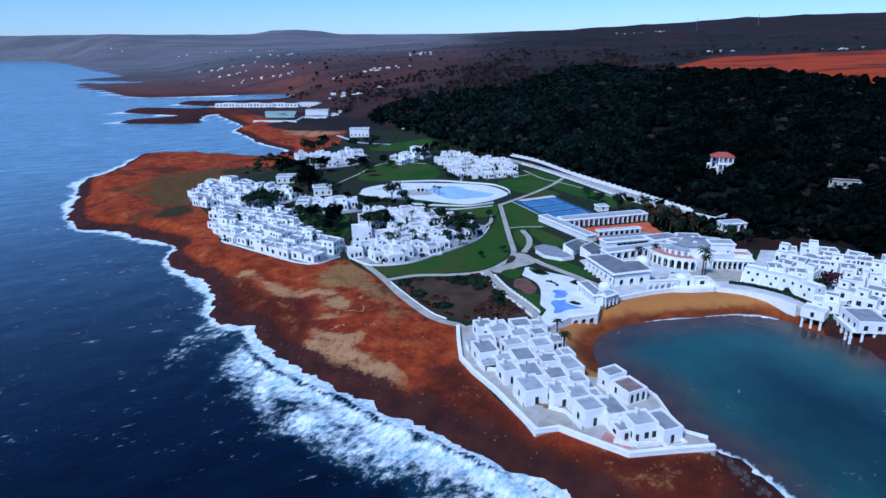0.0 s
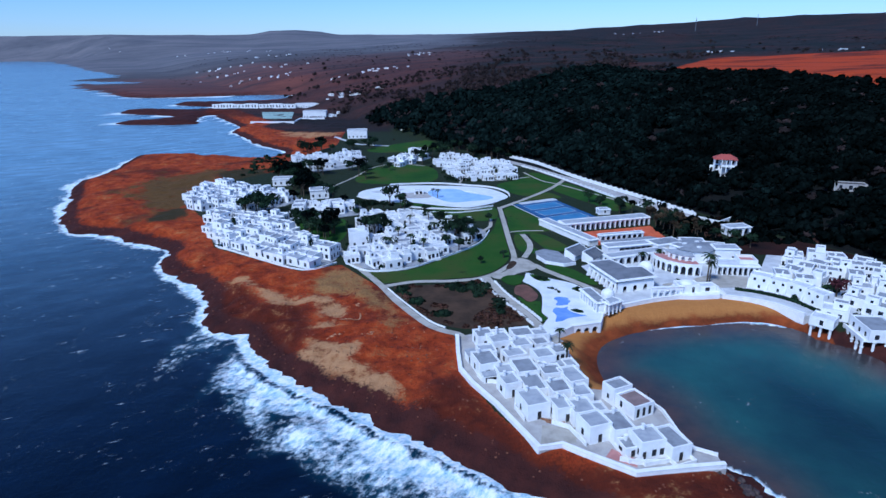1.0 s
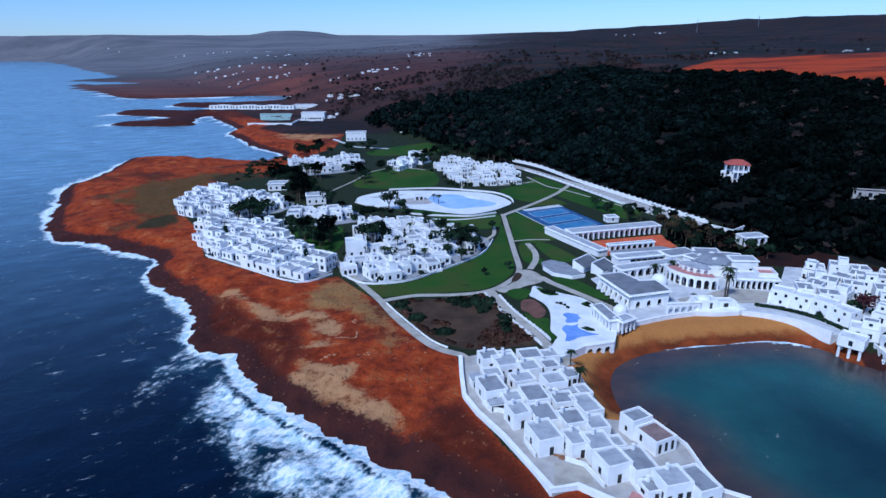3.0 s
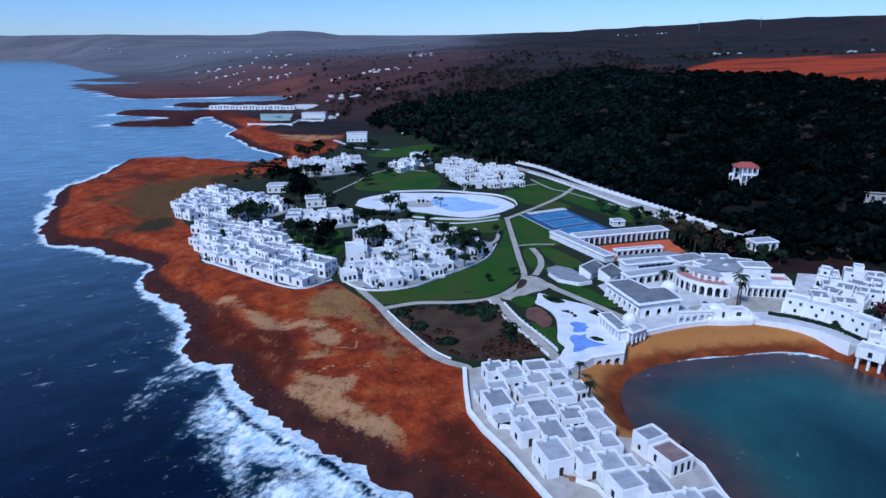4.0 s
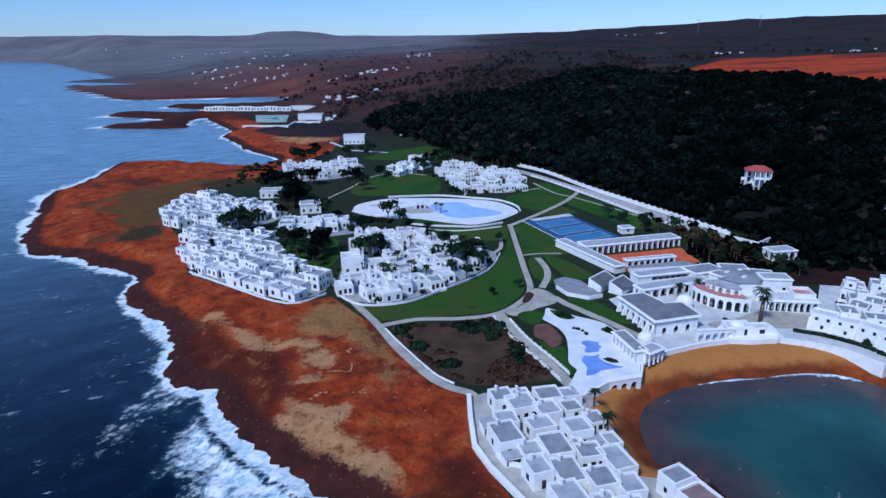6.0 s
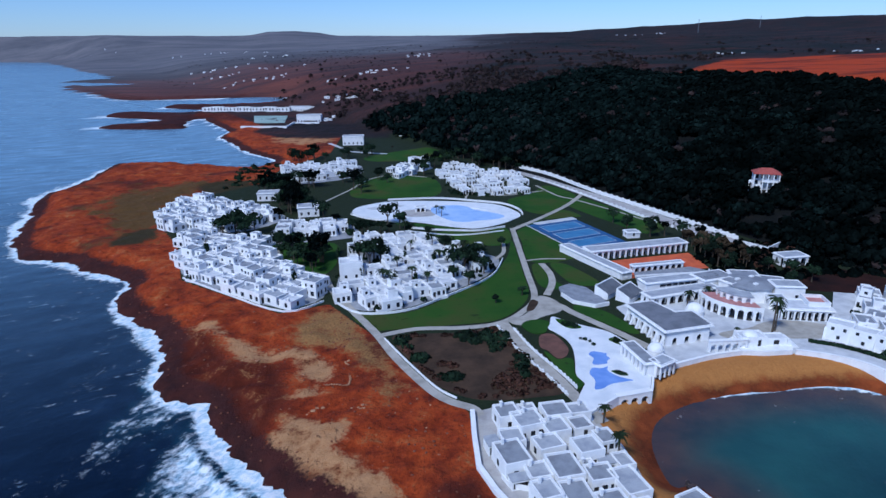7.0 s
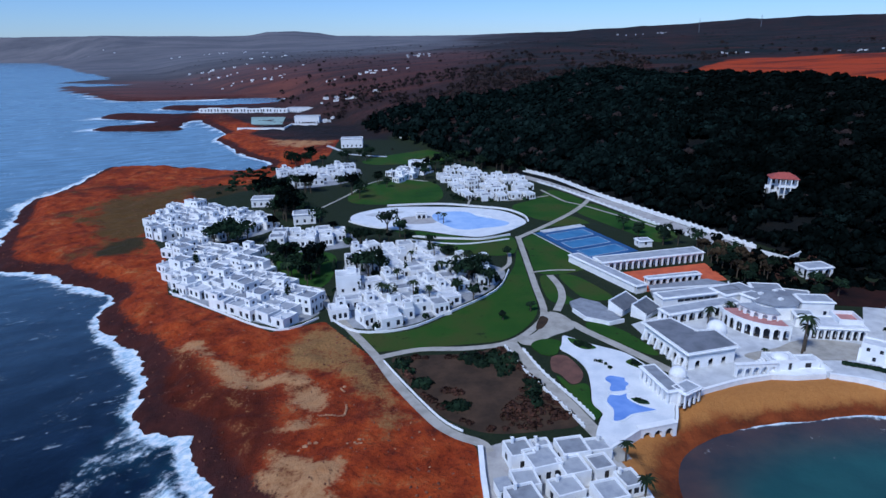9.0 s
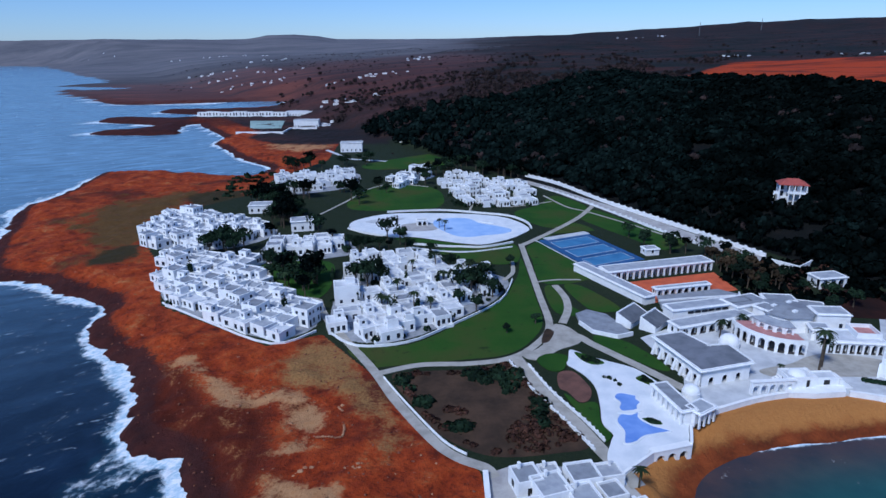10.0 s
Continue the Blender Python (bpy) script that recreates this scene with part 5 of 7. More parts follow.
arcaded("hotel_range", "low white arcaded range behind the hotel wing", 72, 228, 19, 26, 5, 3.5, (8, 0, 0, 0), gallery=1.2, roof=PALE_ROOF)
e = arcaded("hotel_range", "white range with a long strip of dark windows", 74.5, 236.8, 14, 27, 5, 4.4, (0, 0, 0, 0), roof=PALE_ROOF, windows=False)
for k in range(7):
    bm = bmesh.new()
    box(bm, -8.5 + k * 2.3, -2.53, 2.5, -6.4 + k * 2.3, -2.49, 3.4)
    part("window", bm, GLASS, e, "dark strip window")
sheet("roof_terrace", [(62.5, 241.5), (89, 246), (91, 252), (86, 256.5), (64, 251)], ROOF, "grey terrace between hotel and courtyard", "terrace", lift=0.75, depth=0.7, curved=False)
wall_along("terrace_wall", [(62.5, 241.5), (89, 246), (91, 252)], 0.4, 4.3, 5.5, "low white wall round the grey terrace", curved=False)
wall_along("terrace_wall", [(63.2, 246.5), (76, 248.5), (89, 250)], 0.4, 4.3, 5.2, "low white wall across the grey terrace", curved=False)
arcaded("pavilion", "white arcaded pavilion with pale roof terrace", 103.6, 214.8, -8, 14.5, 8, 3.9, (8, 0, 0, 0), roof=WASHED_ROOF, top_label="pale roof terrace", rim=0.7, gallery=1.4)
e = thing("roof_room", "white roof room round a rose tiled terrace", "building", (108, 216.4, 7.42), -8)
bm = bmesh.new()
for m, length in sides(6.2, 6.6):
    box(bm, 0, 0, 0, length - 0.35, 0.35, 1.5, m)
part("parapet", bm, WHITE, e)
bm = bmesh.new()
box(bm, -2.75, -2.95, 0.0, 2.75, 2.95, 0.5)
part("terrace_floor", bm, PINK, e, "rose tiled floor")
arcaded("hotel_range", "tall white block behind the pavilion", 105.5, 228, -6, 9, 6, 5.4, (0, 0, 0, 0), roof=PALE_ROOF)
arcaded("hotel_range", "low white block between hall and pavilion", 99, 221.4, -12, 5, 5, 3.6, (0, 0, 0, 0), roof=PALE_ROOF)
# stepped grey roofs between the hall and the wood
for x, y, w, d, h, a in ((86, 238, 12, 7, 4.6, 20), (98, 241.5, 9, 5, 4.0, -8), (105, 237, 8, 5, 3.6, -20), (89.5, 232, 5, 5, 5.0, 30)):
    arcaded("hotel_range", "low white hotel range with stepped grey roof", x, y, a, w, d, h, (0, 0, 0, 0), roof=ROOF, windows=False)
arcaded("court_building", "long white arcaded building beside the orange courtyard", 71.3, 274.2, 15, 42, 6.6, 3.8, (17, 0, 0, 0), roof=PALE_ROOF)
arcaded("court_arcade", "white arcade at the edge of the orange courtyard", 73.5, 255.4, 13, 20, 2.4, 2.8, (8, 0, 0, 0), roof=PALE_ROOF, gallery=0.9)
arcaded("pump_house", "small white flat-roofed hut behind the sports courts", 76, 296, 10, 5.5, 4.5, 2.8, (0, 0, 0, 0), roof=PALE_ROOF)
arcaded("pool_house", "white arcaded pool house with grey roof", 46.2, 185.8, 13, 3.8, 12, 3.7, (0, 0, 0, 6), gallery=1.0, windows=False)
arcaded("pool_pavilion", "white pool pavilion open to the beach in arches", 50.6, 181.7, 33, 5.6, 4.0, 3.6, (3, 1, 0, 0), gallery=1.2, roof=PALE_ROOF, windows=False)
arcaded("kiosk", "white flat-roofed kiosk at the edge of the wood", 124, 260, 10, 10, 6, 3.6, (3, 0, 0, 0), roof=PALE_ROOF, z=4.6)
arcaded("house", "white single house among dark trees", -96, 369, 6, 13, 8, 4.4, (0, 0, 0, 0), roof=PALE_ROOF)
arcaded("house", "white house behind the village court", -69, 336, 12, 10, 8, 5.0, (0, 0, 0, 0), roof=PALE_ROOF)
arcaded("service_block", "long low white wing beside the lawn", 52.2, 262, 116, 36, 4.4, 3.0, (0, 0, 0, 11), roof=PALE_ROOF, gallery=0.9, windows=False)
for x, y, ln in ((50.7, 233, 10.5), (56.2, 229.3, 9)):
    e = thing("shed", "white building with dark lean-to roof", "building", (x, y, 4), 46)
    bm = bmesh.new()
    prism(bm, [(-ln / 2, -2.4), (ln / 2, -2.4), (ln / 2, 2.4), (-ln / 2, 2.4)], -0.3, 1.6)
    part("wall", bm, WHITE, e)
    bm = bmesh.new()
    box(bm, -ln / 2, 2.0, 1.6, ln / 2, 2.4, 4.0)
    part("back_wall", bm, WHITE, e)
    for sx in (-1, 1):
        bm = bmesh.new()
        v = [bm.verts.new((sx * ln / 2 - (0.3 if sx > 0 else 0) + dx, yy, z)) for dx in (0, 0.3) for yy, z in ((-2.4, 1.6), (2.0, 1.6), (2.0, 3.8), (-2.4, 2.0))]
        for f in ((0, 1, 2, 3), (7, 6, 5, 4), (0, 4, 5, 1), (1, 5, 6, 2), (2, 6, 7, 3), (3, 7, 4, 0)):
            bm.faces.new([v[q] for q in f])
        part("side_wall", bm, WHITE, e)
    bm = bmesh.new()
    v = [bm.verts.new((x2, yy, z + dz)) for dz in (0, 0.14) for x2, yy, z in ((-ln / 2 + 0.31, -2.7, 1.62), (ln / 2 - 0.31, -2.7, 1.62), (ln / 2 - 0.31, 1.98, 3.5), (-ln / 2 + 0.31, 1.98, 3.5))]
    for f in ((3, 2, 1, 0), (4, 5, 6, 7), (0, 1, 5, 4), (1, 2, 6, 5), (2, 3, 7, 6), (3, 0, 4, 7)):
        bm.faces.new([v[q] for q in f])
    part("roof", bm, SLATE, e, "dark grey sloping roof")
sheet("car_terrace", [(35, 231), (37.5, 225.5), (43.5, 222), (48, 224), (46.5, 230), (44, 237), (39, 240.5), (35, 237.5)], ROOF, "grey paved terrace beside the sheds", "terrace", lift=0.8, depth=0.8, curved=False)
wall_along("terrace_wall", [(34.8, 231.5), (37.3, 225.2), (43.5, 221.6), (48.3, 223.6)], 0.4, 3.6, 5.2, "white wall round the grey terrace", curved=False)

# the crescent, its upper storey and the eight-sided hall behind
e = thing("crescent", "curved white arcade building with rose roof terrace", "building", (90, 224, 4))
for k in range(9):
    a0, a1 = radians(176 + k * 10.4), radians(176 + (k + 1) * 10.4)
    p0, p1 = np.array([math.cos(a0), math.sin(a0)]) * 13.6, np.array([math.cos(a1), math.sin(a1)]) * 13.6
    d = p1 - p0
    bm = bmesh.new()
    arcade(bm, pose(p0[0], p0[1], 0, 0, 0, math.degrees(math.atan2(d[1], d[0]))), float(np.hypot(*d)), -0.3, 4.3, 0.4, 1, 0.42, 2.4)
    part("arcade_bay", bm, WHITE, e)


def sector(bm, r0, r1, a0, a1, z0, z1, n=14):
    out = [(r1 * math.cos(a), r1 * math.sin(a)) for a in np.radians(np.linspace(a0, a1, n))]
    prism(bm, out + [(r0 * math.cos(a), r0 * math.sin(a)) for a in np.radians(np.linspace(a1, a0, n))], z0, z1)


bm = bmesh.new()
sector(bm, 8.0, 13.2, 176, 269, 3.55, 3.8)
part("roof_terrace", bm, PINK, e, "rose tiled roof terrace")
bm = bmesh.new()
sector(bm, 8.0, 11.6, 176, 269, -0.3, 3.5)
part("inner_wall", bm, WHITE, e)
# Crescent gallery floor, with the shade put into its dark colour.
bm = bmesh.new()
sector(bm, 11.65, 13.1, 176, 269, -0.3, 0.12)
part("gallery_floor", bm, SHADE_STONE, e, "gallery floor painted dark for the arcade shade")
# One added dark pane per bay makes the shade behind the arch.
for k in range(9):
    bm = bmesh.new()
    sector(bm, 11.55, 11.68, 177.5 + k * 10.4, 185 + k * 10.4, 0.13, 3.0, 4)
    part("glazed_door", bm, GLASS, e, "dark pane for the shade behind the arch")
for k in range(5):
    a0, a1 = radians(186 + k * 15), radians(186 + (k + 1) * 15)
    p0, p1 = np.array([math.cos(a0), math.sin(a0)]) * 9.0, np.array([math.cos(a1), math.sin(a1)]) * 9.0
    d = p1 - p0
    bm = bmesh.new()
    arcade(bm, pose(p0[0], p0[1], 0, 0, 0, math.degrees(math.atan2(d[1], d[0]))), float(np.hypot(*d)), 3.8, 5.7, 0.35, 1, 0.55, 4.7)
    part("upper_arcade_bay", bm, WHITE, e)
bm = bmesh.new()
sector(bm, 4.5, 9.2, 184, 263, 5.7, 5.92)
part("upper_roof", bm, PALE_ROOF, e, "pale flat roof")
bm = bmesh.new()
sector(bm, 4.5, 7.6, 184, 263, 3.8, 5.7)
part("upper_wall", bm, WHITE, e)

e = thing("hall", "eight-sided hall with low grey roof", "building", (95, 231, 4), 22.5)
bm = bmesh.new()
oct8 = [(7.5 * math.cos(a), 7.5 * math.sin(a)) for a in np.linspace(0, 2 * math.pi, 8, endpoint=False)]
prism(bm, oct8, -0.3, 4.6)
part("wall", bm, WHITE, e)
bm = bmesh.new()
rim8 = [bm.verts.new((8.0 / 7.5 * x, 8.0 / 7.5 * y, 4.6)) for x, y in oct8]
low8 = [bm.verts.new((8.0 / 7.5 * x, 8.0 / 7.5 * y, 4.4)) for x, y in oct8]
tip = bm.verts.new((0, 0, 5.7))
for k in range(8):
    bm.faces.new([rim8[k], rim8[(k + 1) % 8], tip])
    bm.faces.new([low8[k], low8[(k + 1) % 8], rim8[(k + 1) % 8], rim8[k]])
part("roof", bm, ROOF, e, "low grey eight-sided roof")
for k in range(3):
    bm = bmesh.new()
    a = 0.6 + k * 1.9
    box(bm, 3.6 * math.cos(a) - 0.7, 3.6 * math.sin(a) - 0.5, 4.9, 3.6 * math.cos(a) + 0.7, 3.6 * math.sin(a) + 0.5, 5.6)
    part("roof_vent", bm, WHITE, e)

# gate towards the beach
e = thing("beach_gate", "white arched gate screen above the beach", "gate", (66.5, 191.6, 4), 4)
bm = bmesh.new()
arcade(bm, pose(0, 0, 0), 10.5, -0.3, 3.3, 0.8, 5, 0.5, 1.7)
part("arcade", bm, WHITE, e)
bm = bmesh.new()
box(bm, -0.2, -0.2, 3.3, 10.7, 1.0, 3.5)
part("coping", bm, WHITE, e)
def dome(bm, r, h, z, seg=16, rings=6):
    rows = []
    for i in range(rings):
        a = math.pi / 2 * i / rings
        rows.append([bm.verts.new((r * math.cos(a) * math.cos(b2), r * math.cos(a) * math.sin(b2), z + h * math.sin(a))) for b2 in np.linspace(0, 2 * math.pi, seg, endpoint=False)])
    for p, q in zip(rows, rows[1:]):
        for k in range(seg):
            bm.faces.new([p[k], p[(k + 1) % seg], q[(k + 1) % seg], q[k]]).smooth = True
    t2 = bm.verts.new((0, 0, z + h))
    for k in range(seg):
        bm.faces.new([rows[-1][k], rows[-1][(k + 1) % seg], t2]).smooth = True


e = thing("gatehouse", "stepped white gatehouse on a podium above the beach", "building", (82, 192.6, 4), 2)
bm = bmesh.new()
prism(bm, [(-7.2, -1.2), (-1, -2.0), (6.4, -1.6), (8.0, 1.6), (7.6, 6.2), (-6.8, 6.2)], -3.0, 0.9)
part("podium", bm, WHITE, e)
block(e, 7.0, 4.6, 0.88, 3.7, [[(0.2, 1.0, 0.1, 2.0), (0.72, 0.9, 0.1, 2.0)], [(0.5, 0.9, 0.8, 1.8)], [], [(0.5, 0.9, 0.8, 1.8)]], -3.0, 2.9, roof=WASHED_ROOF, rim=0.3)
block(e, 5.6, 3.6, 0.88, 2.9, [[(0.5, 1.6, 0.1, 1.6)], [(0.5, 0.9, 0.7, 1.5)], [], []], 3.6, 3.2, roof=WASHED_ROOF, rim=0.3, name="side_wall")
for sx in (-1, 1):
    prof = [(6.6, -0.3), (6.6, 2.6)] + [p for k in range(6) for p in ((6.6 + (k + 1) * 0.55, 2.6 - k * 0.45), (6.6 + (k + 1) * 0.55, 2.15 - k * 0.45))][:-1] + [(9.9, -0.3)]
    bm = bmesh.new()
    near = [bm.verts.new((sx * a, 1.2, z)) for a, z in prof]
    back = [bm.verts.new((sx * a, 4.4, z)) for a, z in prof]
    for k in range(len(prof)):
        q = (k + 1) % len(prof)
        bm.faces.new([near[k], near[q], back[q], back[k]])
    bmesh.ops.triangulate(bm, faces=[bm.faces.new(near[::-1]), bm.faces.new(back)])
    bmesh.ops.recalc_face_normals(bm, faces=bm.faces)
    part("stair_wing", bm, WHITE, e, "white stepped wing wall")
bm = bmesh.new()
dome(bm, 2.1, 1.1, 3.42)
bmesh.ops.translate(bm, vec=(-3.0, 2.9, 0), verts=bm.verts)
part("dome", bm, WHITE, e, "shallow white dome")
for x, y, r, h in ((72, 216, 2.6, 1.8), (51.6, 189.4, 2.0, 2.6)):
    e = thing("domed_pavilion", "small round white pavilion under a dome", "pavilion", (x, y, 4))
    bm = bmesh.new()
    prism(bm, [(r * 1.05 * math.cos(a), r * 1.05 * math.sin(a)) for a in np.linspace(0, 2 * math.pi, 14, endpoint=False)], -0.3, h)
    part("drum", bm, WHITE, e)
    bm = bmesh.new()
    dome(bm, r, r * 0.8, h)
    part("dome", bm, WHITE, e)
# arches under the pool terrace
e = thing("terrace_arches", "white retaining wall with three arches to the beach", "wall", (36.8, 169.6, 0.6), 16)
bm = bmesh.new()
arcade(bm, pose(0, 0, 0), 9.0, -0.8, 3.75, 0.8, 3, 0.9, 1.9)
part("arcade", bm, WHITE, e)
# Added dark panel: the shade inside the arches, made as a solid.
bm = bmesh.new()
box(bm, 0.5, 0.81, -0.8, 8.5, 1.0, 3.5)
part("recess", bm, DARKWOOD, e, "dark panel in place of the shade behind the arches")
bm = bmesh.new()
box(bm, -0.1, -0.12, 3.75, 9.1, 1.5, 4.0)
part("coping", bm, WHITE, e)
wall_along("terrace_wall", [(28.2, 162.8), (32.4, 166.2), (36.8, 169.8)], 0.5, 0.6, 4.7, "white wall below the pool terrace", n=3)
wall_along("terrace_wall", [(45.4, 172.4), (46.6, 175.6), (47.6, 178.6)], 0.5, 0.8, 4.9, "white wall between pool terrace and beach", n=3)

# houses on columns over the water


def column(e, x, y, foot=-5.2, top=-0.5):
    bm = bmesh.new()
    tube(bm, [(x, y, foot), (x, y, foot + 0.9), (x, y, foot + 0.92), (x, y, top - 0.5), (x, y, top)], (0.72, 0.66, 0.40, 0.36, 0.62), 10)
    part("column", bm, WHITE, e)


def tube(bm, pts, radii, seg=7):
    rows = []
    for p, r in zip(pts, radii):
        rows.append([bm.verts.new((p[0] + r * math.cos(a), p[1] + r * math.sin(a), p[2])) for a in np.linspace(0, 2 * math.pi, seg, endpoint=False)])
    for p, q in zip(rows, rows[1:]):
        for k in range(seg):
            bm.faces.new([p[k], p[(k + 1) % seg], q[(k + 1) % seg], q[k]])
    bm.faces.new(rows[-1])


e = thing("column_house", "small white house on columns over the bay", "house", (110.6, 171.4, 4), -45)
block(e, 6.4, 5.4, -0.5, 2.4, [[(0.5, 1.0, 0.6, 2.2)], [(0.5, 0.9, 1.0, 2.0)], [], [(0.5, 0.9, 1.0, 2.0)]], framed=True, roof=WASHED_ROOF)
for x in (-2.5, 0, 2.5):
    column(e, x, -2.1)
column(e, -2.5, 1.4)
e = thing("column_house", "white house with balcony arches on columns over the bay", "house", (121, 164.6, 4), -6)
block(e, 8.4, 10.6, -0.5, 3.2, [[(0.25, 1.2, 0.8, 2.3), (0.7, 1.2, 0.8, 2.3)], [], [], [(0.2, 1.2, 0.9, 2.3), (0.5, 1.2, 0.9, 2.3), (0.8, 1.2, 0.9, 2.3)]], framed=True)
bm = bmesh.new()
arcade(bm, pose(-5.8, 5.3, 0, 0, 0, -90), 10.6, -2.0, 0.5, 0.4, 4, 0.6, -1.4, 5)
box(bm, -5.4, -5.3, -0.42, -4.22, 5.3, -0.16)
part("balcony", bm, WHITE, e)
for y in (-5.0, -2.5, 0, 2.5, 5.0):
    column(e, -5.55, y, top=-1.95)
for x in (-2.4, 0.8, 3.8):
    column(e, x, -4.9)
e = thing("column_house", "stepped white house beside the columned houses", "house", (116.6, 176.2, 4), -35)
block(e, 7.2, 6.2, -1.0, 3.0, [[(0.3, 1.0, 1.6, 3.0), (0.7, 1.0, 1.6, 3.0)], [(0.5, 1.0, 1.6, 3.0)], [], [(0.5, 1.0, 1.6, 3.0)]], framed=True, roof=WASHED_ROOF)
block(e, 4.0, 3.4, 2.5, 4.9, [[(0.5, 0.9, 0.8, 1.7)], [], [], [(0.5, 0.9, 0.8, 1.7)]], 1.2, 1.0, rim=0.3, name="upper_wall", framed=True)

# terraced houses with buttresses above the promenade hedge
for k, (x, y, a) in enumerate(((105.6, 199.6, -38), (110.2, 195.6, -46), (113.8, 190.8, -56), (116.6, 185.2, -66))):
    e = thing("terrace_house", "two-storey white terrace house with buttressed front", "house", (x, y, 4), a, "promenade terrace houses")
    block(e, 6.3, 5.0, -0.3, 5.0 - 0.4 * (k % 2), [[(0.25, 0.8, 3.3, 4.3), (0.7, 0.8, 3.3, 4.3), (0.5, 0.8, 0.9, 2.0)], [(0.5, 0.8, 3.2, 4.2)], [], [(0.5, 0.8, 3.2, 4.2)]], framed=True, roof=WASHED_ROOF)
    bm = bmesh.new()
    v = [bm.verts.new((x2, y2, z)) for x2 in (-3.5, -2.9) for y2, z in ((-2.49, -0.3), (-3.7, -0.3), (-2.49, 3.6))]
    for f in ((0, 1, 2), (5, 4, 3), (0, 3, 4, 1), (1, 4, 5, 2), (2, 5, 3, 0)):
        bm.faces.new([v[q] for q in f])
    bmesh.ops.recalc_face_normals(bm, faces=bm.faces)
    part("buttress", bm, WHITE, e)

# villa in the wood
vz = float(height(147, 330))
e = thing("villa", "pale villa with red hipped roof and two-storey loggia", "villa", (147.5, 331, vz + 2.0), -18)
block(e, 10.6, 5.0, -5.0, 6.2, [[(u, 1.3, z, z + 2.1) for u in (0.14, 0.38, 0.62, 0.86) for z in (5.6, 8.4)], [(0.5, 1.0, 6.2, 7.7)], [], [(0.5, 1.0, 6.2, 7.7), (0.5, 1.0, 8.8, 10.2)]], 0, 1.5, framed=True, roof=RED_TILE)
bm = bmesh.new()
c4 = [bm.verts.new(v) for v in ((-6, -4.5, 6.2), (6, -4.5, 6.2), (6, 4.5, 6.2), (-6, 4.5, 6.2))]
c5 = [bm.verts.new((v.co.x, v.co.y, 6.0)) for v in c4]
r2 = [bm.verts.new(v) for v in ((-2.2, 0, 8.4), (2.2, 0, 8.4))]
for f in ((c4[0], c4[1], r2[1], r2[0]), (c4[1], c4[2], r2[1]), (c4[2], c4[3], r2[0], r2[1]), (c4[3], c4[0], r2[0])):
    bm.faces.new(f)
for k in range(4):
    bm.faces.new((c5[k], c5[(k + 1) % 4], c4[(k + 1) % 4], c4[k]))
bm.faces.new(c5[::-1])
part("hipped_roof", bm, RED_TILE, e, "red clay tile roof")
for x in (-5.3, -1.6, 0.6, 2.9, 5.2):
    bm = bmesh.new()
    tube(bm, [(x, -3.9, -5.0), (x, -3.9, -4.4), (x, -3.9, -4.38), (x, -3.9, 5.4), (x, -3.9, 6.0)], (0.5, 0.5, 0.34, 0.30, 0.48), 10)
    part("column", bm, WHITE, e)
bm = bmesh.new()
box(bm, -2.0, -4.2, 2.2, 5.6, -1.02, 2.5)
box(bm, -2.0, -4.2, 2.5, 5.6, -4.0, 3.3)
part("balcony", bm, WHITE, e, "white balcony between the columns")
bm = bmesh.new()
arcade(bm, pose(-7.4, -3.2, 0), 2.0, -5.0, 3.0, 0.4, 1, 0.35, 1.2)
part("side_arch", bm, WHITE, e, "white arch beside the loggia")
e = thing("house", "long weathered stone house low among the trees", "house", (184, 283, float(height(184, 283))), -20)
block(e, 13, 6, -2.5, 3.0, [[(0.2, 1.2, 3.2, 4.8), (0.5, 1.6, 2.8, 4.8), (0.8, 1.2, 3.2, 4.8)], [], [], [(0.5, 1.0, 3.4, 4.8)]], roof=SHADE_STONE, material=TERRACE_STONE)

# masts on the far ridge
for x, y, h in ((1180, 3100, 60), (1560, 3300, 55)):
    e = thing("mast", "thin grey mast on the far ridge", "mast", (x, y, float(height(x, y))))
    bm = bmesh.new()
    bmesh.ops.create_cone(bm, cap_ends=True, segments=6, radius1=2.2, radius2=0.8, depth=h, matrix=pose(0, 0, h / 2 - 1))
    part("pole", bm, SLATE, e)

# ---- woods ----


def clump(r, n, size, spread, flat=0.75):
    """Leaf clumps of one crown: bent quads round a lumpy shell."""
    vs, fs = [], []
    for _ in range(n):
        a, e = r.uniform(0, 2 * np.pi), np.arcsin(r.uniform(-0.35, 1))
        rad = spread * (0.75 + 0.3 * r.uniform() + 0.22 * np.sin(3 * a + e * 4))
        c = np.array([rad * np.cos(a) * np.cos(e), rad * np.sin(a) * np.cos(e), flat * rad * np.sin(e)])
        nrm = c / max(np.linalg.norm(c), 1e-6) + r.normal(0, 0.35, 3)
        nrm /= np.linalg.norm(nrm)
        t1 = np.cross(nrm, r.normal(0, 1, 3))
        t1 /= np.linalg.norm(t1)
        t2 = np.cross(nrm, t1)
        s = size * r.uniform(0.6, 1.3)
        k = len(vs)
        vs += [c - t1 * s - t2 * s * 0.5, c + t1 * s * 0.7 - t2 * s * 0.8, c + t1 * s * 1.1 + t2 * s * 0.4, c - t1 * s * 0.2 + t2 * s, c + nrm * s * 0.55]
        fs += [(k, k + 1, k + 4), (k + 1, k + 2, k + 4), (k + 2, k + 3, k + 4), (k + 3, k, k + 4)]
    return np.array(vs), np.array(fs)


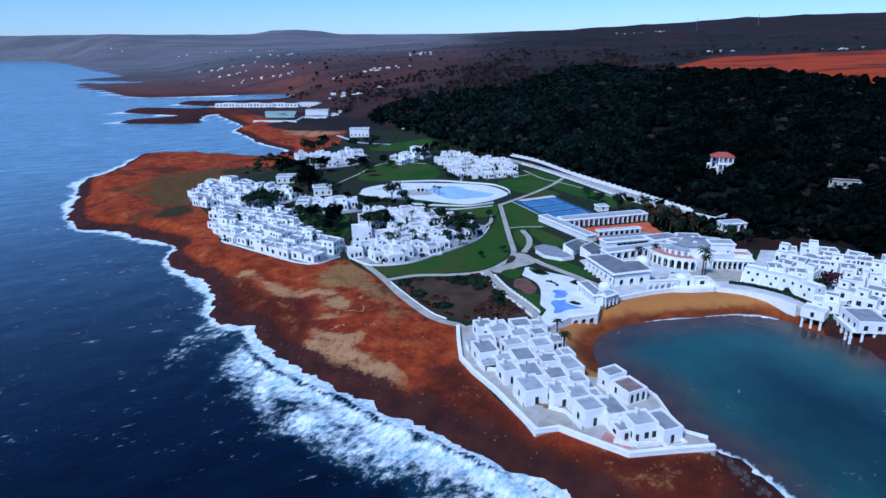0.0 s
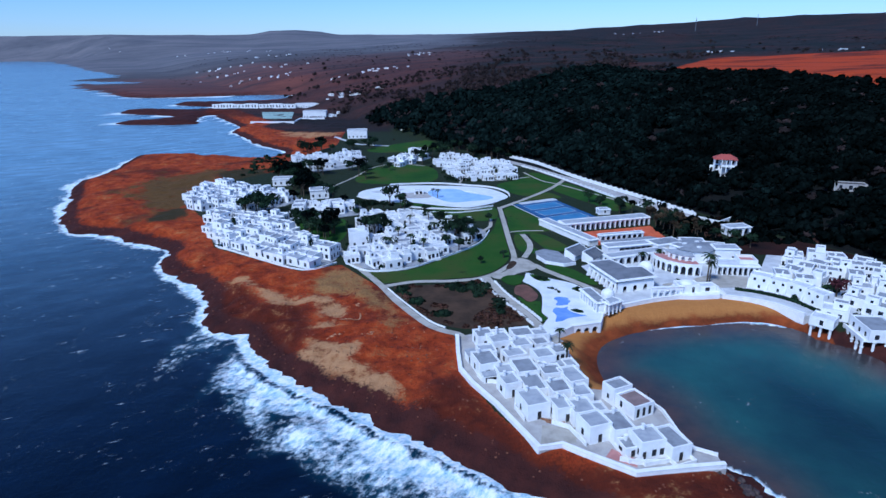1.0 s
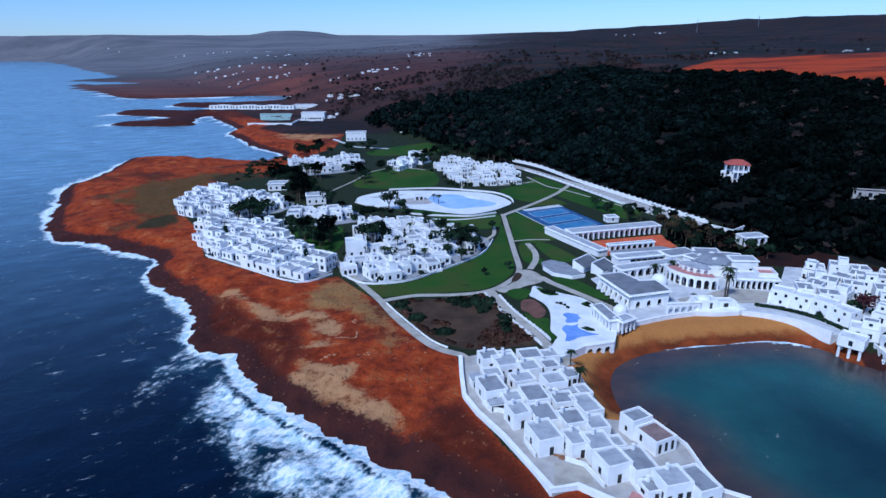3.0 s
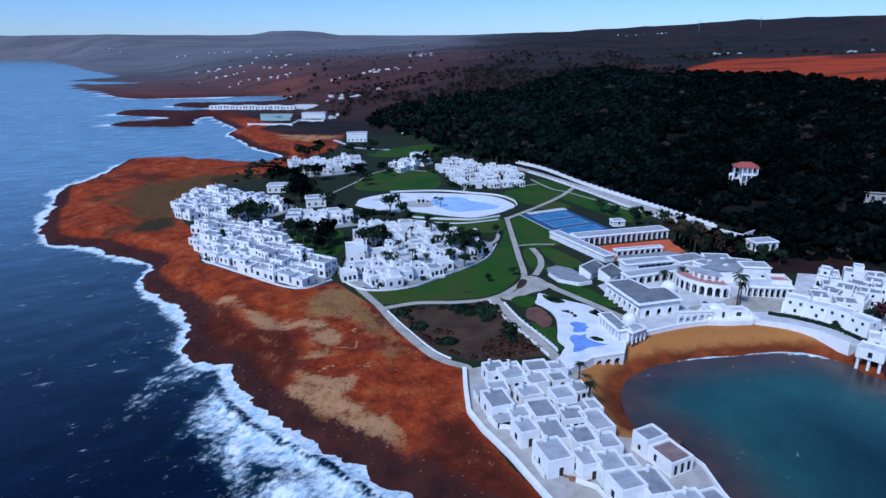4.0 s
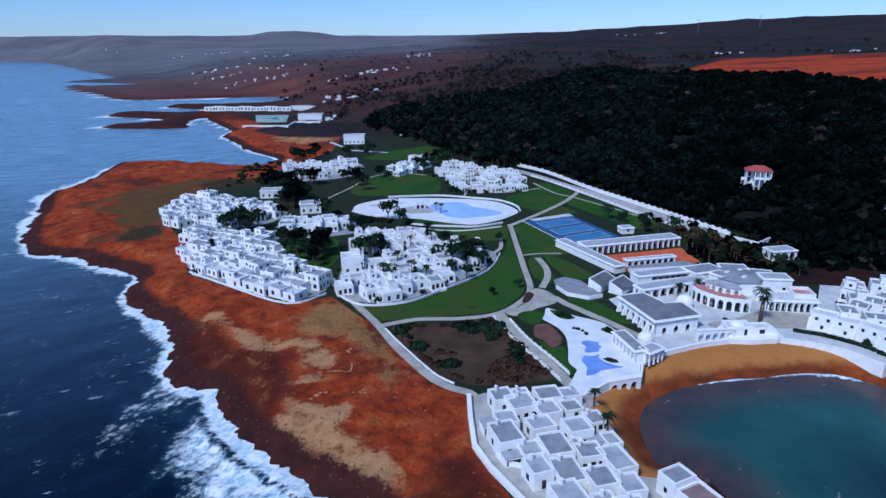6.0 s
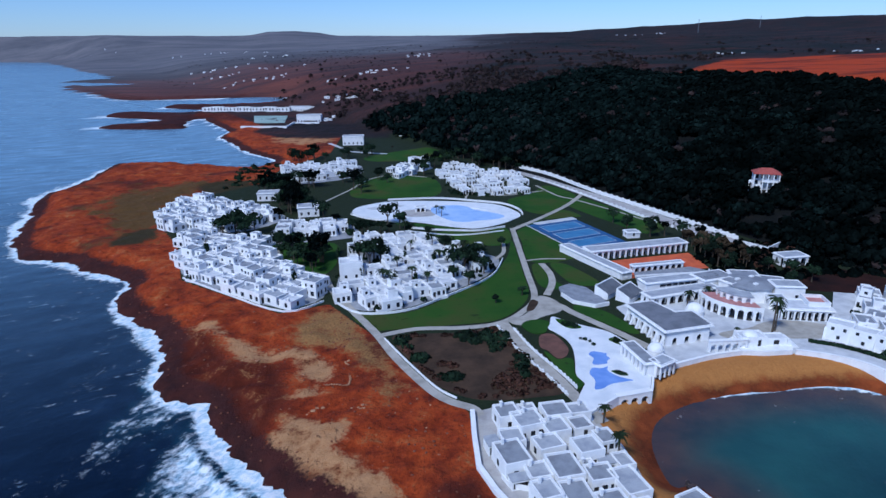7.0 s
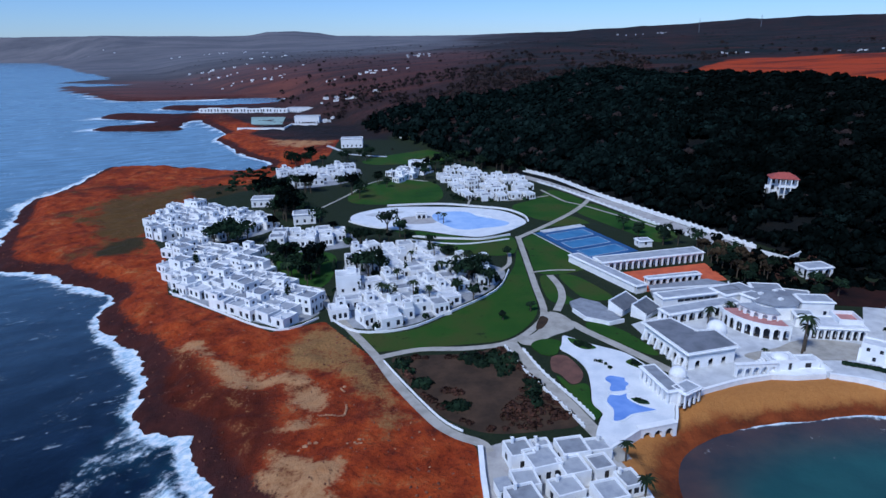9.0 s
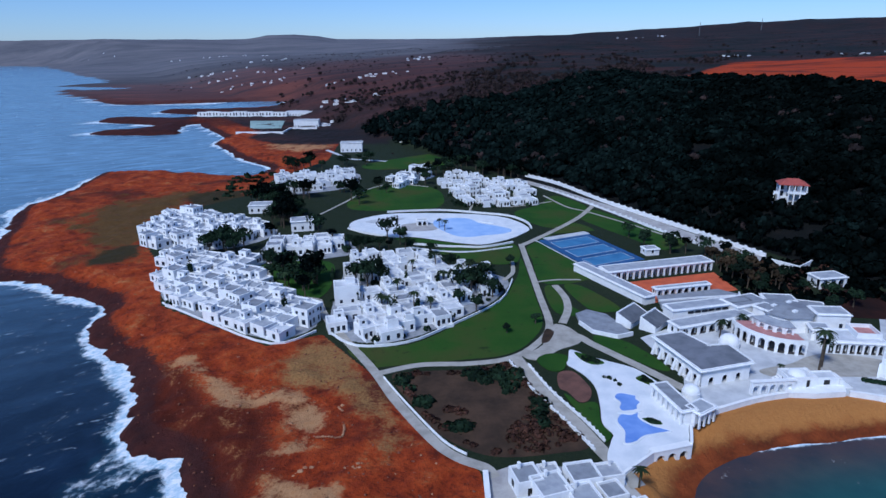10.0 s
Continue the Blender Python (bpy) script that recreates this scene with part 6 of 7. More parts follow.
def scatter_mesh(name, places, kinds, mat):
    """Joins many turned and scaled copies of a few crowns into one mesh."""
    vv, ff, base = [], [], 0
    for x, y, z, s, turn, k in places:
        v, f = kinds[k]
        c, sn = math.cos(turn), math.sin(turn)
        q = np.stack([(v[:, 0] * c - v[:, 1] * sn) * s + x, (v[:, 0] * sn + v[:, 1] * c) * s + y, v[:, 2] * s + z], -1)
        vv.append(q)
        ff.append(f + base)
        base += len(v)
    vv, ff = np.concatenate(vv), np.concatenate(ff)
    me = bpy.data.meshes.new(name)
    me.vertices.add(len(vv))
    me.vertices.foreach_set("co", vv.astype(np.float32).ravel())
    me.loops.add(ff.size)
    me.loops.foreach_set("vertex_index", ff.astype(np.int32).ravel())
    me.polygons.add(len(ff))
    me.polygons.foreach_set("loop_start", np.arange(0, ff.size, 3, dtype=np.int32))
    me.materials.append(mat)
    me.update(calc_edges=True)
    return new(name, me)


def crown_kind(r, n=32):
    v, f = clump(r, n, 1.05, 2.4)
    v[:, 2] += 4.2
    trunk = np.array([(0.25 * math.cos(a), 0.25 * math.sin(a), z) for z in (-1.0, 4.0) for a in (0, 2.1, 4.2)])
    tf = np.array([(0, 1, 4), (0, 4, 3), (1, 2, 5), (1, 5, 4), (2, 0, 3), (2, 3, 5)]) + len(v)
    return np.concatenate([v, trunk]), np.concatenate([f, tf])


rng = np.random.default_rng(11)
KINDS = [crown_kind(rng) for _ in range(6)]
px = rng.uniform(-220, 700, 90000)
py = rng.uniform(150, 950, 90000)
dist = np.hypot(px, py)
ok = (forest_mask(px, py) > rng.uniform(0.05, 0.95, px.size)) & (np.abs(np.degrees(np.arctan2(px, py))) < 46) & (rng.uniform(0, 1, px.size) < np.clip((440 / dist) ** 0.9, 0.05, 1)) & (inland(px, py) > 8)
ok &= (np.hypot(px - 147.5, py - 331) > 8.5) & (np.hypot(px - 144, py - 322) > 4) & (np.hypot(px - 184, py - 281) > 8) & (np.hypot(px - 180, py - 275) > 4)
road_at = curve_through(ROAD, 12, False)
ok &= np.min(np.hypot(px[:, None] - road_at[:, 0], py[:, None] - road_at[:, 1]), 1) > 8.5
ok &= rough(px, py, 60, 3) > -1.1
px, py = px[ok][:16500], py[ok][:16500]
pz = height(px, py)
grow = np.clip(np.hypot(px, py) / 420, 0.9, 1.5) * np.where((px > 190) & (py > 400), 0.9, 1.0)
# Bearing splits the wood between the shaded and the lit foliage copy.
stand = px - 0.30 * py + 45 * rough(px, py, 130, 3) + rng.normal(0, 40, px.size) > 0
faded = rng.uniform(0, 1, px.size) < 0.012 + 0.035 * smooth(rough(px, py, 70, 3), 0.3, 0.9) * (px < 0.25 * py)
for pick, leaf, lab in ((stand & ~faded, PINE_LEAF, "dense near-black pine wood on the hillside"), (~stand & ~faded, LIT_PINE_LEAF, "dense blue-green pine wood, the lighter copy of the hillside pines"), (faded, HEATH_LEAF, "brown fading trees scattered through the pine wood")):
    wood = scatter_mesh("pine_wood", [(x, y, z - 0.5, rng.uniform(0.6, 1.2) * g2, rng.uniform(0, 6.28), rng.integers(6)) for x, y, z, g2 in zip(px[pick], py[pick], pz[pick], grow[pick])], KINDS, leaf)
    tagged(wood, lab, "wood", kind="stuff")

# the wood thins out into single pines on the open hill
ox, oy = rng.uniform(-320, 900, 60000), rng.uniform(560, 1900, 60000)
away = -signed(ox, oy, np.array(WOOD, float))
ok = (away > 1) & (inland(ox, oy) > 15) & (np.abs(np.degrees(np.arctan2(ox, oy))) < 40) & (region(RED_FIELD, 10)(ox, oy) < 0.1)
ok &= rng.uniform(0, 1, ox.size) < np.exp(-away / 130) * smooth(rough(ox, oy, 120, 4) + 0.9 * np.exp(-away / 60), 0.1, 0.9)
ox, oy = ox[ok][:3400], oy[ok][:3400]
# Browner, paler foliage than the wood's: haze is painted into these pines.
tagged(scatter_mesh("outlying_pines", [(x, y, z - 0.5, rng.uniform(0.45, 1.0) * np.clip(math.hypot(x, y) / 800, 0.8, 1.4), rng.uniform(0, 6.28), rng.integers(6)) for x, y, z in zip(ox, oy, height(ox, oy))], KINDS, HEATH_LEAF), "single pines thinning out over the hill, paled for haze", "pines", kind="stuff")

# scattered heath bushes and far thickets
bx, by = rng.uniform(-900, 1500, 30000), rng.uniform(480, 2600, 30000)
keep = (signed(bx, by, COAST) > 25) & (forest_mask(bx, by) < 0.4) & (region(RED_FIELD, 15)(bx, by) < 0.3) & (np.abs(np.degrees(np.arctan2(bx, by))) < 42) & (rough(bx, by, 190, 4) > 0.42) & (signed(bx, by, np.array(HEADLAND_SAND, float)) < -25) & (inland(bx, by) > -60)
bx, by = bx[keep][:2200], by[keep][:2200]
bz = height(bx, by)
BUSHES = [clump(rng, 16, 0.9, 1.5, 0.6) for _ in range(4)]
far_bush = scatter_mesh("thicket", [(x, y, z, rng.uniform(0.3, 0.75) * np.clip(math.hypot(x, y) / 900, 0.8, 1.5), rng.uniform(0, 6.28), rng.integers(4)) for x, y, z in zip(bx, by, bz)], BUSHES, HEATH_LEAF)
tagged(far_bush, "dark thickets scattered over the far hills", "thicket", kind="stuff")

FINE = [clump(rng, 46, 0.42, 1.35, 0.6) for _ in range(4)]
# overgrown plot, planted strips and cape shrubs
sx, sy = rng.uniform(-20, 26, 900), rng.uniform(168, 210, 900)
inn = signed(sx, sy, np.array(SCRUB, float))
ok = (inn > 0.8) & (((rough(sx, sy, 14, 3) > 0.15) & (sy < 187) & (sx > -4)) | (inn < 1.8))
scrub = scatter_mesh("scrub", [(x, y, 4.1, rng.uniform(0.35, 0.95), rng.uniform(0, 6.28), rng.integers(4)) for x, y in zip(sx[ok][:190], sy[ok][:190])], FINE, SCRUB_LEAF)
tagged(scrub, "dry brown scrub in the overgrown plot", "scrub", kind="stuff")
thick = np.maximum.reduce([np.exp(-np.hypot((sx - a) / w, (sy - b2) / h) ** 2) for a, b2, w, h in ((6, 202, 9, 4), (12, 196, 3, 7), (-11, 189, 4, 4), (-13, 199, 3, 3), (17, 184, 3, 6), (-2, 180, 3, 2))])
ok = (inn > 0.6) & (thick + 0.25 * rough(sx, sy, 9, 2) > 0.5)
tagged(scatter_mesh("scrub", [(x, y, 4.1, rng.uniform(0.6, 1.4), rng.uniform(0, 6.28), rng.integers(4)) for x, y in zip(sx[ok], sy[ok])], FINE, GARDEN_LEAF), "dark green bushes in the overgrown plot", "scrub", kind="stuff")
cx, cy = rng.uniform(-175, -88, 700), rng.uniform(295, 480, 700)
ok = (signed(cx, cy, COAST) > 8) & (rough(cx, cy, 30, 3) > 0.05) & (signed(cx, cy, np.array(V3, float)) < -3) & (cx > -138) & ((cy > 372) | (cx > -122)) & (signed(cx, cy, np.array(V6, float)) < -2) & (np.hypot(cx + 96, cy - 369) > 9)
tagged(scatter_mesh("shrubs", [(x, y, z, rng.uniform(0.5, 1.3), rng.uniform(0, 6.28), rng.integers(4)) for x, y, z in zip(cx[ok], cy[ok], height(cx[ok], cy[ok]))], BUSHES, GARDEN_LEAF), "dark shrubs on the cape behind the village", "shrubs", kind="stuff")
for vi, (poly, n) in enumerate(((V1, 60), (V2, 80), (V3, 40), (V4, 20), (V5, 130), (V6, 60), (V8, 60))):
    p = np.array(poly, float)
    vx, vy = rng.uniform(p[:, 0].min(), p[:, 0].max(), n * 4), rng.uniform(p[:, 1].min(), p[:, 1].max(), n * 4)
    inn = signed(vx, vy, p) > 0.5
    tagged(scatter_mesh("garden_shrubs", [(x, y, 4.5, rng.uniform(0.4, 1.0), rng.uniform(0, 6.28), rng.integers(4)) for x, y in zip(vx[inn][:n], vy[inn][:n])], BUSHES, GARDEN_LEAF), "dark shrubs between the white houses", "shrubs", kind="stuff")
EDGE_WOOD = np.array([(94, 238), (128, 247), (152, 246), (178, 226), (215, 235), (150, 292), (122, 284), (104, 290), (92, 270)], float)
ex, ey = rng.uniform(92, 215, 1200), rng.uniform(226, 292, 1200)
ok = (signed(ex, ey, EDGE_WOOD) > 1) & (np.hypot(ex - 124, ey - 260) > 7.5) & (np.hypot(ex - 104, ey - 228) > 7) & (inland(ex, ey) < 14)
tagged(scatter_mesh("undergrowth", [(x, y, z, rng.uniform(0.6, 1.5), rng.uniform(0, 6.28), rng.integers(4)) for x, y, z in zip(ex[ok][:330], ey[ok][:330], height(ex[ok][:330], ey[ok][:330]))], BUSHES, PINE_LEAF), "dark undergrowth between hotel and wood", "undergrowth", kind="stuff")
ok &= rough(ex, ey, 25, 3) > 0.2
tagged(scatter_mesh("undergrowth", [(x + 1, y + 1, z, rng.uniform(0.5, 1.2), rng.uniform(0, 6.28), rng.integers(4)) for x, y, z in zip(ex[ok][:120], ey[ok][:120], height(ex[ok][:120], ey[ok][:120]))], BUSHES, SCRUB_LEAF), "brown dry undergrowth behind the hotel", "undergrowth", kind="stuff")
bedx, bedy = [], []
for poly in ([(29.8, 213.4), (33.1, 211.6), (35.9, 208.5), (36, 207), (33.2, 206.6), (30.9, 209)], [(42, 199.2), (44.3, 200.8), (46, 197.5), (45, 195.9)], [(38.4, 182.2), (41.1, 181.8), (42, 179.9), (39.6, 180.2)], [(33.2, 202.4), (37, 199), (38, 195.2), (37.2, 194.6), (36.2, 197.6), (32.8, 201.2)]):
    p = np.array(poly, float)
    for _ in range(60):
        x, y = rng.uniform(p[:, 0].min(), p[:, 0].max()), rng.uniform(p[:, 1].min(), p[:, 1].max())
        if signed(x, y, p) > 0.3:
            bedx.append(x)
            bedy.append(y)
tagged(scatter_mesh("bed_plants", [(x, y, 4.3, rng.uniform(0.25, 0.5), rng.uniform(0, 6.28), rng.integers(4)) for x, y in zip(bedx[:90], bedy[:90])], FINE, GARDEN_LEAF), "dark low plants in the pool beds", "plants", kind="stuff")
hp = curve_through(HEDGE_LINE, 16, False)
tagged(scatter_mesh("hedge", [(p[0], p[1], 4.3, 0.45, rng.uniform(0, 6.28), rng.integers(4)) for p in hp], BUSHES, GARDEN_LEAF), "dark clipped hedge along the promenade", "hedge", kind="stuff")


def mesh_part(name, v, f, mat, parent, label=""):
    me = bpy.data.meshes.new(name)
    me.from_pydata([tuple(p) for p in v], [], [tuple(int(i) for i in q) for q in f])
    me.materials.append(mat)
    me.update()
    ob = new(name, me)
    ob.parent = parent
    if label:
        ob["label"] = label
    return ob


def tree_kind(i, spread=2.6, tall=6.0, leaf=GARDEN_LEAF, label="dark green garden tree with spreading crown"):
    """A tapered trunk with limbs that carry clumps of leaves."""
    r = np.random.default_rng(300 + i)
    e = thing("tree", label, "tree", group="garden trees")
    bm = bmesh.new()
    tube(bm, [(0, 0, -0.3), (0.1, 0.05, tall * 0.3), (0.15, 0.1, tall * 0.62)], (0.28, 0.2, 0.12))
    vs, fs, base = [], [], 0
    for k in range(6):
        a = k * 1.05 + r.uniform(-0.3, 0.3)
        rad = spread * r.uniform(0.35, 0.72) if k else 0
        tip = np.array([rad * math.cos(a), rad * math.sin(a), tall * r.uniform(0.6, 0.88)])
        tube(bm, [(0.08, 0.05, tall * 0.36), tuple(tip * (0.6, 0.6, 0.8)), tuple(tip)], (0.11, 0.07, 0.03), 5)
        v, f = clump(r, 34, 0.42, spread * r.uniform(0.42, 0.6), 0.8)
        vs.append(v + tip)
        fs.append(f + base)
        base += len(v)
    part("trunk", bm, TRUNK, e)
    mesh_part("crown", np.concatenate(vs), np.concatenate(fs), leaf, e)
    return e


def palm_kind(i, tall=8.0):
    """A date palm: ringed trunk and a crown of drooping fronds."""
    r = random.Random(400 + i)
    e = thing("palm_tree", "tall palm tree with drooping fronds", "palm", group="palms")
    bm = bmesh.new()
    lean = r.uniform(-0.4, 0.4)
    n = 9
    tube(bm, [(lean * (k / n) ** 2, 0, -0.3 + (tall + 0.3) * k / n) for k in range(n + 1)], [0.24 - 0.08 * k / n + (0.03 if k % 2 else 0) for k in range(n + 1)], 8)
    part("trunk", bm, TRUNK, e)
    bm = bmesh.new()
    for k in range(20):
        a, up = k * 2.4, r.uniform(-0.25, 1.0)
        ln = r.uniform(1.9, 2.6)
        prev = None
        for j in range(6):
            u = j / 5
            x = ln * u * math.cos(0.4 * up)
            z = tall + ln * (0.75 * up * u - 0.75 * u * u)
            w = 0.30 * math.sin(math.pi * (0.12 + 0.88 * u)) + 0.02
            c, s2 = math.cos(a), math.sin(a)
            pair = [bm.verts.new((lean + x * c - w * s2, x * s2 + w * c, z - 0.12)), bm.verts.new((lean + x * c, x * s2, z)), bm.verts.new((lean + x * c + w * s2, x * s2 - w * c, z - 0.12))]
            if prev:
                bm.faces.new([prev[0], prev[1], pair[1], pair[0]])
                bm.faces.new([prev[1], prev[2], pair[2], pair[1]])
            prev = pair
    part("crown", bm, PALM_LEAF, e)
    return e


TREES = [tree_kind(0), tree_kind(1, 3.2, 7.0), tree_kind(2, 2.0, 4.5), tree_kind(3, 2.6, 9.0, PINE_LEAF, "tall dark conifer-like garden tree")]
PALMS = [palm_kind(0, 7.5), palm_kind(1, 9.0), palm_kind(2, 6.0)]
first = set()


def plant(kinds, k, x, y, z, turn, s=1.0):
    m = pose(x, y, z, 0, 0, turn) @ Matrix.Diagonal((s, s, s, 1))
    if (id(kinds), k) in first:
        ob = copy_thing(kinds[k], pose(x, y, z, 0, 0, turn))
    else:
        first.add((id(kinds), k))
        ob = kinds[k]
        ob.matrix_basis = pose(x, y, z, 0, 0, turn)
    ob.scale = (s, s, s)
    return ob


r = random.Random(77)
# single trees where they stand among the houses
for x, y, k, s in ((-31, 262, 1, 1.35), (-27, 264, 1, 1.1), (-34, 275, 0, 1.0), (4, 255, 1, 1.3), (8, 257, 0, 1.0), (9, 267, 1, 1.0), (6, 264, 0, 1.1), (-3, 277, 1, 1.0), (0, 246, 0, 0.9), (5, 240.5, 0, 0.9), (-92, 301, 1, 1.5), (-98, 299, 1, 1.3), (-86, 304, 1, 1.3), (-95, 306, 1, 1.4), (-88, 298, 0, 1.3), (-100, 304, 0, 1.2), (-35, 264, 1, 1.2), (-30, 267, 1, 1.2), (0, 257, 1, 1.1), (11, 253, 0, 1.1),
                   (-78, 317, 3, 1.0), (-82, 350, 3, 1.1), (-84, 341, 1, 1.3), (-76, 346, 3, 1.0), (-60, 326, 1, 1.3), (-44, 309, 1, 0.7), (-52, 316, 3, 0.7), (-37, 305, 1, 0.7), (-27, 302, 3, 0.6), (-31, 304, 1, 0.8),
                   (-18, 300, 1, 0.8), (-10, 298, 0, 0.8), (-58, 262, 1, 1.0), (-62, 270, 0, 1.0), (-55, 282, 0, 0.9), (22, 232, 2, 0.7), (13, 226, 2, 0.6), (-66, 282, 1, 0.9), (20, 283, 2, 0.9), (-29, 317, 1, 1.4), (-23, 311, 0, 1.3),
                   (74, 318, 1, 0.9), (79, 312, 0, 0.9), (86, 302, 1, 1.0), (84, 296, 0, 1.1), (90, 296, 3, 0.8), (76, 304, 0, 1.0), (96, 292, 1, 1.1), (101, 286, 3, 0.9), (104, 276, 1, 1.0), (99, 279, 0, 1.1),
                   (97, 264, 1, 1.1), (101, 258, 0, 1.0), (98, 252, 0, 0.9), (106, 266, 3, 0.8), (110, 262, 1, 0.9), (112, 252, 0, 0.9), (118, 248, 0, 1.0), (114, 240, 2, 1.0), (110, 234, 0, 0.9), (122, 242, 0, 1.0), (-40, 302, 0, 0.8),
                   (-57, 268, 1, 1.0), (-52, 271, 0, 1.2), (-60, 277, 1, 1.1), (-53, 277, 3, 0.7), (-49, 266, 0, 1.1), (-51, 261, 1, 0.8), (-64, 276, 0, 1.1)):
    plant(TREES, k, x, y, 4.0, r.uniform(0, 360), s)
# slender brown trees at the end of the road
CYPRESS_LEAF = leaf_material("brown_cypress", (0.030, 0.022, 0.014), (0.065, 0.045, 0.026))
SLIM = [tree_kind(20, 1.1, 7.5, CYPRESS_LEAF, "slender brown-green tree behind the courtyard"), tree_kind(21, 1.4, 6.5, CYPRESS_LEAF, "slender brown-green tree behind the courtyard")]
slim_plot = np.array([(94, 287), (104, 280), (109, 268), (109, 254), (96, 255), (95, 270)], float)
made = 0
while made < 30:
    x, y = r.uniform(93, 110), r.uniform(253, 288)
    if signed(x, y, slim_plot) > 0:
        plant(SLIM, made % 2, x, y, 4.0, r.uniform(0, 360), r.uniform(0.75, 1.15))
        made += 1


def cypress_kind(i, tall):
    """A narrow spindle of leaves on a short trunk."""
    rr = np.random.default_rng(700 + i)
    e = thing("cypress", "tall slender dark cypress among white houses", "tree", group="village cypresses")
    bm = bmesh.new()
    tube(bm, [(0, 0, -0.3), (0.02, 0.03, tall * 0.45), (0.05, 0, tall * 0.9)], (0.2, 0.13, 0.05))
    part("trunk", bm, TRUNK, e)
    v, f = clump(rr, 150, 0.34, 0.72, tall * 0.62)
    v[:, 2] += tall * 0.36
    mesh_part("crown", v, f, GARDEN_LEAF, e)
    return e


DARK_SLIM = [cypress_kind(0, 8.5), cypress_kind(1, 7.2)]
for k, (x, y) in enumerate([(-32.4, 248.8), (-20.8, 234.2), (-19.6, 235.8), (-17.8, 264.4), (-12.9, 238.2), (-54.0, 240.4), (-7.0, 260.4), (-27.5, 274.2), (-94.5, 270.8), (5.1, 260.1), (3.3, 265.5), (-10.0, 284.7), (-43.3, 265.1)]):
    plant(DARK_SLIM, k % 2, x, y, 4.0, k * 71, 0.9 + 0.1 * (k % 3))
plum = tree_kind(9, 3.0, 6.5, PLUM_LEAF, "red-leaved tree among white houses")
plum.matrix_basis = pose(126, 191, 4, 0, 0, 30)
# belts of garden trees
for poly, n in (([(-92, 392), (-70, 345), (-48, 326), (-22, 310), (-14, 300), (-40, 300), (-56, 318), (-78, 336), (-108, 388)], 66),
                ([(-73, 286), (-51, 289), (-46, 264), (-51, 252), (-60, 260), (-68, 272)], 13), ([(-60, 420), (-44, 440), (-30, 400), (-46, 360), (-60, 362)], 7), ([(-100, 400), (-56, 420), (-60, 404), (-96, 384)], 12), ([(-20, 500), (40, 480), (56, 430), (48, 425), (0, 468)], 26),
                ([(-16, 430), (4, 470), (-8, 480), (-24, 440)], 8), ([(-120, 470), (-60, 490), (-54, 520), (-110, 500)], 16)):
    p = np.array(poly, float)
    made = 0
    while made < n:
        x, y = r.uniform(p[:, 0].min(), p[:, 0].max()), r.uniform(p[:, 1].min(), p[:, 1].max())
        if signed(x, y, p) > 0 and all(signed(x, y, np.array(v, float)) < -0.5 for v in (V3, V4, V5, V6)) and float(signed(x, y, ROUND)) < -24 and math.hypot(x + 69, y - 336) > 8 and math.hypot(x + 96, y - 369) > 9:
            plant(TREES, r.choice((0, 1, 1, 3)), x, y, 4.0, r.uniform(0, 360), r.uniform(0.85, 1.35))
            made += 1
for x, y, k, s in ((89, 203, 1, 1.2), (90.5, 204.5, 0, 1.0), (30.6, 147, 0, 0.85), (31, 160, 2, 0.75), (-22, 238, 0, 0.9), (-24, 241, 2, 1.0), (-14, 238, 1, 0.9), (-9, 238.5, 0, 0.8),
                   (-58, 258, 1, 0.8), (-20, 252, 0, 0.9), (-5, 262, 2, 1.0), (10, 266, 0, 0.9), (4, 273, 2, 1.0), (-16, 270, 1, 0.8), (-8, 279, 0, 0.9), (0, 268, 2, 1.0), 
                   (72, 221.7, 2, 0.9), (80, 226, 2, 0.8), (-20, 296, 0, 1.0), (-4.5, 331, 2, 0.8), (-7, 336, 2, 0.7), (78.3, 201.3, 2, 0.45)):
    plant(PALMS, k, x, y, 4.0, r.uniform(0, 360), s)

# ---- rocks ----


def boulder(i):
    rr = np.random.default_rng(500 + i)
    bm = bmesh.new()
    bmesh.ops.create_icosphere(bm, subdivisions=2, radius=1.0)
    for v in bm.verts:
        v.co *= 0.75 + 0.5 * noise.noise(v.co * 1.3 + Vector((i * 3.1, 0, 0)))
        v.co.z *= 0.7
    return bm


ROCK = plain("dark_wet_rock", (0.075, 0.05, 0.045), (0.03, 0.024, 0.024), 0.7, 0.6, 0.08)
rocks = []
for k in range(4):
    ob = part("boulder", boulder(k), ROCK, None)
    rocks.append(tagged(ob, "dark wet boulder at the end of the spit", "boulder", group="breakwater boulders"))
for k in range(46):
    u = r.random()
    x, y = (52 + 9 * u + r.uniform(-2, 2), 112 - 20 * u + r.uniform(-1.5, 1.5)) if k < 34 else (47 + r.uniform(-3, 2), 141 + r.uniform(-4, 5))
    s = r.uniform(0.5, 1.3)
    z = max(float(height(x, y)), -0.4) + 0.1
    ob = rocks[k] if k < 4 else copy_thing(rocks[k % 4], pose(0, 0, 0))
    ob.matrix_basis = pose(x, y, z, 0, 0, r.uniform(0, 360)) @ Matrix.Diagonal((s, s, s, 1))

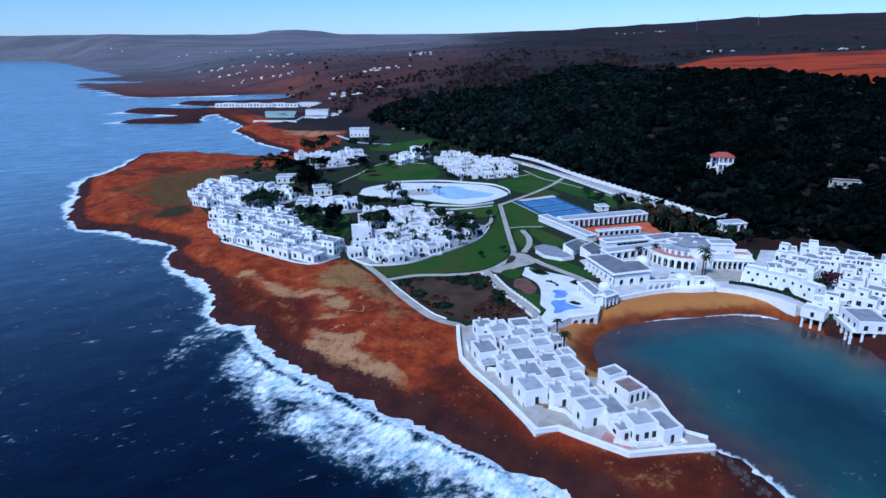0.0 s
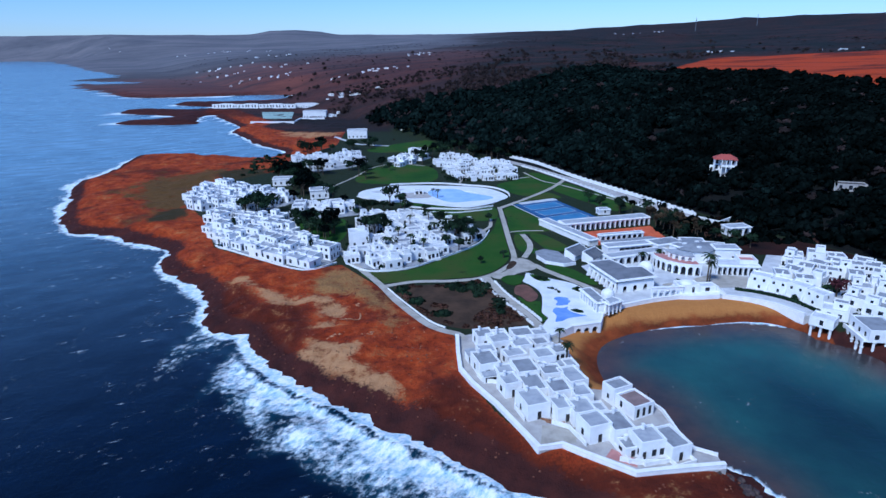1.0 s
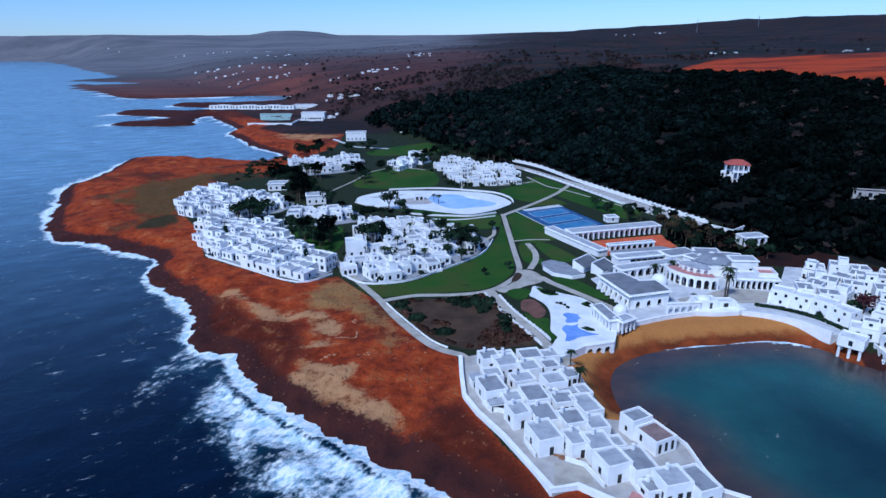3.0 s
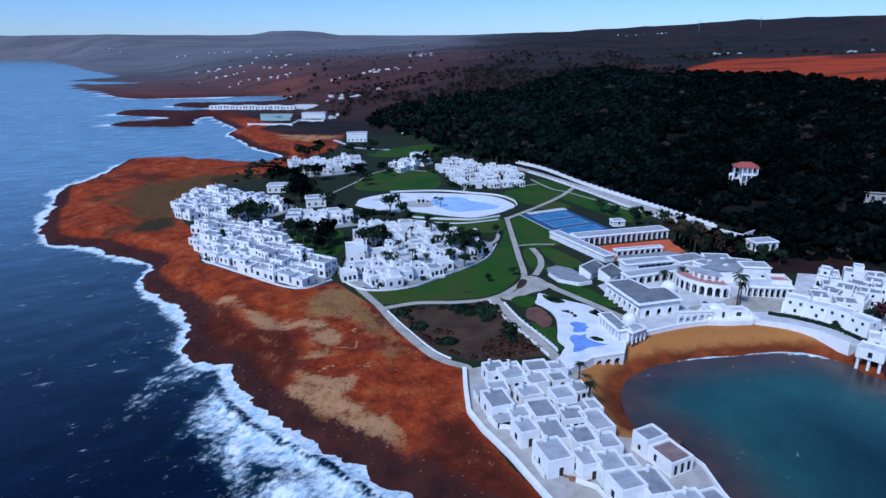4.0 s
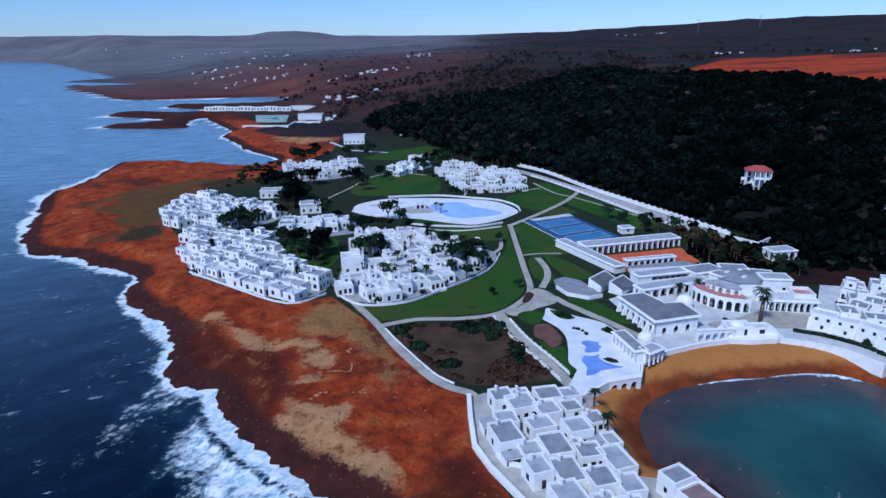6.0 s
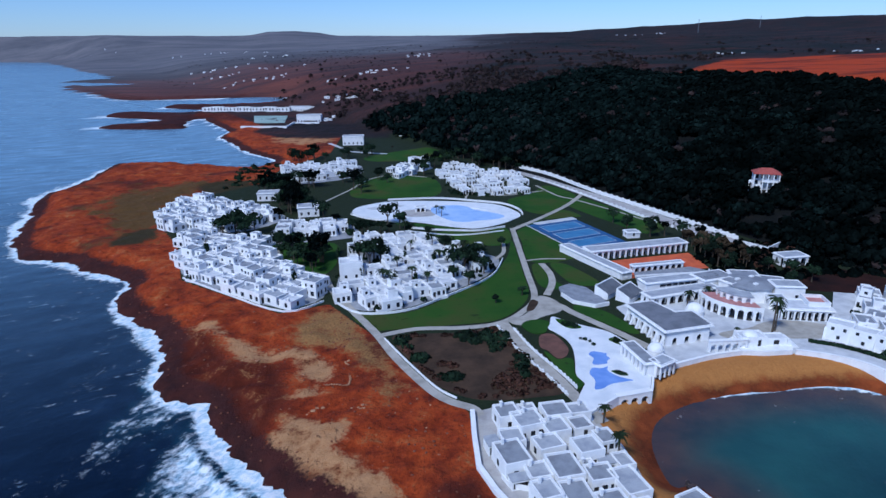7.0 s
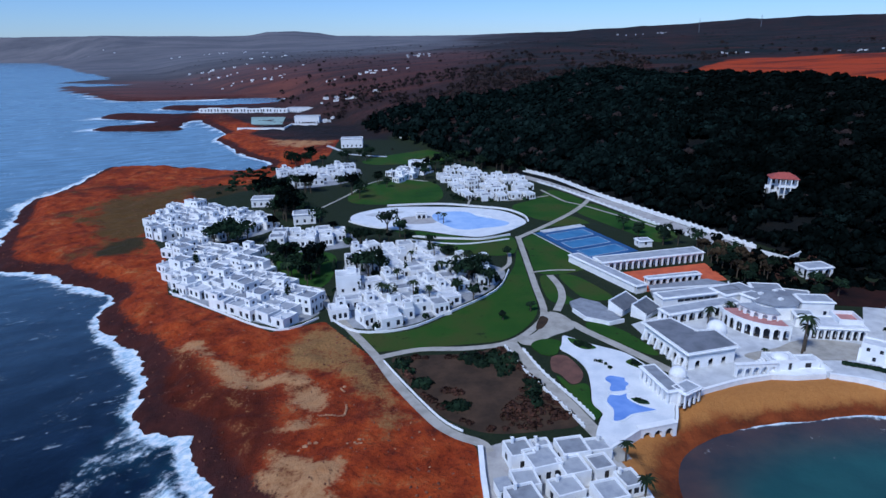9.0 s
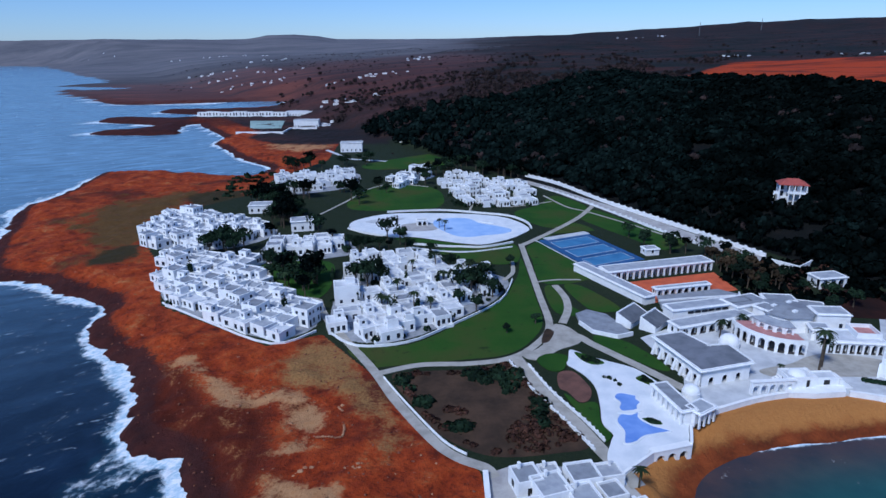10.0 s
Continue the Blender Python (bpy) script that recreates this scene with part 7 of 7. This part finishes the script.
# loose stones strewn over the bare rock
STONE = plain("loose_stone", (0.22, 0.085, 0.045), (0.09, 0.028, 0.015), 0.8, 0.9, 0.05)
qx, qy = rng.uniform(-190, 60, 16000), rng.uniform(92, 440, 16000)
qs = signed(qx, qy, COAST)
ok = (signed(qx, qy, INNER) < -1.5) & (qs > 1.5) & ((rough(qx, qy, 24, 4) > 0.15) | (qs < 7))
qx, qy = qx[ok][:900], qy[ok][:900]
STONES = []
for k in range(4):
    v = np.array([(1, 0, 0), (-0.9, 0.1, 0), (0.1, 0.95, 0), (0, -1.05, 0), (0.1, 0, 0.75), (0, 0, -0.6), (0.6, 0.6, 0.45), (-0.55, -0.6, 0.4)]) * rng.uniform(0.75, 1.2, (8, 1))
    STONES.append((v, np.array([(4, 6, 2), (4, 0, 6), (6, 0, 2), (4, 2, 1), (4, 1, 7), (4, 7, 3), (7, 1, 3), (4, 3, 0), (5, 2, 0), (5, 1, 2), (5, 3, 1), (5, 0, 3)])))
stones = scatter_mesh("loose_stones", [(x, y, z, rng.uniform(0.12, 0.5) ** 1.3, rng.uniform(0, 6.28), rng.integers(4)) for x, y, z in zip(qx, qy, height(qx, qy))], STONES, STONE)
tagged(stones, "loose pale and brown stones strewn over the rock", "stones", kind="stuff")

# ---- far houses ----


def far_house(i):
    rr = random.Random(600 + i)
    w, d, h = rr.uniform(6, 11), rr.uniform(5, 7), rr.uniform(2.6, 4.2)
    e = thing("far_house", "small pale house on the far hills", "house", group="far hill houses")
    block(e, w, d, -3.0, h, [[(0.3, 1.4, 4.2, 6.0), (0.7, 1.4, 4.2, 6.0)], [(0.5, 1.4, 4.2, 6.0)], [], [(0.5, 1.4, 4.2, 6.0)]], roof=PALE_ROOF)
    return e


FAR = [far_house(i) for i in range(4)]
spots = []
for cx, cy, rx, ry, n in ((-355, 1268, 70, 40, 12), (-1000, 3050, 220, 150, 14), (-556, 2080, 90, 80, 7), (-572, 1708, 60, 60, 6), (-150, 1085, 50, 22, 12), (-95, 1108, 36, 18, 6), (-58, 1460, 26, 90, 10), (-156, 858, 26, 20, 8),
                          (-108, 850, 30, 15, 7), (-1850, 3580, 180, 100, 6), (-672, 1734, 60, 50, 4), (-500, 1470, 60, 40, 6), (-358, 1485, 70, 50, 6), (945, 3120, 120, 100, 8), (470, 1115, 26, 10, 5), (705, 1160, 44, 16, 6), (-32, 606, 10, 6, 2), (-135, 745, 16, 25, 6)):
    for _ in range(n):
        spots.append((cx + r.uniform(-1, 1) * rx, cy + r.uniform(-1, 1) * ry))
for k, (x, y) in enumerate(spots):
    m = pose(x, y, float(height(x, y)), 0, 0, r.uniform(-25, 25))
    ob = copy_thing(FAR[k % 4], m) if k >= 4 else FAR[k]
    ob.matrix_basis = m
    fit = r.uniform(0.38, 0.66) * (1.0 if y < 1600 else 1.35)
    ob.scale = (fit, fit, fit)
for k in range(13):
    ob = copy_thing(FAR[k % 4], pose(-303 + k * 8.4, 850 - k * 0.8, 3.6, 0, 0, r.uniform(-6, 6)))
    ob.scale = (1.15, 1.2, 1.6)
    tagged(ob, "small white chalet in a row on the far headland", "house", "far chalets")
arcaded("far_hotel", "pale building block on the far headland", -150, 735, 2, 26, 12, 8, (0, 0, 0, 0), roof=PALE_ROOF, z=3.0)
arcaded("far_hotel", "long pale low building on the far headland", -176, 848, 1, 44, 12, 6, (0, 0, 0, 0), roof=PALE_ROOF, z=3.6)
sheet("sports_pitch", [(-226, 786), (-186, 784), (-173, 716), (-206, 718)], plain("pale_green_pitch", (0.34, 0.46, 0.42), (0.24, 0.34, 0.32), 0.05, 0.9), "pale green sports pitch behind the long wall", "pitch", lift=0.6, depth=1.5, curved=False)
arcaded("house", "white block beyond the green field", -78, 561, 4, 17, 10, 7.5, (0, 0, 0, 0), roof=PALE_ROOF)
wall_along("far_wall", [(-209, 681), (-162, 678), (-162, 712), (-135, 711)], 1.5, 2.5, 5.5, "long pale wall on the far headland", curved=False)

# low ruined walls and tumbled slabs on the bare rock
RUIN = plain("ruin_stone", (0.46, 0.25, 0.13), (0.24, 0.10, 0.05), 0.7, 0.95, 0.06)
for pts in ([(-29.2, 188.4), (-28, 186.4)], [(-27, 181.6), (-26.6, 179.4), (-27.2, 176.4), (-31.9, 176.2)]):
    p = curve_through(pts, 9, False)
    e = thing("ruined_wall", "low ruined wall of pale brown stones", "wall")
    for k, q in enumerate(p):
        bm = boulder(20 + k)
        bmesh.ops.transform(bm, matrix=pose(q[0], q[1], float(height(q[0], q[1])) + 0.2, 0, 0, k * 67) @ Matrix.Diagonal((0.36 + 0.12 * math.sin(k * 2.7), 0.34, 0.32 + 0.1 * math.sin(k * 1.9), 1)), verts=bm.verts)
        part("stone", bm, RUIN, e)
slabs = []
for k in range(26):
    bx2, by2, sp = ((-33, 166.4, 2.6), (-22.4, 166.9, 2.0), (-12, 168, 9), (-40, 178, 14))[k % 4]
    x, y = bx2 + r.gauss(0, 0.6) * sp, by2 + r.gauss(0, 0.6) * sp
    sc = 0.22 + 0.5 * r.random() ** 2
    if k < 4:
        ob = tagged(part("slab", boulder(40 + k), RUIN, None), "pale tumbled slab lying on the bare red rock", "slab", group="rock slabs")
        slabs.append(ob)
    else:
        ob = copy_thing(slabs[k % 4], pose(0, 0, 0))
    ob.matrix_basis = pose(x, y, float(height(x, y)) + 0.1, 0, 0, r.uniform(0, 360)) @ Matrix.Diagonal((sc * 1.3, sc, sc * 0.55, 1))

# sawn beams left on the sandy yard by the sea wall
BEAM = plain("weathered_beam", (0.30, 0.15, 0.08), (0.17, 0.08, 0.05), 1.2, 0.85, 0.02)
for k, (x, y, ln, a) in enumerate(((22.6, 122.4, 4.6, -24), (23.8, 122.2, 3.6, -16), (24.2, 121.3, 3.2, -30), (23.2, 121.5, 3.8, -22))):
    bm = bmesh.new()
    box(bm, -ln / 2, -0.22, 0, ln / 2, 0.22, 0.34)
    bmesh.ops.bevel(bm, geom=bm.edges[:], offset=0.05, segments=1, affect="EDGES")
    ob = tagged(part("timber_beam", bm, BEAM, None), "brown weathered timber beam lying on the sandy yard", "beam", group="timber beams")
    ob.matrix_basis = pose(x, y, 4.08, 0, 0, a)
